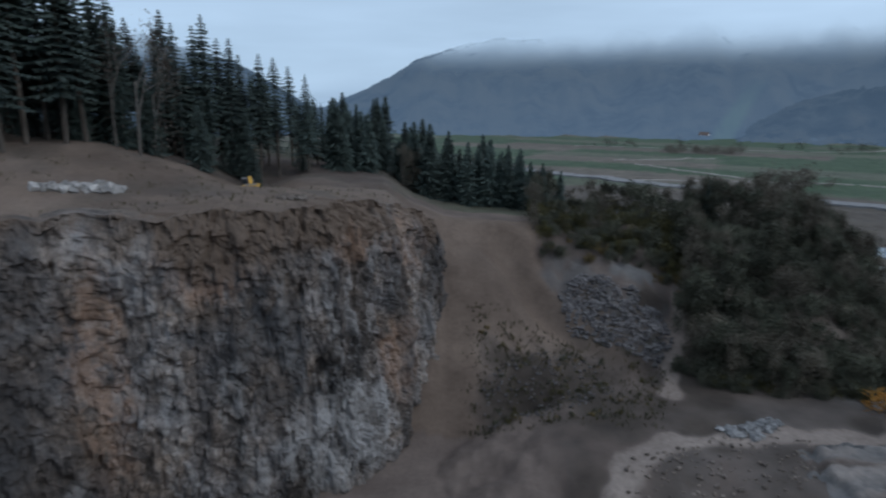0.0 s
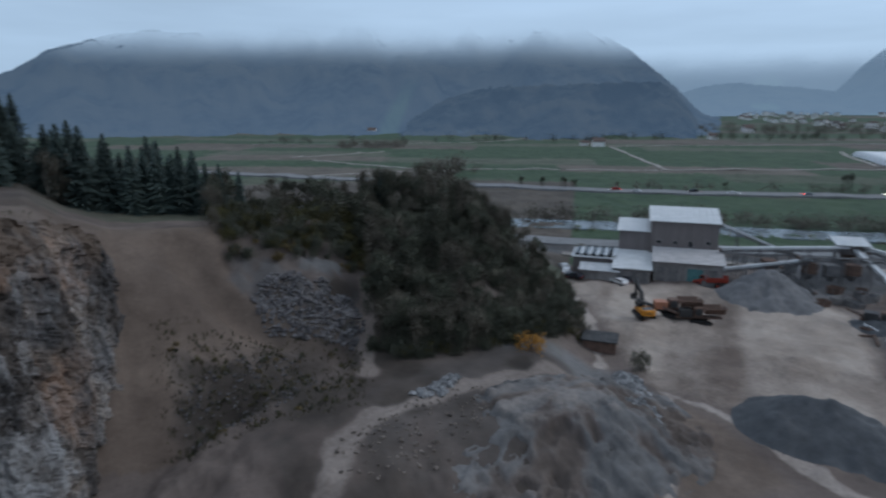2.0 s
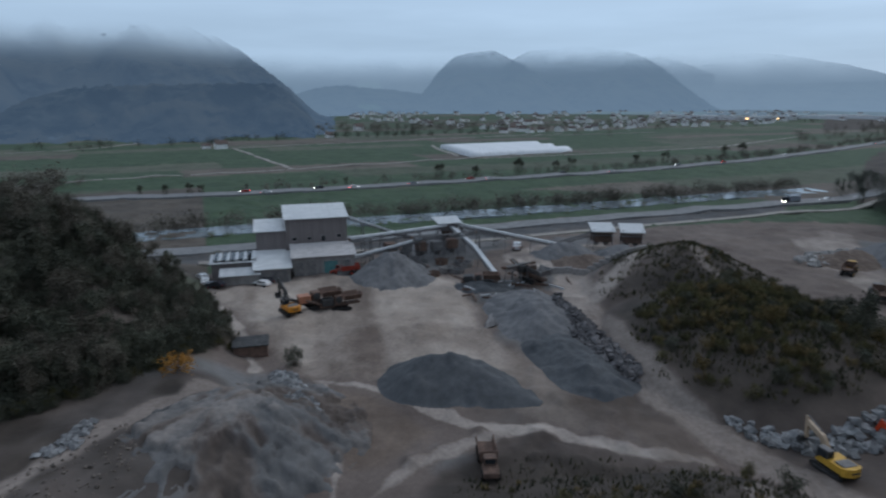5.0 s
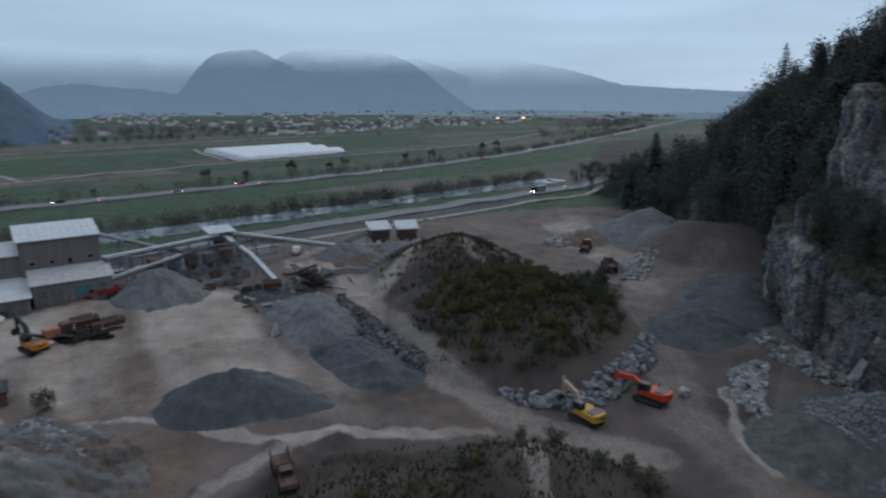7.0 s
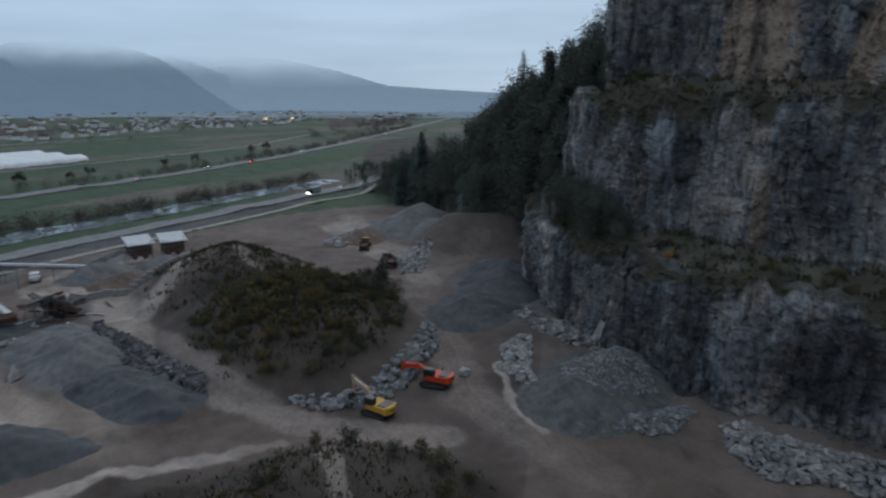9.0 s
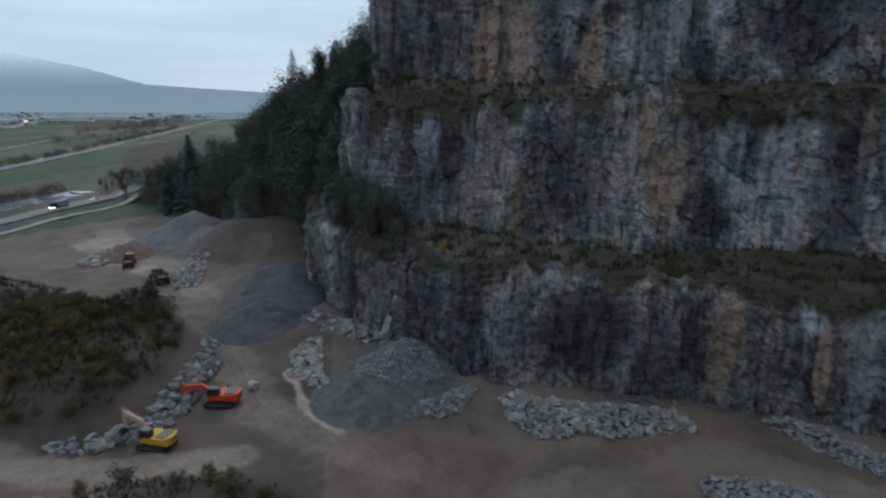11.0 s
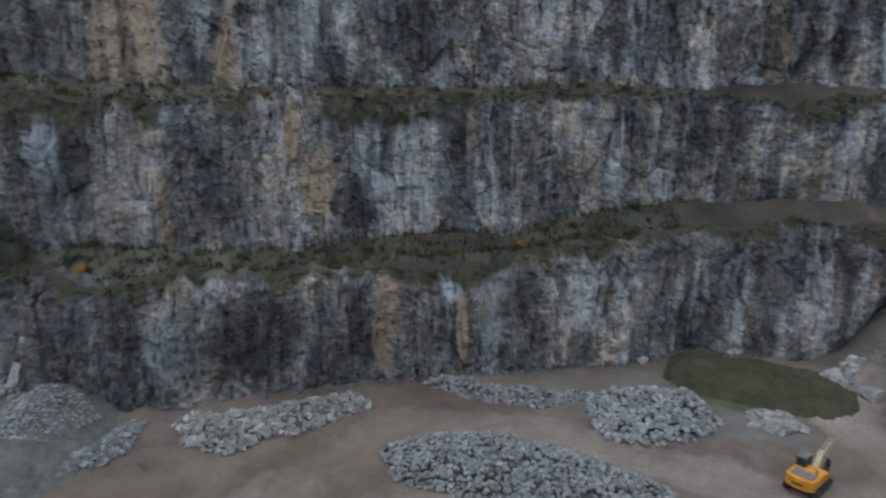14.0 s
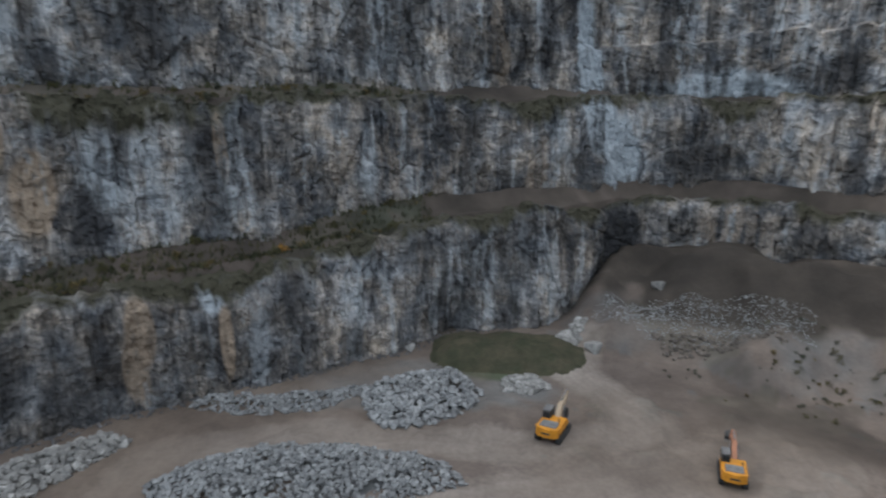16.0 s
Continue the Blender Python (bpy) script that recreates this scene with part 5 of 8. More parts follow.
# overgrown mound
for k in range(70):
    t, q = rnd.uniform(0, 6.28), math.sqrt(rnd.uniform(0, 1))
    x, y = 113 + 26 * q * math.cos(t), 4 + 20 * q * math.sin(t)
    stand(rnd.choice(olive_bushes + dark_bushes[:1]), x, y, rnd.uniform(0.35, 0.8))
autumn_bush = plant("bush", *broad_meshes(55, 4, 4.4, 600, 0.4, 0.07, 0.3), BARK, LEAF_RUST, "withered brown bush", "bush", "bushes")
undergrowth("scrub", [(rnd.choice(olive_bushes + [autumn_bush] * 3), *heap_spot(112, 3, 27, 20), rnd.uniform(0.25, 0.6)) for k in range(190)], "withered brown and olive scrub covering the mound")
undergrowth("scrub", [(rnd.choice(olive_bushes + [autumn_bush] * 3 + dark_bushes), *heap_spot(54, 4, 14, 25), rnd.uniform(0.1, 0.26)) for k in range(110)], "low withered scrub on the front mound")
undergrowth("scrub", [(rnd.choice(olive_bushes + [autumn_bush] * 3), *heap_spot(144, 21, 28, 19), rnd.uniform(0.12, 0.32)) for k in range(50)], "thin brown scrub on the farther mound")
undergrowth("scrub", [(rnd.choice(olive_bushes + [autumn_bush] * 3 + dark_bushes), *bench_spot(3.0, 16.5), rnd.uniform(0.12, 0.36)) for k in range(210)], "brown and olive scrub along the lower bench")
undergrowth("scrub", [(rnd.choice(olive_bushes + [autumn_bush] * 3 + dark_bushes), *bench_spot(17.0, 28.0), rnd.uniform(0.15, 0.45)) for k in range(190)], "brown and olive scrub along the upper bench")
undergrowth("scrub", [(rnd.choice(olive_bushes + [autumn_bush] * 2 + dark_bushes), *polar(rnd.uniform(-1, 16.5), rnd.uniform(69, 85)), rnd.uniform(0.08, 0.22)) for k in range(60)], "withered scrub on the lower western slope")
undergrowth("scrub", [(rnd.choice(dark_bushes + [autumn_bush]), *polar(rnd.uniform(5, 18), rnd.uniform(101.5, 106)), rnd.uniform(0.25, 0.6)) for k in range(40)], "dark scrub hanging over the broken rock")
for x, y, s in ((119, -14, 1.35), (123, -11, 1.4), (127, -13, 1.3), (114, -12, 1.1), (118, -8, 1.2), (131, -9, 1.2)):
    stand(rnd.choice(dark_bushes + dark_trees[:1]), x, y, s * 0.85)
for k in range(22):
    x, y = rnd.uniform(138, 176), rnd.uniform(2, 34)
    stand(rnd.choice(olive_bushes + dark_bushes), x, y, rnd.uniform(0.25, 0.55))
# low mound in front
for x, y, s in ((66, 0, 0.55), (67.5, -4, 0.75), (63, -12, 0.6), (60, -14, 0.7), (57, 6, 0.5), (61, -8, 0.6), (55, -13, 0.7), (53, 10, 0.5), (63, 4, 0.35), (58, -17, 0.5), (50, -16, 0.7), (52, 16, 0.45)):
    stand(rnd.choice(dark_bushes + olive_bushes), x, y, s)
# bushes and pines on and beside the main wall
for k in range(40):
    az, tier = rnd.uniform(113, 174), rnd.choice((0, 0, 1))
    x, y = polar(az, east(np.array([az]))[0] + (rnd.uniform(5.5, 15.5) if tier == 0 else rnd.uniform(19, 28)))
    stand(rnd.choice(olive_bushes + dark_bushes), x, y, rnd.uniform(0.18, 0.5))
for az in (123.0, 113.2, 113.6, 130, 161.5):
    x, y = polar(az, east(np.array([az]))[0] + 7)
    stand(gold_bush if az > 120 else olive_bushes[0], x, y, 0.45 if az > 120 else 0.9)
for k in range(120):
    az = rnd.uniform(92, 117)
    r = np.interp(az, (92, 96, 100, 104, 108, 116), (315, 292, 246, 210, 194, 178)) + rnd.uniform(0, 1) ** 1.5 * 60
    x, y = polar(az, r)
    fir = az > 103 and rnd.random() < 0.25
    stand(rnd.choice(bushy_firs + firs[2:3] if fir else hill_trees), x, y, rnd.uniform(0.7, 1.25) * (0.75 if fir else np.interp(az, (92, 100, 106, 112), (1.1, 1.2, 1.5, 1.9))))
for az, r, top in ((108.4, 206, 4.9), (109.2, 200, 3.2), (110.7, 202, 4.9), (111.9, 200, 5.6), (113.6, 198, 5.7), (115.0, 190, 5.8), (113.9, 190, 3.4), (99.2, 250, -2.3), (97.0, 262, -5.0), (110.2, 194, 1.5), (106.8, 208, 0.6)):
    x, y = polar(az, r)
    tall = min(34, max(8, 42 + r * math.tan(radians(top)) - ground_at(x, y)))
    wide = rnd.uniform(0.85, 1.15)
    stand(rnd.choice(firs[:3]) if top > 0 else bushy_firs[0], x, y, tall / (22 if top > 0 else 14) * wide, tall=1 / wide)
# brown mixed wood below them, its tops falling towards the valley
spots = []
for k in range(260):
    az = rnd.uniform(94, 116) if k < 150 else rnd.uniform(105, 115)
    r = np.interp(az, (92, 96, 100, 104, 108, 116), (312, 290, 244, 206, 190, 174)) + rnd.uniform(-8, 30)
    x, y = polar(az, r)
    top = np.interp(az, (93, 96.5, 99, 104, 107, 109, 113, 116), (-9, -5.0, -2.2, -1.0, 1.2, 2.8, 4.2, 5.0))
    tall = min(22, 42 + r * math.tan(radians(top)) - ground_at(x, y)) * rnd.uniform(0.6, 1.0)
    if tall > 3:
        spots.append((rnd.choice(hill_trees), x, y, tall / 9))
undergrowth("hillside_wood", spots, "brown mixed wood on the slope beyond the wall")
# trees that hide the end of the main wall
for k in range(46):
    az = rnd.uniform(112.6, 119)
    gap = rnd.choice((rnd.uniform(6, 15), rnd.uniform(19, 29), rnd.uniform(32, 45)))
    x, y = polar(az, east(np.array([az]))[0] + gap)
    stand(rnd.choice(hill_trees + olive_bushes), x, y, rnd.uniform(0.4, 0.85))
for k in range(46):
    az = rnd.uniform(109.8, 116.5)
    x, y = polar(az, east(np.array([az]))[0] + rnd.choice((rnd.uniform(5, 12), rnd.uniform(14, 24))))
    stand(rnd.choice(hill_trees), x, y, rnd.uniform(0.6, 1.15))
for az in np.arange(116, 140, 2.2):
    x, y = polar(az, east(np.array([az]))[0] + 36)
    stand(rnd.choice(bare_trees), x, y, 0.7, z=70)
undergrowth("scrub", [(rnd.choice(olive_bushes + dark_bushes * 2 + [autumn_bush]), *polar(rnd.gauss(209.5, 3.0), rnd.gauss(110, 5)), rnd.uniform(0.10, 0.26)) for k in range(90)]
            + [(rnd.choice(dark_bushes), *polar(rnd.gauss(198.5, 1.2), rnd.uniform(103, 109)), rnd.uniform(0.10, 0.2)) for k in range(8)], "dark scrub on the slope in the corner of the quarry")
PATTERNS = [autumn_bush, *hill_trees, *firs, *bushy_firs, *dark_trees, *dry_trees, *bare_trees, *olive_bushes, *dark_bushes, gold_bush]


# ---- weeds and grass tufts ----
def tufts(name, spots, size, material, label, per=7):
    """Ragged tufts of weeds, too many to count: spots of (x, y)."""
    rng = np.random.default_rng(len(spots))
    spots = np.array(spots, float)
    z = height(spots[:, 0], spots[:, 1])
    c = np.repeat(np.stack([spots[:, 0], spots[:, 1], z], -1), per, 0) + rng.normal(size=(len(spots) * per, 3)) * (0.5, 0.5, 0.1)
    n = len(c)
    ang, h = rng.uniform(0, 6.28, n), size * rng.uniform(0.4, 1.3, n)
    side = np.stack([np.cos(ang), np.sin(ang), np.zeros(n)], -1) * (h * 0.22)[:, None]
    tip = np.stack([rng.normal(size=n) * 0.3 * h, rng.normal(size=n) * 0.3 * h, h], -1)
    verts = np.stack([c - side - (0, 0, 0.15), c + side - (0, 0, 0.15), c + tip], 1).reshape(-1, 3)
    ob = new(name, mesh_from(name, verts, np.arange(n * 3).reshape(n, 3), material))
    return tagged(ob, label, "weeds", kind="stuff")


def scatter(count, make):
    return [make() for _ in range(count)]


def slope_spot():
    return polar(rnd.uniform(-2, 17), rnd.uniform(68, 88))


WEED_DARK = surface("dark_weeds", (0.022, 0.028, 0.014), (0.05, 0.05, 0.026), 0.6, bump=0)
for kind, many in ((WEED, 0.45), (WEED_DARK, 0.55)):
    tufts("bench_weeds", scatter(int(1500 * many), lambda: bench_spot(2.0, 15)), 0.8, kind, "olive weeds and grass on the lower bench", 5)
    tufts("bench_weeds", scatter(int(1100 * many), lambda: bench_spot(13.0, 28)), 0.8, kind, "olive weeds and grass on the upper bench", 5)
    tufts("mound_weeds", scatter(int(1500 * many), lambda: heap_spot(113, 4, 28, 21)), 0.8, kind, "tall dry weeds covering the mound", 5)
    tufts("mound_weeds", scatter(int(900 * many), lambda: heap_spot(144, 21, 28, 19)), 0.7, kind, "dull weeds on the farther mound", 5)
    tufts("mound_weeds", scatter(int(260 * many), lambda: heap_spot(-4, -106, 11, 6)), 0.5, kind, "dull grass on the low heap by the wall", 5)
    tufts("mound_weeds", scatter(int(900 * many), lambda: heap_spot(54, 4, 15, 25)), 0.5, kind, "dull weeds on the low mound", 5)
    tufts("slope_weeds", scatter(int(500 * many), slope_spot), 0.5, kind, "withered weeds on the western slope", 5)
tufts("crest_weeds", scatter(260, lambda: polar(rnd.uniform(-46, -8), rnd.uniform(72, 96))), 0.4, WEED, "thin dry grass on top of the cliff", 5)


# ---- the valley ----
ASPHALT = surface("asphalt", (0.15, 0.15, 0.152), (0.21, 0.21, 0.212), 0.3, rough=0.75, bump=0.1)
PALE_WAY = surface("field_way", (0.22, 0.20, 0.18), (0.32, 0.30, 0.27), 0.2)
WATER = surface("river_water", (0.11, 0.135, 0.15), (0.20, 0.225, 0.24), 0.1, rough=0.08, bump=0.05, depth=0.05)
WHITE_FOIL = surface("white_foil", (0.62, 0.64, 0.66), (0.74, 0.75, 0.77), 0.2, rough=0.5, bump=0.1)
PLASTER = [surface("plaster", (c, c * 0.99, c * 0.97), (c * 0.86, c * 0.85, c * 0.83), 0.3, bump=0) for c in (0.82, 0.68, 0.5)]
TILE_ROOF = [surface("roof_tiles", a, b, 0.5, bump=0) for a, b in (((0.085, 0.062, 0.058), (0.12, 0.088, 0.082)), ((0.07, 0.06, 0.06), (0.11, 0.10, 0.10)), ((0.10, 0.075, 0.066), (0.14, 0.108, 0.096)))]
SHEET_METAL = surface("pale_sheet_metal", (0.42, 0.44, 0.46), (0.55, 0.56, 0.57), 0.4, rough=0.6, metal=0.2, bump=0.15)
GLASS = surface("dark_glass", (0.015, 0.02, 0.025), (0.03, 0.035, 0.04), 1.0, rough=0.12, bump=0)
RUBBER = surface("black_rubber", (0.015, 0.015, 0.016), (0.035, 0.034, 0.033), 2.0, rough=0.85)


def ribbon(name, points, width, material, label, category, lift=0.12, flat=True):
    """A band of road or water along a line on the ground."""
    pts = np.array(points, float)
    run = np.concatenate([[0], np.cumsum(np.hypot(*np.diff(pts, axis=0).T))])
    s = np.linspace(0, run[-1], max(20, int(run[-1] / 12)))
    x, y = np.interp(s, run, pts[:, 0]), np.interp(s, run, pts[:, 1])
    for _ in range(8):
        x[1:-1], y[1:-1] = (x[:-2] + 2 * x[1:-1] + x[2:]) / 4, (y[:-2] + 2 * y[1:-1] + y[2:]) / 4
    tx, ty = np.gradient(x), np.gradient(y)
    n = np.hypot(tx, ty)
    across = np.array([-1.0, -0.98, 0.98, 1.0])[:, None] * width / 2
    X, Y = x + across * ty / n, y - across * tx / n
    Z = height(X, Y)
    top = np.maximum(Z.max(0), 0) + lift
    Z = np.stack([Z[0] - 0.3, top, top, Z[3] - 0.3])
    ob = new(name, mesh_from(name, np.stack([X, Y, Z], -1).reshape(-1, 3), grid_faces(4, len(s)), material, soft_shade=False))
    return tagged(ob, label, category, kind="structure")


HIGHWAY = [(-60, 470), (60, 355), (147, 271), (203, 216), (283, 165), (384, 98), (510, 38), (641, -9), (900, -88), (1320, -216), (2200, -480)]
ROAD = [(60, 190), (104, 151), (148, 116), (191, 88), (248, 44), (290, 12), (329, -24), (336, -30)]
RIVER = [(40, 245), (90, 200), (116, 178), (140, 158), (170, 137), (217, 97), (276, 54), (340, 5), (352, -4)]
ribbon("river", RIVER, 15, WATER, "broad shallow river reflecting the sky", "river", lift=0.1)
ribbon("highway", HIGHWAY, 11, ASPHALT, "pale grey two-lane highway crossing the fields", "road", lift=0.7)
ribbon("road", ROAD, 9, ASPHALT, "grey country road along the quarry", "road", lift=0.5)
ribbon("railway_track", [(x * 0.93 + 2, y * 0.93 - 6) for x, y in ROAD[1:]], 3.2, PALE_WAY, "pale gravel way beside the country road", "road", lift=0.3)
WAYS = ([(384, 460), (283, 284)], [(60, 350), (176, 345), (283, 283), (390, 240), (508, 150), (640, 80), (900, 20)], [(457, 636), (300, 560), (83, 638)], [(172, 494), (90, 470)], [(100, 440), (128, 388), (160, 330)],
        [(420, 240), (481, 300), (520, 330)], [(384, 460), (560, 400), (800, 300)], [(640, 380), (760, 290), (900, 200)])
for points in WAYS:
    ribbon("field_way", points, 3.6, PALE_WAY, "pale gravel lane between the fields", "lane", lift=0.25)


def car_pattern(paint, name="car", label="", long=4.4, lamps=True):
    ob = thing(name, label, "car", "cars on the roads")
    bm = outline(bmesh.new(), [(-long / 2, 0.35), (long / 2, 0.35), (long / 2, 0.8), (long * 0.3, 0.95), (long * 0.14, 1.42), (-long * 0.3, 1.45), (-long * 0.46, 0.98), (-long / 2, 0.9)], 1.75)
    bmesh.ops.bevel(bm, geom=list(bm.edges), offset=0.08, segments=2, affect="EDGES")
    part("body", bm, paint, ob)
    part("glazing", box(bmesh.new(), (long * 0.52, 1.77, 0.34), (-long * 0.1, 0, 1.18), bevel=0.05), GLASS, ob)
    for sx in (-1, 1):
        for sy in (-1, 1):
            part("wheel", tube(bmesh.new(), (sx * long * 0.31, sy * 0.72, 0.33), (sx * long * 0.31, sy * 0.92, 0.33), 0.33, sides=14), RUBBER, ob)
    for lamp, sx, mat in (("headlight", 1, HEADLAMP if lamps else GLASS), ("tail_light", -1, TAILLAMP if lamps else PAINTS[1])):
        for sy in (-1, 1):
            part(lamp, box(bmesh.new(), (0.08, 0.34, 0.2), (sx * (long / 2 + 0.01), sy * 0.62, 0.68), bevel=0.02), mat, ob)
    return ob


def lit(name, colour, strength):
    mat = bpy.data.materials.new(name)
    mat.use_nodes = True
    b = mat.node_tree.nodes["Principled BSDF"]
    b.inputs["Base Color"].default_value = (*colour, 1)
    b.inputs["Emission Color"].default_value = (*colour, 1)
    b.inputs["Emission Strength"].default_value = strength
    return mat


HEADLAMP, TAILLAMP, WARMLAMP = lit("headlamp", (1.0, 0.93, 0.8), 14), lit("tail_lamp", (1.0, 0.08, 0.04), 8), lit("warm_window", (1.0, 0.6, 0.25), 5)
PAINTS = [surface("car_paint", c, tuple(v * 0.8 for v in c), 2.0, rough=0.25, bump=0) for c in ((0.7, 0.7, 0.7), (0.35, 0.03, 0.02), (0.04, 0.04, 0.05), (0.25, 0.27, 0.3))]
cars = [car_pattern(p, "car", label) for p, label in zip(PAINTS, ("white car driving with its lamps on", "red car driving with its lamps on", "black car driving with its lamps on", "silver car driving with its lamps on"))]


def along_road(line, f):
    pts = np.array(line, float)
    run = np.concatenate([[0], np.cumsum(np.hypot(*np.diff(pts, axis=0).T))])
    s = f * run[-1]
    x, y = np.interp(s, run, pts[:, 0]), np.interp(s, run, pts[:, 1])
    x2, y2 = np.interp(s + 3, run, pts[:, 0]), np.interp(s + 3, run, pts[:, 1])
    return x, y, math.degrees(math.atan2(y2 - y, x2 - x))


def nearest_on(line, x, y):
    pts, best = np.array(line, float), None
    for (ax, ay), (bx, by) in zip(pts[:-1], pts[1:]):
        t = np.clip(((x - ax) * (bx - ax) + (y - ay) * (by - ay)) / ((bx - ax) ** 2 + (by - ay) ** 2), 0, 1)
        px, py = ax + t * (bx - ax), ay + t * (by - ay)
        d = math.hypot(px - x, py - y)
        if best is None or d < best[0]:
            best = (d, px, py, math.degrees(math.atan2(by - ay, bx - ax)))
    return best[1:]


for k, (x, y, lane) in enumerate(((197, 229, 1), (201, 219, -1), (222, 205, 1), (235, 195, -1), (262, 178, -1), (292, 158, 1), (300, 152, -1), (344, 125, 1), (373, 110, -1), (430, 76, 1), (470, 57, -1), (560, 20, 1),
                                   (760, -45, -1), (860, -76, -1), (980, -112, -1), (1040, -130, 1), (1120, -154, -1), (1230, -188, -1))):
    px, py, turn = nearest_on(HIGHWAY, x, y)
    a = radians(turn)
    stand(cars[(1, 0, 2, 0, 3)[k % 5]], px - lane * 2.4 * math.sin(a), py + lane * 2.4 * math.cos(a), 1.0, turn=turn + (180 if lane > 0 else 0), z=0.75, sink=0)
for k, (x, y, lane) in enumerate(((313, -8, 1), (331, -24, 1), (321, -16, -1))):
    px, py, turn = nearest_on(ROAD, x, y)
    stand(cars[k % 2], px, py + lane * 1.6, 1.0, turn=turn + 180, z=0.56, sink=0)
# a lorry with lit lamps on the country road
px, py, turn = nearest_on(ROAD, 297, 7)
lorry = thing("lorry", "box lorry driving with bright lamps on the country road", "lorry", m=pose(px, py, 0.56, 0, 0, turn + 180))
part("cargo_box", box(bmesh.new(), (5.6, 2.4, 2.5), (-1.2, 0, 2.0), bevel=0.06), PAINTS[3], lorry)
part("cab", box(bmesh.new(), (2.0, 2.3, 2.2), (2.8, 0, 1.6), bevel=0.18), PAINTS[2], lorry)
part("windscreen", box(bmesh.new(), (0.06, 2.0, 0.8), (3.82, 0, 2.0), bevel=0.02), GLASS, lorry)
for wx in (-3.0, -1.8, 2.7):
    for wy in (-1, 1):
        part("wheel", tube(bmesh.new(), (wx, wy * 0.9, 0.48), (wx, wy * 1.2, 0.48), 0.48, sides=14), RUBBER, lorry)
for wy in (-0.8, 0.8):
    part("headlight", box(bmesh.new(), (0.1, 0.5, 0.35), (3.84, wy, 0.9), bevel=0.03), HEADLAMP, lorry)

# poly tunnels
tun_dir = Vector((0.68, -0.735, 0)).normalized()
for k in range(8):
    ox, oy = 483 - 58 * k / 7, 294 - 58 * k / 7
    bm = bmesh.new()
    n, long = 9, 106 - 4 * (k % 3)
    rings = []
    for e in range(0, 13):
        row = []
        for j in range(n):
            a = math.pi * j / (n - 1)
            row.append(bm.verts.new((e * long / 12, 5.3 * math.cos(a), 4.2 * math.sin(a) ** 0.8 + 0.08 * math.sin(e * 2.1 + k))))
        rings.append(row)
    for r0, r1 in zip(rings[:-1], rings[1:]):
        for j in range(n - 1):
            bm.faces.new((r0[j], r1[j], r1[j + 1], r0[j + 1]))
    bm.faces.new(rings[0])
    bm.faces.new(rings[-1][::-1])
    tunnel = thing("polytunnel", "long white plastic tunnel greenhouse in the fields", "greenhouse", "tunnel greenhouses", m=pose(ox, oy, 0, 0, 0, -30))
    part("cover", bm, WHITE_FOIL, tunnel, soft_shade=True)
    bm = bmesh.new()
    for e in (0, long):
        for j in (-4.6, 4.6):
            beam(bm, (e, j, 0), (e, j, 1.2), 0.12, 0.12)
    part("end_post", bm, SHEET_METAL, tunnel)


# ---- the village ----
def house_pattern(wide, deep, eaves, roof_rise, wall, roof, label="small gabled house with pale walls", name="house", group="houses of the village"):
    ob = thing(name, label, "house", group)
    bm = outline(bmesh.new(), [(-wide / 2, 0), (wide / 2, 0), (wide / 2, eaves), (0, eaves + roof_rise), (-wide / 2, eaves)], deep)
    part("wall", bm, wall, ob)
    bm = bmesh.new()
    for s in (-1, 1):
        slope = math.degrees(math.atan2(roof_rise, wide / 2))
        length = math.hypot(wide / 2, roof_rise) + 0.7
        box(bm, (length, deep + 1.2, 0.25), (s * (wide / 4 + 0.22), 0, eaves + roof_rise / 2 - 0.12), (0, s * slope, 0))
    part("roof", bm, roof, ob)
    return ob


houses = [house_pattern(9 + 2 * (k % 3), 11 + 2 * (k % 2), 5.2 + (k % 3) * 0.8, 3.4 + (k % 2), PLASTER[(0, 0, 1)[k % 3]], TILE_ROOF[(k * 2) % 3]) for k in range(6)]
rv = random.Random(9)
placed = []
tries = 0
while len(placed) < 290 and tries < 6000:
    tries += 1
    az = rv.uniform(50, 88) if len(placed) < 255 else rv.uniform(84, 97)
    r = 42 / math.tan(radians(rv.uniform(1.05, np.interp(az, (50, 56, 61, 66, 72, 80, 90, 97), (1.7, 2.2, 2.7, 2.85, 2.6, 2.2, 1.75, 1.5)))))
    x, y = polar(az, r)
    if all(math.hypot(x - a, y - b) > 15 for a, b in placed):
        placed.append((x, y))
        stand(rv.choice(houses), x, y, rv.uniform(0.65, 0.95), turn=rv.choice((0, 0, 90)) - az + rv.uniform(-25, 25), sink=0.1)
for x, y, s in ((254, 774, 0.8), (238, 782, 0.6), (376, 467, 0.8), (370, 480, 0.5), (725, 590, 1.0), (560, 500, 0.7)):
    stand(houses[1], x, y, s, turn=60, z=0, sink=0.1)
HALL = surface("white_hall_cladding", (0.55, 0.57, 0.6), (0.66, 0.67, 0.69), 0.1, bump=0)
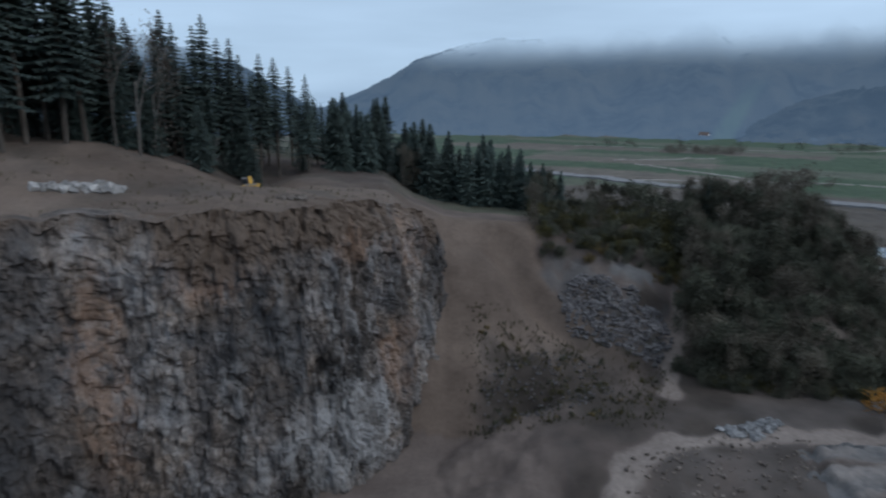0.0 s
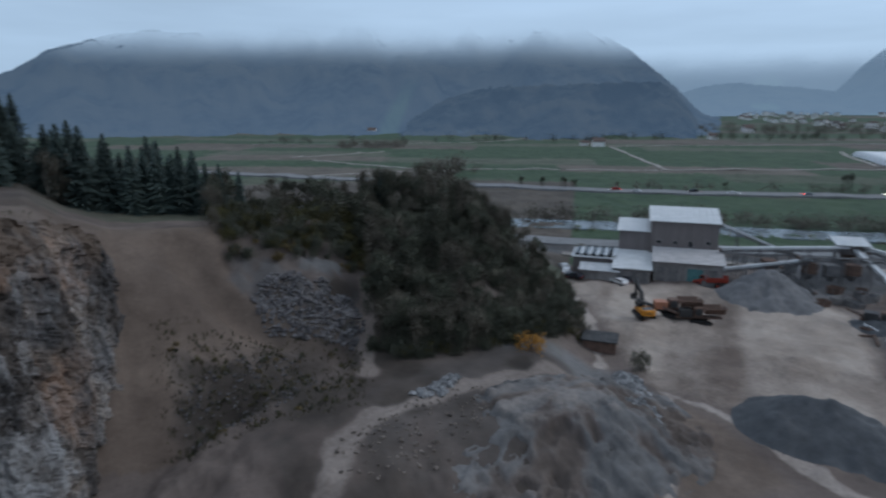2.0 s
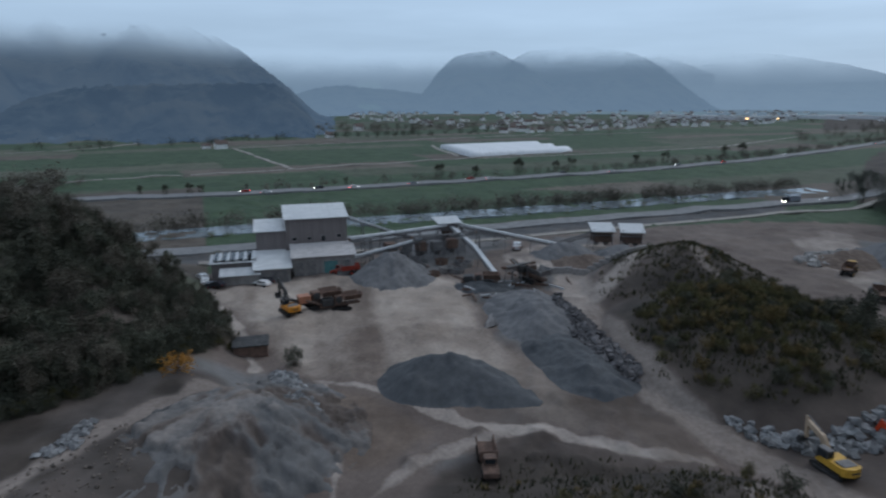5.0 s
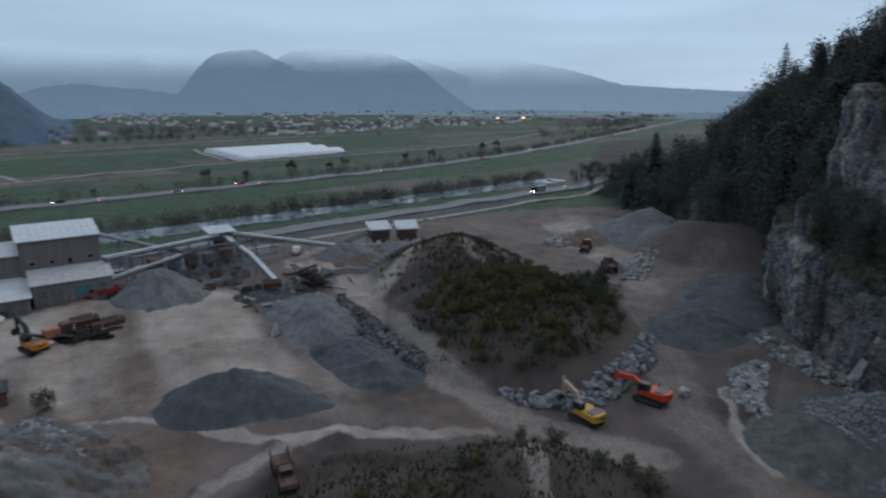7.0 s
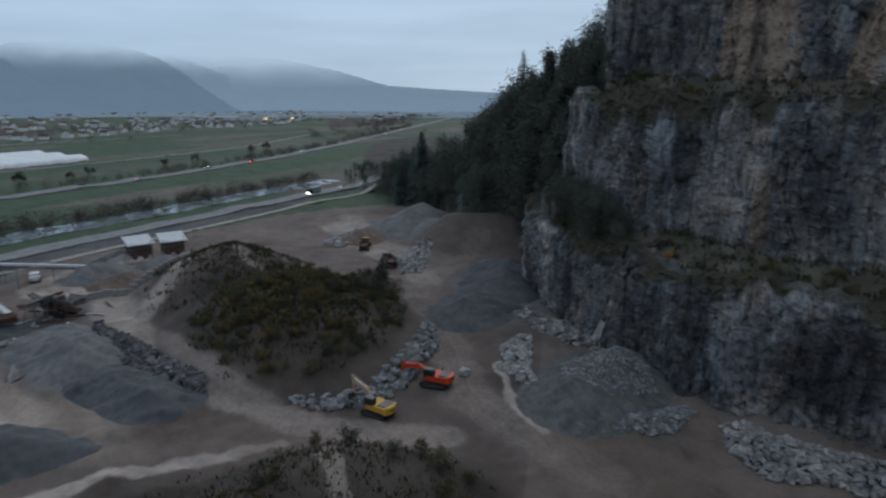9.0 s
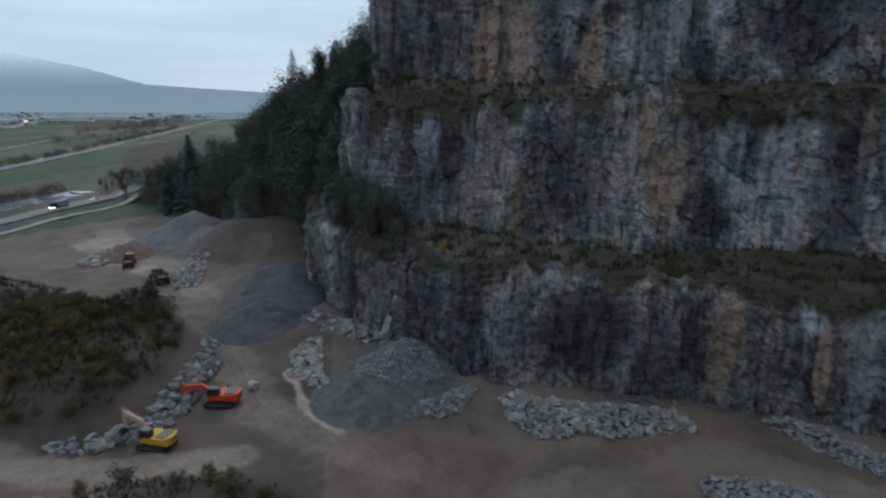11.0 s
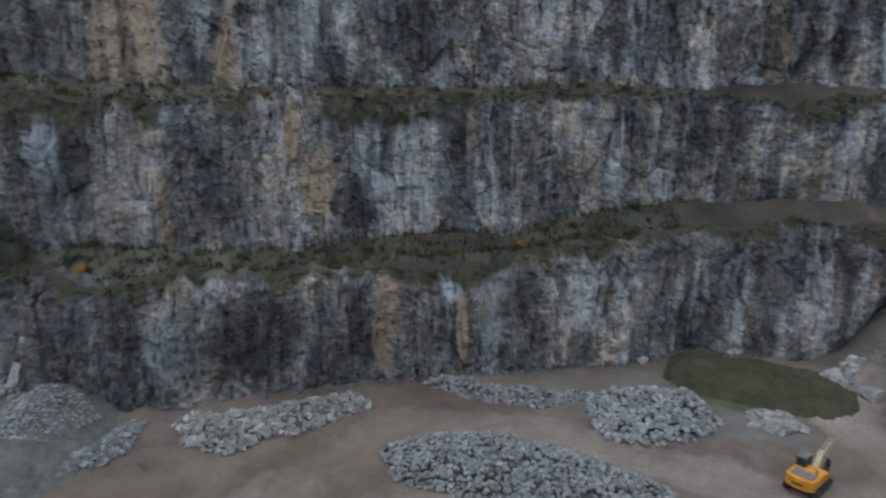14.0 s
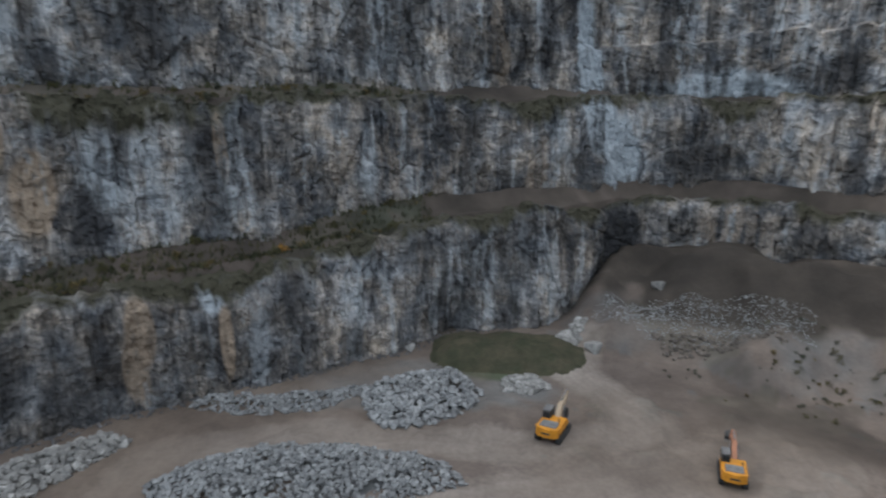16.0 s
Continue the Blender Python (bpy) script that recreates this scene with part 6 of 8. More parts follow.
for k, (az, r, long, lights) in enumerate(((80.5, 1500, 90, 0), (83.5, 1450, 120, 1), (86.2, 1480, 80, 1), (89.5, 1600, 110, 0), (91.5, 1750, 90, 1), (93.5, 1700, 120, 1), (95.8, 1800, 80, 0), (78, 1560, 60, 0), (97, 2100, 90, 0), (99, 2300, 140, 0))):
    x, y = polar(az, r)
    hall = thing("factory_hall", "long low white factory hall", "hall", "factory halls", m=pose(x, y, ground_at(x, y) - 1.5, 0, 0, -az + 4))
    part("wall", box(bmesh.new(), (long, 34, 8), (0, 0, 4)), HALL, hall)
    part("roof", box(bmesh.new(), (long + 1, 35, 0.8), (0, 0, 8.4)), SHEET_METAL, hall)
    if lights:
        part("lit_window", box(bmesh.new(), (7, 0.3, 2.5), (long * 0.2, -17.2, 4)), WARMLAMP, hall)

# ---- trees of the valley ----
hedge_rng = np.random.default_rng(3)


def tree_belt(name, line, count, spread, tall, material, label, first=0.0, last=1.0, gap=0.0):
    """A belt of scrub along a line, too many to count."""
    verts, faces, base = [], [], 0
    for _ in range(count):
        f = hedge_rng.uniform(first, last)
        x, y, turn = along_road(line, f)
        a, off = radians(turn + 90), gap + hedge_rng.normal() * spread
        x, y = x + off * math.cos(a), y + off * math.sin(a)
        h = tall * hedge_rng.uniform(0.45, 1.25)
        n = 150
        c = hedge_rng.normal(size=(n, 3)) * (h * 0.26, h * 0.26, h * 0.24) + (x, y, h * 0.55)
        c[:, 2] = np.abs(c[:, 2]) + (ground_at(x, y) if math.hypot(x, y) > 900 else 0)
        v, q = blades(hedge_rng, c, np.full(n, h * 0.12))
        verts.append(v)
        faces.append(q + base)
        base += len(v)
    ob = new(name, mesh_from(name, np.concatenate(verts), np.concatenate(faces), material))
    return tagged(ob, label, "trees", kind="stuff")


tree_belt("riverside_scrub", RIVER, 300, 2.4, 5.0, LEAF_BARE, "bare brown scrub along the river bank", 0.18, 0.98, gap=9.5)
tree_belt("riverside_scrub", RIVER, 60, 1.5, 2.0, LEAF_OLIVE, "low olive scrub between the road and the river", 0.1, 0.95, gap=-9)
tree_belt("highway_scrub", HIGHWAY, 230, 2.5, 5.0, LEAF_BARE, "brown scrub along the highway", 0.14, 0.55, gap=10)
tree_belt("valley_copse", [(90, 640), (300, 560), (520, 520), (760, 380)], 90, 14, 7.0, LEAF_DARK, "dark copses between the fields")
tree_belt("village_trees", [(700, 560), (900, 420), (1150, 260), (1500, 80)], 300, 70, 7.0, LEAF_BARE, "brown garden trees among the houses")
tree_belt("valley_copse", [(150, 560), (210, 540)], 60, 12, 6.0, LEAF_BARE, "hazy brown copse in the fields")
tree_belt("village_trees", [(620, 700), (780, 600), (960, 520)], 160, 60, 8.0, LEAF_BARE, "bare orchards on the slope above the village")
tree_belt("valley_wood", [(760, -30), (1000, -60), (1400, -140), (2000, -300)], 200, 30, 9.0, LEAF_BARE, "brown wood along the distant highway")
tree_belt("valley_copse", [(140, 330), (178, 345)], 26, 9, 8.0, LEAF_BARE, "brown bare copse in the meadow")
for x, y, s in ((165, 262, 0.8), (172, 253, 0.8), (180, 247, 0.85), (184, 244, 0.7), (290, 178, 1.35), (305, 163, 1.1), (331, 150, 1.5), (356, 136, 1.1), (370, 130, 1.3), (204, 237, 0.5), (420, 102, 1.2), (445, 90, 1.3), (246, 208, 0.6), (520, 60, 1.5), (540, 52, 1.6)):
    stand(rv.choice(dark_trees), x, y, s * 0.85, z=0)
parked = [car_pattern(PAINTS[k], "car", "parked car", lamps=False) for k in (0, 2)]
PATTERNS += [*cars, *parked, *houses]


# ---- the stone works ----
CONCRETE = surface("grey_concrete", (0.20, 0.19, 0.185), (0.28, 0.265, 0.255), 0.25, bump=0.25, depth=0.05, stretch=(1, 1, 0.3))
CLADDING = surface("brownish_grey_cladding", (0.175, 0.155, 0.15), (0.215, 0.19, 0.185), 0.3, bump=0.2, depth=0.04, stretch=(6, 6, 0.2))
STEEL = surface("dusty_steel", (0.12, 0.12, 0.125), (0.24, 0.23, 0.225), 0.8, rough=0.7, metal=0.3, bump=0.2, depth=0.03)
RUST = surface("rusty_steel", (0.09, 0.06, 0.048), (0.17, 0.11, 0.085), 0.9, rough=0.8, bump=0.3, depth=0.03)
BELT = surface("conveyor_belt", (0.05, 0.05, 0.052), (0.13, 0.125, 0.12), 0.7, rough=0.9)
ROOF_PALE = surface("pale_sheet_roof", (0.50, 0.52, 0.53), (0.64, 0.65, 0.66), 0.3, rough=0.55, bump=0.15, depth=0.03, stretch=(1, 5, 1))
DUSTY_ROOF = surface("dusty_pale_roof", (0.40, 0.385, 0.385), (0.52, 0.50, 0.495), 0.35, rough=0.8, bump=0.15, depth=0.03, stretch=(1, 4, 1))
TEAL = surface("faded_teal_gate", (0.06, 0.16, 0.17), (0.10, 0.22, 0.22), 0.6)
GRAVEL_DARK = surface("dark_grit", (0.060, 0.064, 0.070), (0.095, 0.099, 0.105), 0.25, fine=14, bump=0.5, depth=0.12)
GRAVEL_GREY = surface("grey_grit", (0.115, 0.115, 0.12), (0.165, 0.163, 0.166), 0.25, fine=14, bump=0.5, depth=0.12)
GRAVEL_CHIP = surface("greenish_grey_chippings", (0.080, 0.084, 0.082), (0.135, 0.136, 0.130), 0.6, fine=8, bump=0.8, depth=0.2)
GRAVEL_BROWN = surface("brown_sand", (0.10, 0.075, 0.062), (0.15, 0.115, 0.095), 0.25, fine=14, bump=0.5, depth=0.12)


def sheet_roof(bm, wide, deep, z, rise):
    """A pitched sheet: low side at -y."""
    pitch = math.degrees(math.atan2(rise, deep))
    length = math.hypot(deep, rise)
    box(bm, (wide, length, 0.18), (0, 0, z + rise / 2), (pitch, 0, 0))
    return bm


def roofed(ob, wide, deep, z, rise, material, ribs=8):
    """The sheet roof of a building, with each standing rib a piece of its own."""
    roof = part("roof", sheet_roof(bmesh.new(), wide, deep, z, rise), material, ob)
    pitch, length = math.degrees(math.atan2(rise, deep)), math.hypot(deep, rise)
    for k in range(ribs + 1):
        part("roof_rib", box(bmesh.new(), (0.1, length, 0.1), (-wide / 2 + 0.1 + k * (wide - 0.2) / ribs, 0, z + rise / 2 + 0.14), (pitch, 0, 0)), material, roof)
    return roof


def works_building(name, at, turn, wide, deep, low, high, wall, roof, label, windows=(), doors=(), shutters=(), overhang=0.5):
    """A plain works building with a lean-to roof; openings: (x, z, width, height) on the front."""
    ob = thing(name, label, "building", m=pose(*at, 0, 0, turn))
    bm = outline(bmesh.new(), [(-deep / 2, 0), (deep / 2, 0), (deep / 2, high), (-deep / 2, low)], wide)
    bmesh.ops.transform(bm, matrix=pose(0, 0, 0, 0, 0, 90), verts=bm.verts)
    part("wall", bm, wall, ob)
    roofed(ob, wide + 2 * overhang, deep + 2 * overhang, low + 0.12, (high - low) * (deep + 2 * overhang) / deep, roof, max(6, int(wide / 1.4)))
    for kind, holes, mat in (("window", windows, GLASS), ("door", doors, STEEL), ("roller_door", shutters, TEAL)):
        for x, z, w, h in holes:
            pane = part(kind, box(bmesh.new(), (w, 0.12, h), (x, -deep / 2 - 0.04, z), bevel=0.02), mat, ob)
            fr = bmesh.new()
            for dx, dz, fw, fh in ((0, h / 2, w + 0.3, 0.15), (0, -h / 2, w + 0.3, 0.15), (w / 2 + 0.07, 0, 0.15, h), (-w / 2 - 0.07, 0, 0.15, h)):
                box(fr, (fw, 0.2, fh), (x + dx, -deep / 2 - 0.05, z + dz))
            part("frame", fr, CONCRETE, pane)
    return ob


FACE = -42.5     # the fronts look towards the yard
fx, fy = math.cos(radians(FACE)), math.sin(radians(FACE))


def by_front(u, v):
    """A plan point: u along the front of the works, v behind it."""
    return 104.5 + u * fx - v * fy, 107.0 + u * fy + v * fx


x, y = by_front(7.4, 9.5)
works_building("processing_tower", (x, y, 0), FACE, 15.4, 10, 13.6, 15.4, CLADDING, ROOF_PALE, "tall windowless grey processing building with a pale sheet roof",
               windows=((-5.6, 8.6, 1.0, 0.8), (-1.9, 8.6, 0.8, 0.8), (1.6, 8.4, 0.9, 1.5), (5.6, 8.9, 0.9, 0.9)))
x, y = by_front(8.4, 0.6)
works_building("processing_annex", (x, y, 0), FACE, 15.0, 7.2, 5.4, 7.0, CONCRETE, DUSTY_ROOF, "low grey annex with a dusty roof and teal roller door",
               doors=((5.2, 2.2, 2.4, 4.2), (-6.0, 2.2, 1.8, 4.2), (-3.2, 2.4, 2.0, 4.4)), shutters=((1.6, 2.2, 3.4, 4.2),))
x, y = by_front(-4.0, 0.2)
works_building("white_roofed_hall", (x, y, 0), FACE, 8.2, 10.4, 3.6, 5.6, CONCRETE, ROOF_PALE, "low hall with a broad pale roof and a grey gate", shutters=(), doors=((1.6, 1.7, 4.2, 3.2), (-2.6, 1.8, 1.2, 3.0)))
x, y = by_front(-3.8, 9.0)
works_building("side_tower", (x, y, 0), FACE, 7.6, 7.0, 10.6, 12.2, CLADDING, ROOF_PALE, "smaller grey tower with a pale roof")
x, y = by_front(-13.2, 3.0)
shop = works_building("workshop", (x, y, 0), FACE, 9.8, 7, 4.6, 5.0, CLADDING, SHEET_METAL, "grey workshop with five slanted skylights on the roof")
for k in range(5):
    part("skylight", box(bmesh.new(), (0.9, 6.0, 0.5), (-3.9 + 1.95 * k, 0, 5.4), (4, 22, 0)), GLASS, shop, "dark slanted skylight")
    part("skylight_hood", box(bmesh.new(), (0.9, 6.2, 0.12), (-3.0 + 1.95 * k, 0, 5.55), (4, -22, 0)), ROOF_PALE, shop)
x, y = by_front(-11.5, -3.6)
works_building("open_shed", (x, y, 0), FACE, 8.4, 4.0, 2.7, 3.3, CONCRETE, SHEET_METAL, "low shed with a pale flat roof in front of the workshop")


def conveyor(a, b, label, width=1.3, truss=1.0, legs=(0.35, 0.75), cover=None):
    """A belt conveyor on a lattice frame."""
    a, b = Vector(a), Vector(b)
    way = b - a
    side = Vector((-way.y, way.x, 0)).normalized() * width / 2
    up = Vector((0, 0, truss))
    ob = thing("conveyor", label, "conveyor", "conveyors of the works")
    part("belt", beam(bmesh.new(), a + up * 0.95, b + up * 0.95, width * 0.8, 0.14), BELT, ob)
    n = max(4, int(way.length / 2.2))
    for s in (-1, 1):
        bm = bmesh.new()
        beam(bm, a + side * s, b + side * s, 0.12, 0.16)
        beam(bm, a + side * s + up, b + side * s + up, 0.14, 0.2)
        for k in range(n):
            p, q = a + way * (k / n), a + way * ((k + 1) / n)
            beam(bm, p + side * s, (q if k % 2 else p) + side * s + up, 0.08, 0.08)
            beam(bm, p + side * s + up * (k % 2), q + side * s + up * (1 - k % 2), 0.08, 0.08)
        part("lattice_side", bm, STEEL, ob)
    if cover:
        bm = bmesh.new()
        beam(bm, a + up * 1.75, b + up * 1.75, width * 1.15, 0.1)
        beam(bm, a + up * 1.35 + side * 1.12, b + up * 1.35 + side * 1.12, 0.08, truss * 0.75)
        beam(bm, a + up * 1.35 - side * 1.12, b + up * 1.35 - side * 1.12, 0.08, truss * 0.75)
        part("cover", bm, cover, ob)
    for f in (0.0, 1.0):
        p = a + way * f
        part("drum", tube(bmesh.new(), p + up * 0.85 + side, p + up * 0.85 - side, 0.32), RUST, ob)
    for f in legs:
        p = a + way * f
        g = ground_at(p.x, p.y)
        for s in (-1, 1):
            foot = Vector((p.x, p.y, g - 0.1)) + side * s * 2.2
            part("leg", beam(bmesh.new(), foot, p + side * s, 0.18, 0.18), STEEL, ob)
    return ob


conveyor((119.8, 101.6, 12.9), (134.0, 96.8, 6.6), "pale covered conveyor coming down from the tower", 0.9, 0.6, cover=ROOF_PALE)
conveyor((118.2, 98.9, 7.4), (146, 86.5, 7.4), "long level conveyor from the tower to the transfer house", 0.9, 0.6, legs=(0.2, 0.45, 0.7, 0.9), cover=ROOF_PALE)
conveyor((116.0, 96.8, 3.0), (133.5, 86.8, 5.8), "low inclined conveyor above the bunkers", 0.9, 0.6, legs=(0.3, 0.6, 0.95), cover=SHEET_METAL)
conveyor((133.5, 97.0, 6.8), (133.8, 87.2, 5.9), "short cross conveyor between two belts", 0.9, 0.6, legs=(0.5,))
conveyor((147.5, 86.0, 7.0), (140.8, 74.6, 3.9), "covered conveyor from the transfer house towards the crusher", 1.0, 0.6, legs=(0.5,), cover=SHEET_METAL)
conveyor((140.8, 74.6, 3.9), (128.6, 61.2, 0.2), "steep pale conveyor running down to the crusher", 1.0, 0.6, legs=(0.3,), cover=SHEET_METAL)
conveyor((148.7, 85.4, 7.7), (161.3, 59.0, 2.3), "long thin conveyor sloping down to a gravel heap", 0.8, 0.6, legs=(0.25, 0.5, 0.75), cover=ROOF_PALE)
conveyor((136, 58, 2.0), (121, 56, 5.0), "loading conveyor of the crusher")
conveyor((128, 52, 5.2), (133, 60, 1.5), "short rusty conveyor over the scrap heap", 1.2)
conveyor((166, 61, 1.2), (176, 51, 4.5), "conveyor feeding the sand shed", 1.0)

transfer = thing("transfer_house", "pale-roofed transfer house on steel legs", "conveyor house", m=pose(148, 87.5, 0, 0, 0, -40))
part("cabin", box(bmesh.new(), (5.0, 3.8, 2.4), (0, 0, 7.6), bevel=0.04), CLADDING, transfer)
roofed(transfer, 7.4, 6.0, 8.8, 1.0, ROOF_PALE)
for sx in (-1, 1):
    for sy in (-1, 1):
        part("leg", beam(bmesh.new(), (sx * 2.2, sy * 1.7, -0.1), (sx * 2.2, sy * 1.7, 6.6), 0.3, 0.3), STEEL, transfer)
    part("brace", beam(bmesh.new(), (sx * 2.2, -1.7, 1.0), (sx * 2.2, 1.7, 6.0), 0.16, 0.16), STEEL, transfer)
part("hopper", tube(bmesh.new(), (0, 0, 3.2), (0, 0, 6.5), 0.6, 2.1, 4), RUST, transfer)


def screen_house(x, y, turn, label):
    """Sieve tower: bunkers on legs under a pale slanting roof."""
    ob = thing("screening_shed", label, "shed", "screening sheds", m=pose(x, y, 0, 0, 0, turn))
    part("bunker", box(bmesh.new(), (5.2, 4.4, 2.6), (0, 0, 3.6), bevel=0.05), RUST, ob)
    for k in (-1, 1):
        part("chute", tube(bmesh.new(), (k * 1.3, 0, 0.9), (k * 1.3, 0, 2.4), 0.4, 1.2, 4), STEEL, ob)
    for sx in (-1, 1):
        for sy in (-1, 1):
            part("post", beam(bmesh.new(), (sx * 2.7, sy * 2.2, -0.1), (sx * 2.7, sy * 2.2, 6.2), 0.24, 0.24), STEEL, ob)
    roofed(ob, 7.0, 6.4, 5.6, 1.5, ROOF_PALE)
    part("catwalk", box(bmesh.new(), (6.4, 0.8, 0.1), (0, -2.8, 4.4)), STEEL, ob)
    bm = bmesh.new()
    for z in (4.9, 5.35):
        beam(bm, (-3.2, -3.15, z), (3.2, -3.15, z), 0.05, 0.05)
    for k in range(6):
        beam(bm, (-3.2 + 1.28 * k, -3.15, 4.4), (-3.2 + 1.28 * k, -3.15, 5.35), 0.05, 0.05)
    part("railing", bm, STEEL, ob)
    return ob


screen_house(175.5, 50.5, -60, "sand sieve tower on posts under a pale roof")
screen_house(178.5, 42.5, -66, "larger sand sieve tower on posts under a pale roof")


def gravel_heap(name, ax, ay, bx, by, width, high, material, label, seed=0, flat=0.0, tail=None, rough=0.1, bent=0.5):
    """A poured heap along a short ridge line, resting on the ground; tail: where its crest runs out."""
    cx, cy = (ax + bx) / 2, (ay + by) / 2
    half = math.hypot(bx - ax, by - ay) / 2 + width + 1 + (5 if tail else 0)
    g = np.linspace(-half, half, 70)
    X, Y = np.meshgrid(cx + g, cy + g)
    warp = bent * fbm(X * 0.25, Y * 0.25, seed, 3)
    add = ridge(X + warp, Y + warp, ax, ay, bx, by, width, high, flat)
    if tail:
        for k in range(1, 13):
            f = k / 13
            add = np.maximum(add, high * (1 - f) * np.clip(1 - np.hypot(X + warp - bx - f * (tail[0] - bx), Y + warp - by - f * (tail[1] - by)) / (width * (1 - f) + 0.3), 0, 1))
    add = add + rough * fbm(X * 0.9, Y * 0.9, seed + 3, 3) * smooth(0, 0.8, add)
    add = np.where(add > high * 0.97, high * 0.97, add)
    Z = height(X, Y) + add - 0.12
    inside_heap = add > 0.0
    verts = np.stack([X, Y, Z], -1).reshape(-1, 3)
    faces = grid_faces(70, 70)
    keep = inside_heap.reshape(-1)[faces].any(1)
    faces = faces[keep]
    used = np.unique(faces)
    index = np.full(len(verts), -1)
    index[used] = np.arange(len(used))
    ob = new(name, mesh_from(name, verts[used] - (cx, cy, 0), index[faces], material, soft_shade=True))
    ob.location = (cx, cy, 0)
    return tagged(ob, label, "gravel heap")


gravel_heap("gravel_mound", 73.3, 45.3, 75.0, 42.3, 8.4, 5.0, GRAVEL_DARK, "long dark blue-grey heap of fine gravel in the yard", 1, 0.1, tail=(75.6, 26.5), rough=0.05, bent=0.12)
gravel_heap("gravel_mound", 116.5, 84.5, 117, 84, 10.5, 7.0, GRAVEL_GREY, "pointed grey cone of gravel before the works", 2)
gravel_heap("gravel_mound", 160, 59, 164, 55, 7, 3.6, GRAVEL_GREY, "grey gravel heap under the long conveyor", 3)
gravel_heap("gravel_mound", 153, 50, 156, 47, 7, 2.8, GRAVEL_BROWN, "low brown heap of sand", 4)
gravel_heap("gravel_mound", 171, 43, 168, 40, 8, 3.2, GRAVEL_GREY, "grey sand heap under the sieve towers", 5)
gravel_heap("gravel_mound", 150, 92, 153, 89, 9, 4.0, GRAVEL_GREY, "grey heap beneath the transfer house", 6)
gravel_heap("gravel_mound", 120, 62, 122, 60, 6.0, 2.2, GRAVEL_DARK, "low grey heap beside the crusher", 7)
gravel_heap("gravel_mound", 113, 47.5, 104, 39, 8.0, 3.8, GRAVEL_GREY, "broad grey slope of crushed stone beside the haul road", 8, 1.0, rough=0.25)
gravel_heap("gravel_mound", 96, 33, 87, 23.5, 6.2, 2.4, GRAVEL_DARK, "grey bank of chippings beside the haul road", 9, 0.8, rough=0.25)
gravel_heap("gravel_mound", 116, -28.5, 121, -33, 9.5, 3.6, GRAVEL_DARK, "dark grey heap of grit at the bend of the haul road", 10)
gravel_heap("gravel_mound", 130, -40, 148, -47, 10, 3.8, GRAVEL_DARK, "grey heap of fine stone along the quarry wall", 11)
gravel_heap("gravel_mound", 84, -47, 76, -38, 9.5, 4.0, GRAVEL_CHIP, "grey heap of chippings at the foot of the wall", 12, 0.8, rough=0.4)
gravel_heap("gravel_mound", 205, -30, 212, -34, 17, 9, GRAVEL_GREY, "large grey heap at the far end of the quarry", 13)
gravel_heap("gravel_mound", 192, -10, 198, -14, 9, 3, GRAVEL_BROWN, "brownish heap of rubble earth", 14)
gravel_heap("overgrown_mound", 1, -106, -10, -106, 7, 2.8, surface("grassy_earth", (0.032, 0.036, 0.020), (0.065, 0.056, 0.036), 0.3, bump=0.6, depth=0.2), "low heap overgrown with dull grass at the foot of the wall", 17, 2)


# ---- the grey spoil slope below the dirt road ----
g_u, g_v = np.linspace(-30, 25, 185), np.linspace(-23, 23, 160)
SX, SY = np.meshgrid(43.5 + g_u, 58.5 + g_v)
su, sv = (SX - 43.5) / np.where(SX < 43.5, 26.0, 19.5), (SY - 58.5) / np.where(SY > 58.5, 13.5, 18.0)
s_r, s_t = np.sqrt(su * su + sv * sv + 0.003), np.arctan2(sv, su)
furrow = fbm(np.cos(s_t) * 1.9 + 9 + s_r, np.sin(s_t) * 1.9 + s_r * 1.3, 2, 4)
lumps = fbm(SX * 0.5, SY * 0.5, 4, 4)
crag, _ = cell_noise(SX * 0.55 + lumps, SY * 0.55 + lumps)
s_z = 8.2 * np.clip(1.0 - s_r * (1 + 0.10 * furrow), -0.1, 1) + 1.0 * furrow * smooth(0.1, 0.5, s_r) * smooth(1.05, 0.7, s_r) + 0.55 * lumps + 0.38 * crag * smooth(0.15, 0.35, s_r)
s_z = np.minimum(s_z, 5.7 + 0.3 * lumps)
s_base = height(SX, SY)
SZ = np.where(s_r < 1.06, np.maximum(s_z, s_base - 0.4), s_base - 0.4)
s_zone = np.stack([0.45 + 0.55 * smooth(-0.5, 0.3, furrow + 0.5 * lumps), 0 * furrow, 0.6 * smooth(0.0, -0.6, furrow + 0.4 * lumps), 0.3 * smooth(5.0, 5.7, SZ) + 0.15 * smooth(0.25, 0.6, lumps),
                   0.3 * smooth(-0.1, -0.55, furrow - 0.3 * lumps), 0 * furrow, 0.35 * smooth(-0.35, -0.8, furrow + 0.5 * lumps), 0.3 * smooth(0.1, 0.6, furrow)], -1)
spoil_ob = new("spoil_slope", mesh_from("spoil_slope", np.stack([SX, SY, SZ], -1).reshape(-1, 3), grid_faces(160, 185), GROUND, np.clip(s_zone, 0, 1).reshape(-1, 8), True))
tagged(spoil_ob, "gullied slope of grey spoil below the dirt road", "spoil slope", kind="structure")


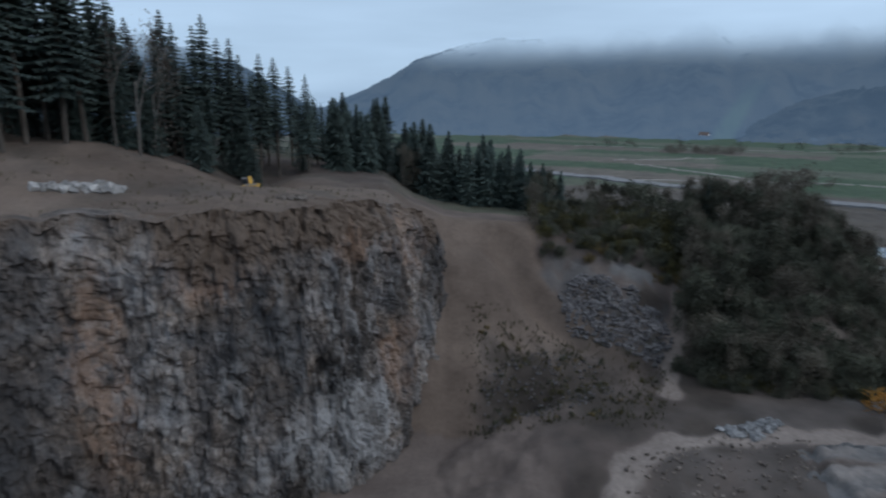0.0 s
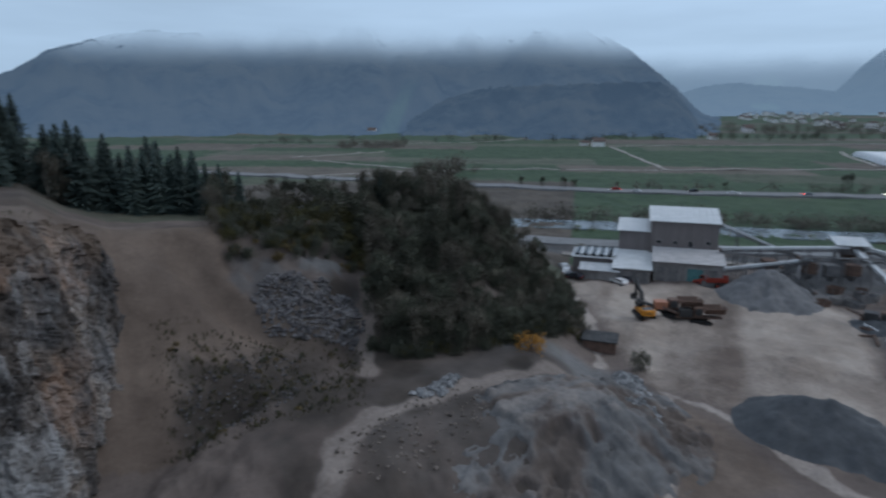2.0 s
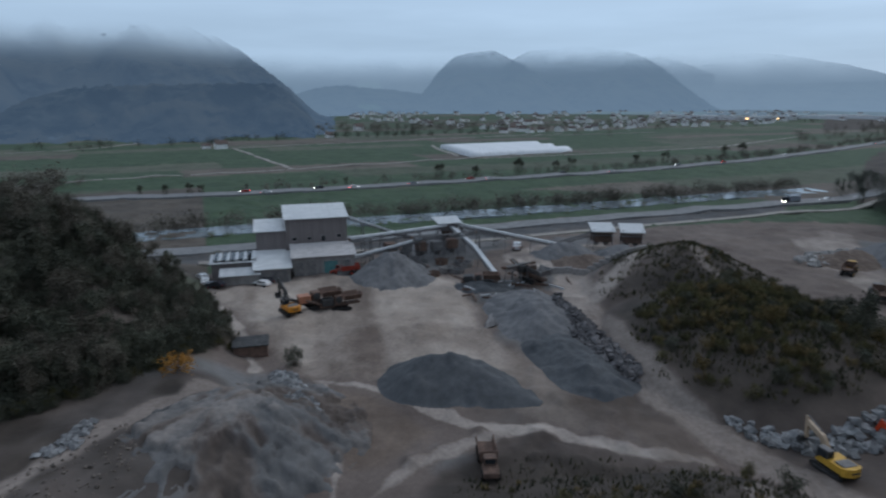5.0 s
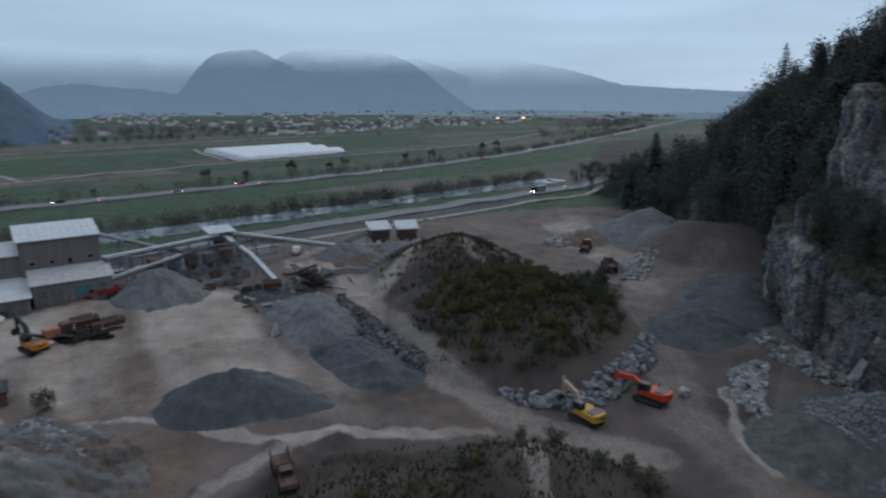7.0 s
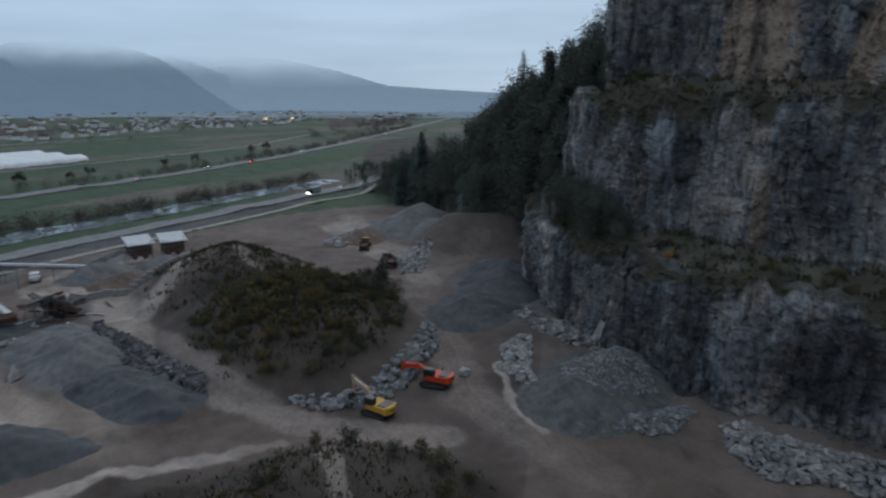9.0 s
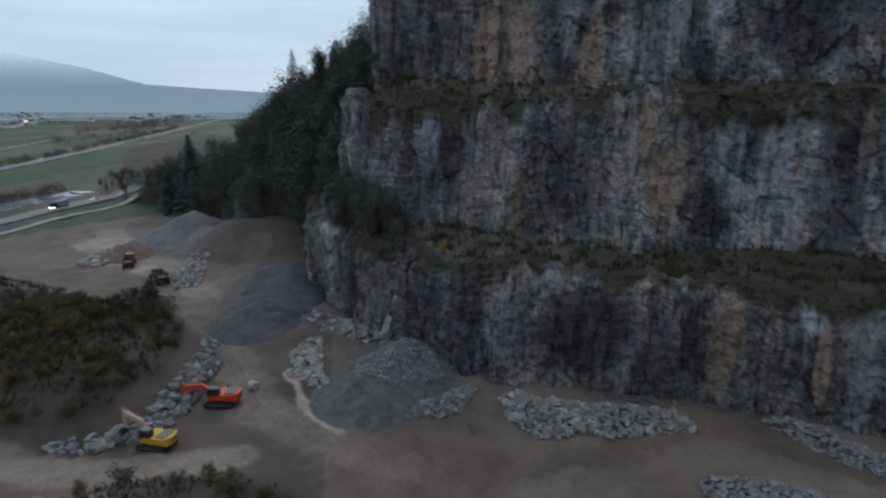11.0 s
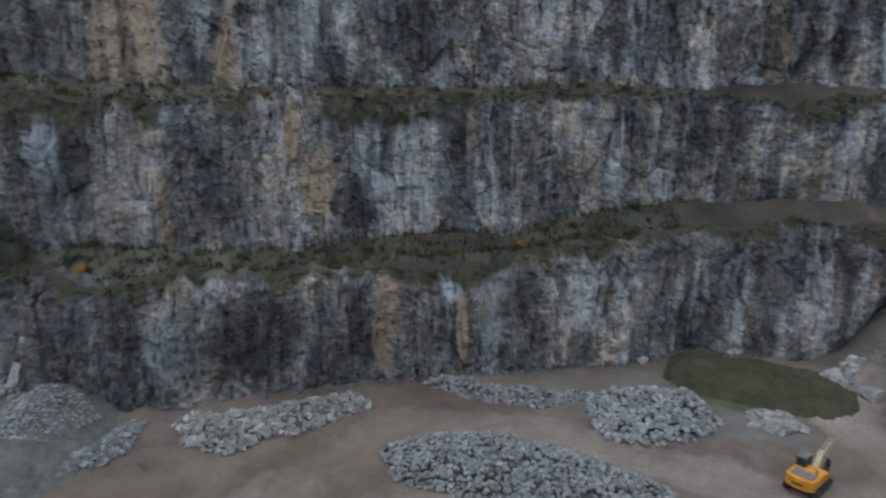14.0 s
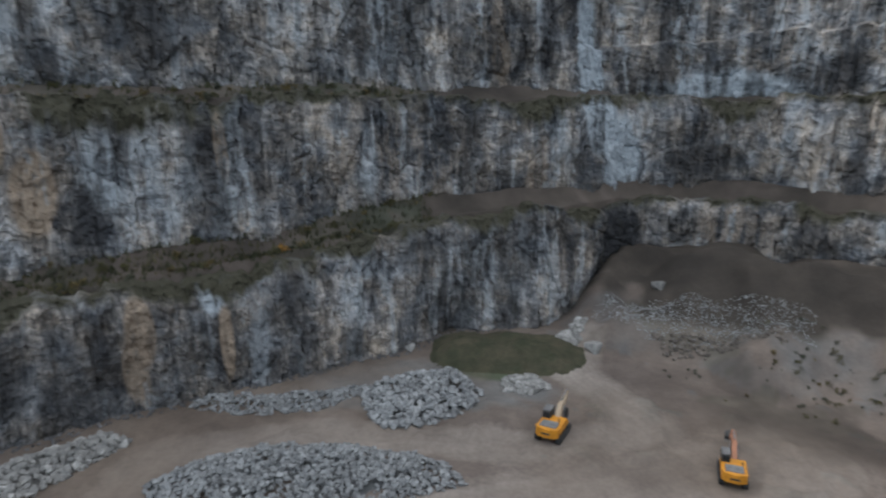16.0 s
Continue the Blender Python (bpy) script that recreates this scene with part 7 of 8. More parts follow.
# ---- bunkers, wall and gear between the works and the river ----
for k in range(5):
    x, y = 127 + 3.6 * k, 92.5 - 2.6 * k
    silo = thing("bunker", "square steel bunker on legs beside the conveyors", "bunker", "bunkers of the works", m=pose(x, y, ground_at(x, y), 0, 0, -36))
    part("body", box(bmesh.new(), (2.8, 2.8, 2.4), (0, 0, 4.2), bevel=0.05), STEEL if k % 2 else RUST, silo)
    part("funnel", tube(bmesh.new(), (0, 0, 1.5), (0, 0, 3.0), 0.45, 1.9, 4), STEEL, silo)
    for sx in (-1, 1):
        for sy in (-1, 1):
            part("leg", beam(bmesh.new(), (sx * 1.25, sy * 1.25, -0.1), (sx * 1.25, sy * 1.25, 3.1), 0.2, 0.2), STEEL, silo)
    part("railing", beam(bmesh.new(), (-1.4, -1.4, 5.9), (1.4, -1.4, 5.9), 0.06, 0.06), STEEL, silo)
conveyor((150, 84, 6.2), (164, 76, 2.2), "low conveyor beyond the transfer house", 1.0, 0.8)
conveyor((131, 88, 6.4), (147, 77.5, 6.4), "level conveyor above the bunkers", 1.0, 0.8, legs=(0.2, 0.5, 0.8))
conveyor((126, 80, 1.0), (120.5, 84.5, 6.2), "stacker conveyor over the gravel cone", 0.9, 0.7, legs=(0.4, 0.8))
block_me = bpy.data.meshes.new("concrete_block")
bm = box(bmesh.new(), (1.56, 0.78, 0.78), (0, 0, 0.39), bevel=0.03)
bm.to_mesh(block_me)
bm.free()
block_me.materials.append(CONCRETE)
retaining = thing("block_wall", "long low wall of stacked concrete blocks in the yard", "wall")
wall_line = [(136, 57), (141, 48), (146, 38.5), (152, 34.5), (159, 32.5), (171, 33)]
for course in range(2):
    for k in range(34):
        f = (k + 0.5 * course) / 34.5
        x, y, turn = 0, 0, 0
        pts = np.array(wall_line, float)
        run = np.concatenate([[0], np.cumsum(np.hypot(*np.diff(pts, axis=0).T))])
        sx, sy = np.interp(f * run[-1], run, pts[:, 0]), np.interp(f * run[-1], run, pts[:, 1])
        ex, ey = np.interp(f * run[-1] + 1, run, pts[:, 0]), np.interp(f * run[-1] + 1, run, pts[:, 1])
        b_ob = new("concrete_block", block_me)
        b_ob.parent = retaining
        b_ob.matrix_local = pose(sx, sy, ground_at(sx, sy) + 0.8 * course - 0.05, 0, 0, math.degrees(math.atan2(ey - sy, ex - sx)) + 2 * math.sin(k * 3.1))


# ---- machines ----
def paint(name, c):
    return surface(name, c, tuple(v * 0.72 for v in c), 0.8, rough=0.45, bump=0.1, depth=0.02)


YELLOW, ORANGE, RED = paint("yellow_paint", (0.62, 0.36, 0.05)), paint("orange_paint", (0.66, 0.27, 0.03)), paint("red_orange_paint", (0.62, 0.07, 0.02))
DEEP_RED = paint("dull_red_paint", (0.36, 0.06, 0.04))
FADED = paint("faded_orange_paint", (0.45, 0.20, 0.12))
CREAM = paint("dusty_cream_paint", (0.55, 0.42, 0.30))
DARK = surface("dark_machine_steel", (0.03, 0.03, 0.032), (0.07, 0.068, 0.066), 1.0, rough=0.6, bump=0.15, depth=0.02)


def excavator(x, y, heading, body, arm, label, swing=0.0, lift=38, fold=-105, scale=1.0, z=None, reach_k=1.0):
    """A crawler excavator. heading: compass bearing of the boom; lift: the boom's rise; fold: the stick's turn against the boom."""
    z = ground_at(x, y) if z is None else z
    ob = thing("excavator", label, "excavator", "excavators", m=pose(x, y, z - 0.03, 0, 0, 90 - heading) @ Matrix.Diagonal((scale, scale, scale, 1)))
    for s in (-1, 1):
        pts = [(-1.9, 0.05), (1.9, 0.05), (2.25, 0.35), (2.25, 0.6), (1.95, 0.92), (-1.95, 0.92), (-2.25, 0.6), (-2.25, 0.35)]
        turn = pose(0, s * 1.25, 0, 0, 0, 0)
        bm = outline(bmesh.new(), pts, 0.6)
        bmesh.ops.bevel(bm, geom=list(bm.edges), offset=0.04, segments=1, affect="EDGES")
        bmesh.ops.transform(bm, matrix=turn, verts=bm.verts)
        track = part("track", bm, RUBBER, ob)
        shoe = bpy.data.meshes.new("track_shoe")
        bm = box(bmesh.new(), (0.16, 0.66, 0.06), (0, 0, 0))
        bm.to_mesh(shoe)
        bm.free()
        shoe.materials.append(DARK)
        for k in range(10):
            part("track_shoe", shoe, DARK, track).location = (-1.9 + k * 0.42, s * 1.25, 0.95)
        part("side_frame", box(bmesh.new(), (3.4, 0.2, 0.35), (0, s * 1.25 + s * 0.28, 0.5), bevel=0.04), DARK, track)
    part("undercarriage", box(bmesh.new(), (2.2, 2.0, 0.5), (0, 0, 0.72), bevel=0.06), DARK, ob)
    part("turntable", tube(bmesh.new(), (0, 0, 0.9), (0, 0, 1.14), 0.85, sides=20), DARK, ob)
    deck = outline(bmesh.new(), [(-2.2, 1.15), (1.6, 1.15), (1.6, 1.55), (1.0, 2.05), (-2.2, 2.05)], 2.8)
    bmesh.ops.bevel(deck, geom=list(deck.edges), offset=0.06, segments=2, affect="EDGES")
    part("house", deck, body, ob)
    bm = bmesh.new()
    n = 9
    ring = []
    for k in range(n):
        a = math.pi / 2 + math.pi * k / (n - 1)
        ring.append((-2.15 + 0.75 * math.cos(a), 1.42 * math.sin(a)))
    low = [bm.verts.new((px, py, 1.1)) for px, py in ring]
    top = [bm.verts.new((px * 0.99, py * 0.97, 2.15)) for px, py in ring]
    for k in range(n - 1):
        bm.faces.new((low[k], low[k + 1], top[k + 1], top[k]))
    bm.faces.new(low[::-1])
    bm.faces.new(top)
    bm.faces.new((low[0], top[0], top[-1], low[-1]))
    bmesh.ops.recalc_face_normals(bm, faces=bm.faces)
    weight = part("counterweight", bm, body, ob)
    part("rear_grille", box(bmesh.new(), (0.06, 1.1, 0.22), (-2.9, 0, 1.62), bevel=0.02), DARK, weight)
    part("engine_hood", box(bmesh.new(), (1.5, 2.0, 0.22), (-1.5, 0, 2.14), bevel=0.06), STEEL, ob, "dusty grey engine cover")
    part("exhaust", tube(bmesh.new(), (-0.7, -0.9, 2.0), (-0.7, -0.9, 2.75), 0.08), DARK, ob)
    cab = part("cab", box(bmesh.new(), (1.7, 0.98, 1.75), (0.75, 0.88, 2.15), bevel=0.12), DARK, ob)
    part("cab_roof", box(bmesh.new(), (1.6, 0.95, 0.1), (0.72, 0.88, 3.05), bevel=0.04), STEEL, cab)
    part("side_window", box(bmesh.new(), (1.2, 0.03, 0.8), (0.75, 1.385, 2.45), bevel=0.01), GLASS, cab)
    part("windscreen", box(bmesh.new(), (0.03, 0.8, 1.05), (1.615, 0.88, 2.35), bevel=0.01), GLASS, cab)
    part("rear_window", box(bmesh.new(), (0.03, 0.7, 0.6), (-0.115, 0.88, 2.5), bevel=0.01), GLASS, cab)
    # boom, stick, bucket in the plane y = -0.1
    a = radians(lift)
    root = Vector((1.1, -0.15, 1.7))
    knee = root + 2.9 * reach_k * Vector((math.cos(a + 0.25), 0, math.sin(a + 0.25)))
    tip = knee + 2.9 * reach_k * Vector((math.cos(a - 0.4), 0, math.sin(a - 0.4)))
    bm = bmesh.new()
    beam(bm, root, knee, 0.55, 0.8)
    beam(bm, knee - (knee - root).normalized() * 0.2, tip, 0.5, 0.66)
    boom = part("boom", bm, arm, ob)
    b = a - 0.4 + radians(fold)
    back_end = tip - 0.7 * Vector((math.cos(b), 0, math.sin(b)))
    end = tip + 2.7 * reach_k * Vector((math.cos(b), 0, math.sin(b)))
    part("stick", beam(bmesh.new(), back_end, end, 0.36, 0.42), arm, ob)
    for s in (-0.42, 0.42):
        part("boom_cylinder", tube(bmesh.new(), root + Vector((0.5, s, -0.35)), (root + knee) / 2 + Vector((0.7, s, 0.55)), 0.1), STEEL, boom)
    part("stick_cylinder", tube(bmesh.new(), knee + Vector((0, 0, 0.5)), back_end + Vector((0, 0, 0.1)), 0.1), STEEL, boom)
    bm = outline(bmesh.new(), [(0, 0.25), (0.55, 0.1), (0.95, -0.45), (0.8, -0.95), (0.35, -1.15), (-0.15, -0.95), (0.25, -0.75), (0.45, -0.4), (0.1, -0.1)], 1.25)
    bmesh.ops.transform(bm, matrix=Matrix.Translation(end) @ Matrix.Rotation(-(b + radians(95)), 4, "Y"), verts=bm.verts)
    bucket = part("bucket", bm, DARK, ob)
    teeth = bmesh.new()
    for k in range(5):
        box(teeth, (0.28, 0.1, 0.08), (-0.25, -0.5 + 0.25 * k, -0.96))
    bmesh.ops.transform(teeth, matrix=Matrix.Translation(end) @ Matrix.Rotation(-(b + radians(95)), 4, "Y"), verts=teeth.verts)
    part("tooth_row", teeth, STEEL, bucket)
    return ob


excavator(-10.6, -78.8, 203, ORANGE, CREAM, "orange excavator with a raised dusty boom before the rubble heaps", lift=34, fold=-140, scale=1.12, reach_k=0.62)
excavator(-31.2, -71.4, 195, ORANGE, FADED, "faded orange excavator with dark cab and lowered boom", lift=24, fold=-45, reach_k=0.8)
excavator(78.2, -8.0, 45, YELLOW, CREAM, "yellow excavator digging at a heap of boulders", lift=40, fold=-110, scale=0.95, reach_k=0.85)
excavator(85.5, -17.6, 32, RED, RED, "bright red-orange excavator beside a heap of boulders", lift=14, fold=-62, scale=1.0, reach_k=0.85)
excavator(83.4, 85.6, 20, ORANGE, DARK, "orange excavator with a dark boom loading the crusher", lift=50, fold=-112, scale=1.0)
hx, hy = polar(-22.2, 97.0)
excavator(hx, hy, -25, YELLOW, YELLOW, "yellow excavator half hidden behind the crest of the cliff", lift=4, fold=-20, scale=0.9)


def dump_truck(x, y, heading, cab_mat, bed_mat, label, scale=1.0):
    """An articulated dump truck."""
    ob = thing("dump_truck", label, "dump truck", "dump trucks", m=pose(x, y, ground_at(x, y), 0, 0, 90 - heading) @ Matrix.Diagonal((scale, scale, scale, 1)))
    part("chassis", box(bmesh.new(), (8.2, 1.1, 0.5), (-0.6, 0, 1.1), bevel=0.05), DARK, ob)
    hood = outline(bmesh.new(), [(1.9, 0.9), (4.2, 0.9), (4.2, 1.7), (3.4, 2.1), (1.9, 2.1)], 2.5)
    bmesh.ops.bevel(hood, geom=list(hood.edges), offset=0.08, segments=2, affect="EDGES")
    part("hood", hood, cab_mat, ob)
    cab = part("cab", box(bmesh.new(), (1.5, 2.0, 1.6), (1.9, 0, 2.6), bevel=0.12), cab_mat, ob)
    part("windscreen", box(bmesh.new(), (0.04, 1.7, 0.8), (2.66, 0, 2.85), bevel=0.01), GLASS, cab)
    for s in (-1, 1):
        part("side_window", box(bmesh.new(), (1.0, 0.04, 0.7), (1.9, s * 1.01, 2.85), bevel=0.01), GLASS, cab)
    bm = bmesh.new()
    box(bm, (5.2, 2.6, 0.16), (-2.0, 0, 1.75), (0, 4, 0))
    for s in (-1, 1):
        box(bm, (5.4, 0.14, 1.3), (-2.0, s * 1.35, 2.4), (s * -6, 4, 0))
        for k in range(5):
            box(bm, (0.14, 0.12, 1.3), (-4.2 + k * 1.1, s * 1.46, 2.4), (s * -6, 0, 0))
    box(bm, (0.16, 2.7, 1.6), (0.7, 0, 2.6), (0, -8, 0))
    part("bed", bm, bed_mat, ob)
    for wx in (3.0, -2.2, -3.9):
        for s in (-1, 1):
            wheel = part("wheel", tube(bmesh.new(), (wx, s * 1.0, 0.8), (wx, s * 1.5, 0.8), 0.8, sides=18), RUBBER, ob)
            part("rim", tube(bmesh.new(), (wx, s * 1.42, 0.8), (wx, s * 1.53, 0.8), 0.4, sides=14), cab_mat, wheel)
    return ob


dump_truck(112.6, 96.4, 315, DEEP_RED, DEEP_RED, "dull red dump truck parked before the works", 0.85)
dump_truck(57.6, 27.2, 235, RUST, RUST, "rusty brown dump truck standing in the hollow", 0.75)
dump_truck(180, -12, 100, YELLOW, RUST, "yellow dump truck at the far end of the quarry", 0.9)
dump_truck(160, -17, 80, STEEL, RUST, "grey dump truck beside the far heaps", 0.9)


def crusher(x, y, turn, label, scale=1.0, body=RUST, frame_mat=STEEL, engine=DARK):
    """A mobile crusher on tracks: feed hopper, jaw house, belts."""
    ob = thing("mobile_crusher", label, "crusher", "crushers", m=pose(x, y, ground_at(x, y), 0, 0, turn) @ Matrix.Diagonal((scale, scale, scale, 1)))
    for s in (-1, 1):
        bm = outline(bmesh.new(), [(-2.2, 0.02), (2.2, 0.02), (2.6, 0.5), (2.2, 0.95), (-2.2, 0.95), (-2.6, 0.5)], 0.55)
        bmesh.ops.transform(bm, matrix=pose(0, s * 1.3, 0), verts=bm.verts)
        part("track", bm, RUBBER, ob)
    part("main_frame", box(bmesh.new(), (9.5, 1.4, 0.5), (0, 0, 1.5), bevel=0.05), frame_mat, ob)
    hop = bmesh.new()
    for s in (-1, 1):
        box(hop, (4.2, 0.12, 1.4), (-2.9, s * 1.5, 3.2), (s * -28, 0, 0))
        for k in range(4):
            box(hop, (0.14, 0.2, 1.4), (-4.6 + k * 1.15, s * 1.62, 3.2), (s * -28, 0, 0))
    box(hop, (0.12, 2.6, 1.4), (-5.0, 0, 3.2), (0, -28, 0))
    box(hop, (4.0, 2.2, 0.15), (-2.9, 0, 2.55))
    part("hopper", hop, body, ob)
    part("jaw_house", box(bmesh.new(), (1.9, 2.0, 2.2), (0.4, 0, 2.7), bevel=0.12), RUST, ob)
    part("engine_box", box(bmesh.new(), (2.6, 2.2, 1.6), (2.9, 0, 2.5), bevel=0.1), engine, ob)
    part("flywheel", tube(bmesh.new(), (0.4, 1.05, 2.9), (0.4, 1.3, 2.9), 0.75, sides=20), DARK, ob)
    bm = bmesh.new()
    beam(bm, (1.5, 0, 1.1), (7.6, 0, 3.4), 0.9, 0.14)
    part("belt", bm, BELT, ob)
    for s in (-1, 1):
        part("belt_side", beam(bmesh.new(), (1.5, s * 0.55, 1.1), (7.6, s * 0.55, 3.4), 0.08, 0.35), frame_mat, ob)
    part("walkway", box(bmesh.new(), (4.0, 0.6, 0.08), (1.6, -1.5, 1.9)), frame_mat, ob)
    return ob


crusher(88.6, 83.0, 150, "mobile crusher with rusty hopper and faded orange engine box", 0.95, RUST, DARK, FADED)
crusher(91.5, 79.6, 150, "rusty mobile screen with a wide ribbed hopper beside the crusher", 0.9, RUST, RUST)
crusher(120.5, 62.0, 120, "dark old crusher beside the gravel heap", 0.9, RUST, RUST)
crusher(132, 54, 60, "rusty stationary crusher amid scrap", 1.1, STEEL, RUST)

# scrap and loose gear about the crushers
ra = random.Random(12)
for k in range(34):
    x, y = ra.uniform(112, 138), ra.uniform(46, 62)
    girder = thing("steel_girder", "rusty steel girder lying in the yard", "girder", "scrap girders", m=pose(x, y, ground_at(x, y) + 0.18, ra.uniform(-4, 4), ra.uniform(-12, 4), ra.uniform(0, 180)))
    long = ra.uniform(2.5, 7)
    part("web", box(bmesh.new(), (long, 0.06, 0.34), (0, 0, 0)), RUST if k % 3 else SHEET_METAL, girder)
    for s in (-1, 1):
        part("flange", box(bmesh.new(), (long, 0.3, 0.05), (0, 0, s * 0.18)), RUST if k % 3 else SHEET_METAL, girder)
for k in range(9):
    x, y = 101 + 0.95 * k * 0.8, 47.5 + 0.5 * k
    pipe = thing("pipe", "pale pipe lying beside the gravel heap", "pipe", "stacked pipes", m=pose(x, y, ground_at(x, y) + 0.25, 0, 0, -20 + 4 * k))
    part("barrel", tube(bmesh.new(), (-3.5, 0, 0), (3.5, 0, 0), 0.22, sides=12), STEEL, pipe)
    part("collar", tube(bmesh.new(), (3.1, 0, 0), (3.5, 0, 0), 0.29, sides=12), RUST, pipe)
for k in range(16):
    x, y = by_front(ra.uniform(20, 46), ra.uniform(-10, 2))
    bin_ = thing("skip", "open steel skip in the works yard", "skip", "skips", m=pose(x, y, ground_at(x, y), 0, 0, ra.uniform(0, 180)))
    bm = bmesh.new()
    wide, long, tall = 1.9, ra.uniform(2.6, 4.6), ra.uniform(0.9, 1.6)
    box(bm, (long, wide, 0.1), (0, 0, 0.1))
    for s in (-1, 1):
        box(bm, (long, 0.09, tall), (0, s * wide / 2, tall / 2 + 0.1), (s * -8, 0, 0))
        box(bm, (0.09, wide, tall), (s * long / 2, 0, tall / 2 + 0.1), (0, s * 8, 0))
    part("tub", bm, ra.choice((RUST, STEEL, CONCRETE)), bin_)
    for s in (-1, 1):
        part("rib", box(bmesh.new(), (0.12, 0.1, tall), (0, s * (wide / 2 + 0.1), tall / 2 + 0.1)), STEEL, bin_)
for k, (u, v, p) in enumerate(((-19.5, -1.5, 0), (-18.5, -4.0, 2), (-20.5, 1.5, 0), (-5.8, -4.8, 2), (-6.6, -7.0, 0), (-17, -6, 2))):
    x, y = by_front(u, v)
    tagged(stand(parked[p // 2], x, y, 1.0, turn=FACE + 90 + 12 * k, z=ground_at(x, y), sink=0), ("white" if p == 0 else "black") + " car parked beside the workshop", "car", "parked cars")
x, y = 161, 71
van = stand(parked[0], x, y, 1.25, turn=20, z=ground_at(x, y), sink=0, tall=1.25)
tagged(van, "white van parked on the pale gravel yard", "van")
# low stone wall and small dark store at the foot of the thicket
x, y = 66.2, 77.6
works_building("small_store", (x, y, ground_at(x, y)), -44, 5.5, 3.2, 2.0, 2.4, RUST, DARK, "small dark timber store under the trees", overhang=0.3)


# ---- heaps of boulders ----
STONE = surface("broken_stone", (0.20, 0.195, 0.19), (0.36, 0.345, 0.33), 0.7, fine=5, bump=0.4, depth=0.08, vary=0.35)
STONE_BLUE = surface("blue_grey_stone", (0.14, 0.142, 0.146), (0.27, 0.272, 0.275), 0.7, fine=5, bump=0.4, depth=0.08, vary=0.35)
STONE_DARK = surface("dark_broken_stone", (0.060, 0.057, 0.060), (0.135, 0.128, 0.130), 0.7, fine=5, bump=0.4, depth=0.08, vary=0.35)
STONE_BROWN = surface("brownish_stone", (0.10, 0.084, 0.074), (0.19, 0.162, 0.14), 0.7, fine=5, bump=0.4, depth=0.08, vary=0.35)


def boulder_mesh(seed):
    """A broken block: a squashed cube cut by a few planes."""
    rng = random.Random(seed)
    bm = bmesh.new()
    bmesh.ops.create_cube(bm, size=1)
    for v in bm.verts:
        v.co = Vector((v.co.x * rng.uniform(0.8, 1.3), v.co.y * rng.uniform(0.7, 1.1), v.co.z * rng.uniform(0.55, 0.95)))
    for _ in range(5):
        n = Vector((rng.gauss(0, 1), rng.gauss(0, 1), rng.gauss(0, 1))).normalized()
        cut = bmesh.ops.bisect_plane(bm, geom=list(bm.verts) + list(bm.edges) + list(bm.faces), plane_co=n * rng.uniform(0.36, 0.5), plane_no=n, clear_outer=True)
        edges = [e for e in cut["geom_cut"] if isinstance(e, bmesh.types.BMEdge)]
        if edges:
            bmesh.ops.contextual_create(bm, geom=edges)
    bmesh.ops.recalc_face_normals(bm, faces=bm.faces)
    verts = np.array([v.co[:] for v in bm.verts])
    faces = [[v.index for v in f.verts] for f in bm.faces]
    bm.verts.index_update()
    faces = [[v.index for v in f.verts] for f in bm.faces]
    bm.free()
    return verts, faces


shapes = [boulder_mesh(s) for s in range(14)]
stone_meshes = {m.name: [mesh_from("rock", list(map(tuple, v)), f, m) for v, f in shapes] for m in (STONE, STONE_BLUE, STONE_BROWN, STONE_DARK)}
rr = random.Random(21)


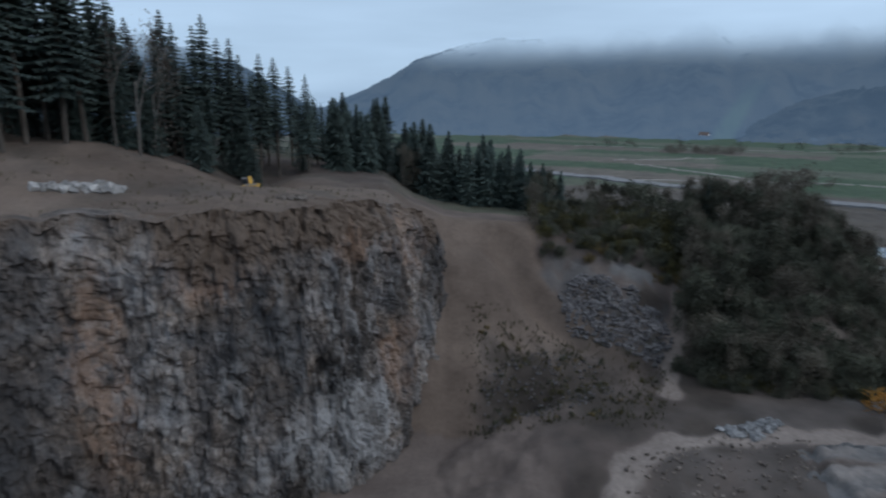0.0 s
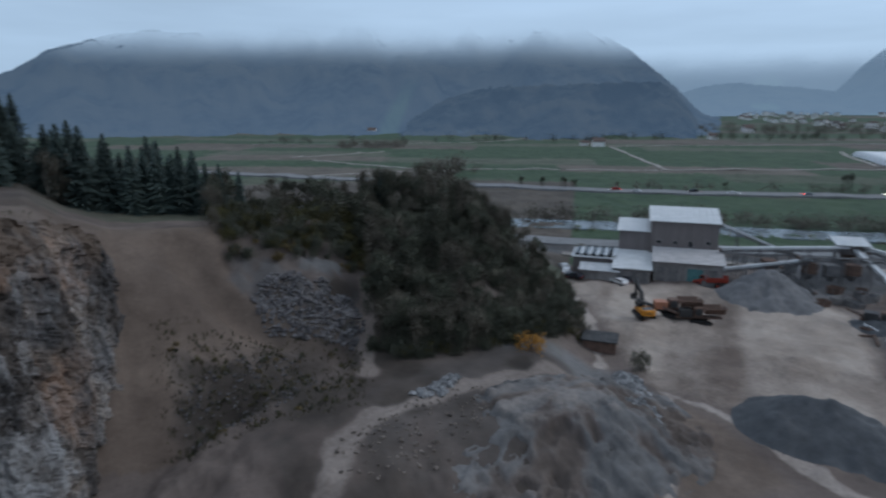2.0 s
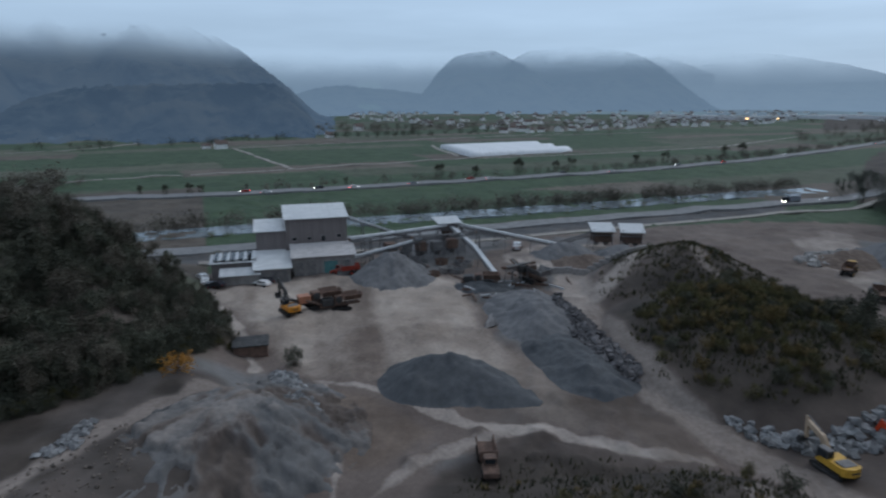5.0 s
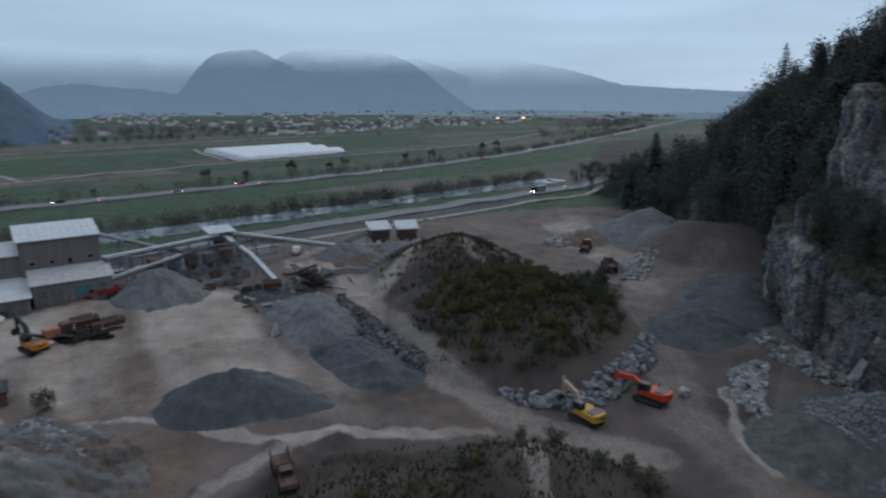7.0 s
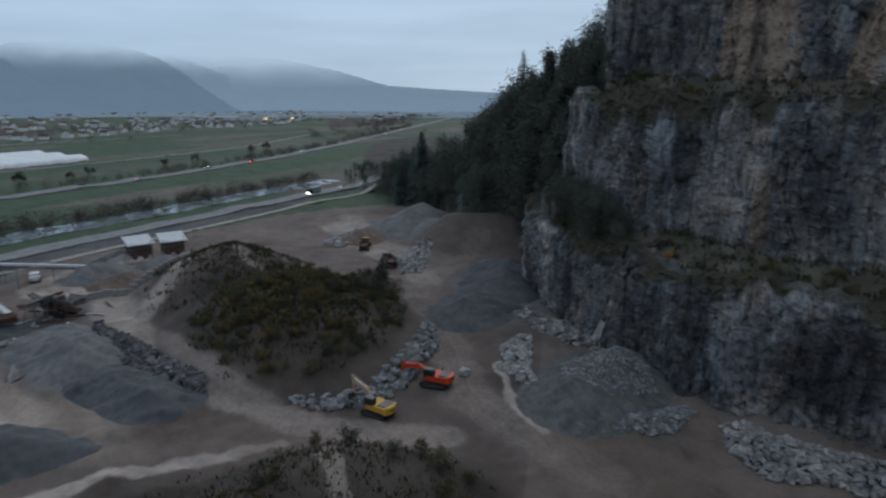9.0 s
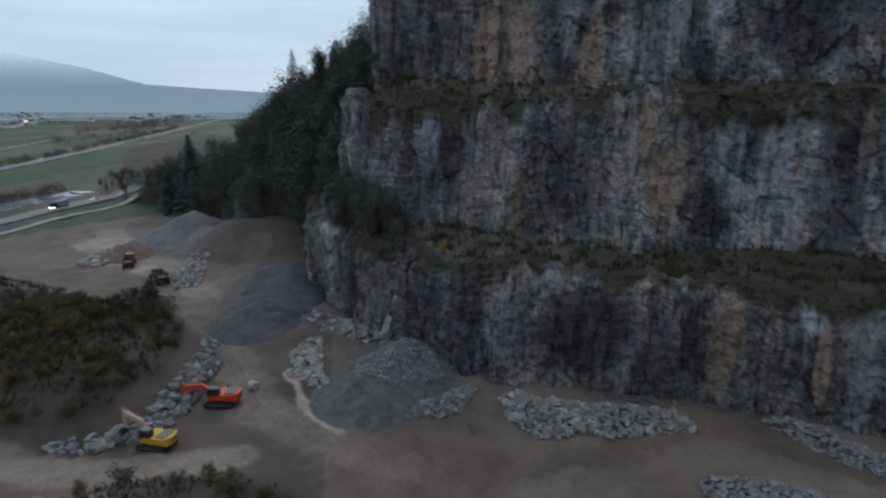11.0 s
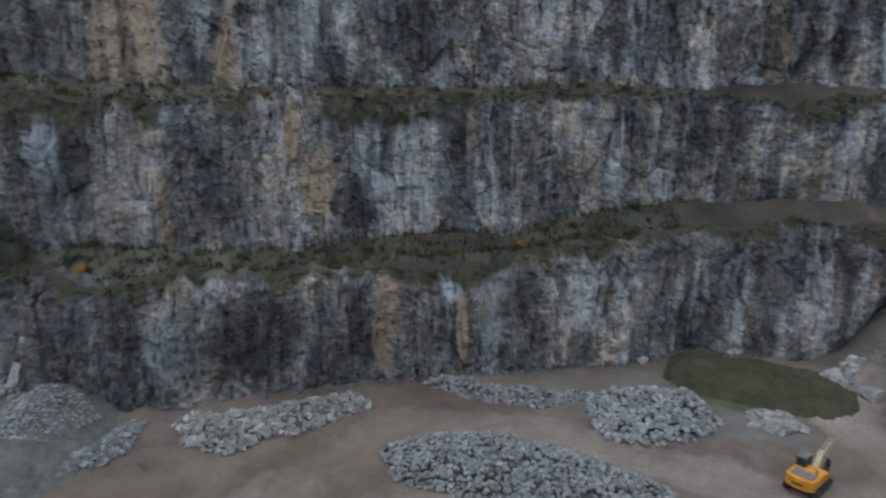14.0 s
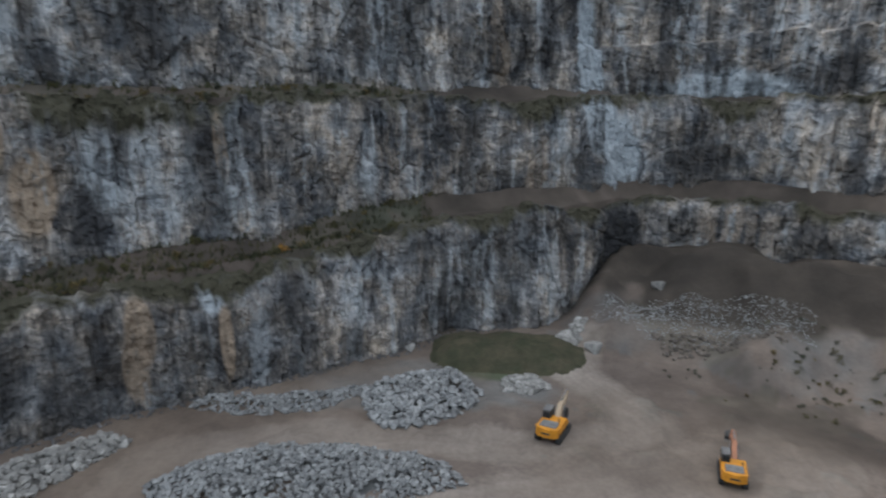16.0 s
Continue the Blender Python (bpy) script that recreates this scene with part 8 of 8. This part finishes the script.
def rubble(name, ring, big, count, high, material, label, singles=260, size=(0.5, 1.3), over=None):
    """A heap of boulders over a plan outline: the larger blocks are parts of their own, the small fill is one mesh."""
    xs, ys = [p[0] for p in ring], [p[1] for p in ring]
    cx, cy = sum(xs) / len(xs), sum(ys) / len(ys)
    singles = min(singles, 190)
    ob = thing(name, label, "rubble heap", "heaps of boulders", m=Matrix.Translation((cx, cy, ground_at(cx, cy))))
    base = ob.location.copy()

    def spot():
        while True:
            x, y = rr.uniform(min(xs), max(xs)), rr.uniform(min(ys), max(ys))
            if inside(x, y, ring):
                edge = min(math.hypot(x - (ax + t * (bx - ax)), y - (ay + t * (by - ay))) for (ax, ay), (bx, by) in zip(ring, ring[1:] + ring[:1])
                           for t in [max(0, min(1, ((x - ax) * (bx - ax) + (y - ay) * (by - ay)) / ((bx - ax) ** 2 + (by - ay) ** 2)))])
                return x, y, min(1.0, edge / 4.0)

    spots = [spot() for _ in range(count)]
    px, py = np.array([s[0] for s in spots]), np.array([s[1] for s in spots])
    ground_z = height(px, py) + (over(px, py) if over else 0)
    rest_v, rest_f, n = [], [], 0
    for k, ((x, y, mid), gz0) in enumerate(zip(spots, ground_z)):
        s = rr.uniform(*size) * (1.0 if k < singles else 0.75)
        z = gz0 + high * mid ** 0.8 * rr.uniform(0.75, 1.0) + 0.12 * s
        m = pose(x - base.x, y - base.y, z - base.z, rr.uniform(-40, 40), rr.uniform(-40, 40), rr.uniform(0, 360)) @ Matrix.Diagonal((s, s, s * 0.9, 1))
        if k < singles:
            rock = new("rock", rr.choice(stone_meshes[material.name]))
            rock.parent = ob
            rock.matrix_local = m
        else:
            v, f = rr.choice(shapes)
            a = np.array(m)
            rest_v.append(v @ a[:3, :3].T + a[:3, 3])
            rest_f += [[i + n for i in q] for q in f]
            n += len(v)
    if rest_v:
        me = mesh_from("rubble_fill", list(map(tuple, np.concatenate(rest_v))), rest_f, material)
        part("rubble_fill", me, material, ob)["kind"] = "stuff"
    # the core on which the blocks lie
    if high > 0.5:
        bm = bmesh.new()
        rim = [bm.verts.new((x - base.x, y - base.y, ground_at(x, y) - base.z - 0.2)) for x, y in ring]
        peak = [bm.verts.new(((x - cx) * 0.5 + cx - base.x, (y - cy) * 0.5 + cy - base.y, high * 0.22)) for x, y in ring]
        for i in range(len(ring)):
            j = (i + 1) % len(ring)
            bm.faces.new((rim[i], rim[j], peak[j], peak[i]))
        bm.faces.new(peak)
        bmesh.ops.recalc_face_normals(bm, faces=bm.faces)
        part("core", bm, material, ob)
    return ob


def strip(points, half):
    """An outline round a line of points."""
    pts = [Vector((x, y, 0)) for x, y in points]
    left, right = [], []
    for i, p in enumerate(pts):
        d = (pts[min(i + 1, len(pts) - 1)] - pts[max(i - 1, 0)]).normalized()
        w = half * (0.45 if i in (0, len(pts) - 1) else 1.0)
        left.append((p.x - d.y * w, p.y + d.x * w))
        right.append((p.x + d.y * w, p.y - d.x * w))
    return left + right[::-1]


rubble("boulder_heap", [(67.3, -54.5), (61, -51), (54.5, -51.3), (49.3, -60), (44.7, -72), (50, -73), (58, -64)], 1, 1200, 1.6, STONE, "long bright heap of broken boulders at the foot of the wall", 280, (0.35, 1.15))
rubble("boulder_heap", [(38, -62.5), (33.6, -69), (24, -72.5), (16, -74), (3, -71), (0, -67), (10, -62), (22, -58), (32, -57)], 1, 2400, 2.0, STONE_BLUE, "long grey heap of broken stone on the quarry floor", 300, (0.3, 0.85))
rubble("boulder_heap", [(14, -79), (8, -78.5), (1.5, -84), (-1, -90), (4, -97), (12, -95), (18, -88)], 1, 950, 2.4, STONE_BLUE, "high heap of grey boulders at the foot of the wall", 260, (0.4, 1.1))
rubble("boulder_heap", strip([(42, -82), (32, -83), (24, -85), (17, -90)], 3.2), 1, 800, 0.9, STONE_BLUE, "low band of grey stones along the foot of the wall", 240, (0.25, 0.75))
rubble("boulder_heap", [(-4, -91), (-8, -90.5), (-11, -93), (-9, -97), (-4, -96)], 1, 120, 1.2, STONE, "small pile of pale boulders beside the grassy heap", 110, (0.6, 1.2))
rubble("boulder_heap", strip([(-13, -107), (-16, -113), (-19, -118)], 2.0), 1, 90, 0.6, STONE, "row of pale boulders in the corner of the quarry", 80, (0.7, 1.5))
rubble("boulder_heap", strip([(117, -41), (107, -44), (99, -47), (92, -52)], 3.8), 1, 900, 1.2, STONE, "long heap of boulders fallen along the wall", 280, (0.35, 1.1))
rubble("boulder_heap", strip([(103, -38), (96, -34), (90, -31.5), (82, -32.5)], 2.6), 1, 320, 0.6, STONE, "pale boulders edging the haul road", 150, (0.35, 1.1))
rubble("boulder_heap", strip([(69, -39), (68, -45), (71, -52)], 3.2), 1, 650, 1.4, STONE_BLUE, "grey boulders at the end of the gravel heap", 170, (0.3, 0.9))
rubble("boulder_heap", strip([(83.2, 4), (81.8, -3), (84.5, -9), (91, -14), (99, -18), (109, -20.5)], 1.9), 1, 330, 0.45, STONE_BLUE, "band of boulders below the overgrown mound", 280, (0.6, 1.4))
rubble("boulder_heap", strip([(121, 44.5), (113, 38.8), (105.5, 32.6), (97.5, 26.3), (89, 18)], 3.2), 1, 700, 2.7, STONE_DARK, "dark blocky rubble along the haul road", 280, (0.6, 1.5))
rubble("boulder_heap", strip([(63, 68), (60, 63), (57, 58), (54, 52)], 2.6), 1, 260, 0.7, STONE_BLUE, "scattered dark blocks at the end of the terrace", 200, (0.5, 1.2))
rubble("boulder_heap", strip([(34, 69), (30, 66), (27, 66)], 1.6), 1, 90, 0.3, STONE_BLUE, "loose grey blocks beside the dirt road", 80, (0.4, 1.0))
rubble("boulder_heap", strip([(-1, 72), (5, 75), (10, 77), (16, 79)], 5.5), 1, 300, 0.15, STONE_DARK, "dark rubble strewn over the lower slope", 120, (0.12, 0.45))
rubble("boulder_heap", strip([(-22, -120), (-32, -114), (-44, -111), (-56, -106)], 6.5), 1, 2200, 0.10, STONE_BLUE, "grey rubble strewn over the corner slope", 110, (0.08, 0.38))
rubble("boulder_heap", strip([(-30, -108), (-38, -106), (-50, -103)], 2.2), 1, 160, 0.2, STONE_BROWN, "brownish stones along the foot of the corner slope", 120, (0.35, 0.9))
rubble("boulder_heap", strip([(150, -22), (165, -24), (178, -30)], 5), 1, 260, 0.5, STONE, "pale rubble on the far quarry floor", 200, (0.6, 1.3))
rubble("boulder_heap", strip([(185, -2), (196, -8), (206, -14)], 6), 1, 200, 0.6, STONE, "pale rubble at the far end of the quarry", 150, (0.8, 1.8))
line_w = [polar(a, 84) for a in (-39, -36, -34, -32)]
rubble("boulder_heap", strip(line_w, 1.2), 1, 46, 0.1, STONE, "row of pale boulders on top of the cliff", 46, (0.6, 1.3))
rubble("boulder_heap", strip([polar(a, 80) for a in (-20, -17, -15)], 1.0), 1, 40, 0.1, STONE_BROWN, "small stones on the crest of the cliff", 40, (0.4, 0.9))
rubble("boulder_heap", strip([(86, -49), (81, -44), (75, -38)], 8.0), 1, 1500, 0.05, STONE_BLUE, "coarse stones strewn over the heap of chippings", 150, (0.1, 0.42), over=lambda x, y: ridge(x, y, 84, -47, 76, -38, 9.5, 4.0, 0.8))
rubble("boulder_heap", strip([(14, 57), (22, 58), (30, 61), (36, 66)], 5.5), 1, 260, 0.02, STONE_BROWN, "brownish stones strewn over the terrace", 100, (0.12, 0.5))
rubble("boulder_heap", strip([polar(a, q) for a, q in ((7.5, 97), (9.5, 94), (12, 92), (14.5, 93), (16.5, 95))], 5.5), 1, 1100, 0.1, STONE_DARK, "dark broken stone on the ledges above the rubble slope", 150, (0.2, 0.9))
rubble("boulder_heap", strip([polar(a, float(east(np.array([a]))[0]) - 0.6) for a in (136, 142, 148, 154, 160, 166, 172, 178, 184)], 1.7), 1, 900, 0.15, STONE_DARK, "dark broken stone fallen along the foot of the wall", 60, (0.15, 0.65))
# single large blocks
for x, y, s in ((-19.8, -108, 2.4), (-34, -123, 2.0), (88, -22.5, 1.6), (13, -106, 1.6), (45, 57, 1.2)):
    block = new("boulder", stone_meshes[STONE.name][3])
    block.matrix_world = pose(x, y, ground_at(x, y) + 0.25 * s, 10, 5, 40) @ Matrix.Diagonal((s, s, s, 1))
    tagged(block, "large pale boulder lying on its own", "boulder", "single boulders")


for pattern in PATTERNS:
    drop_pattern(pattern)
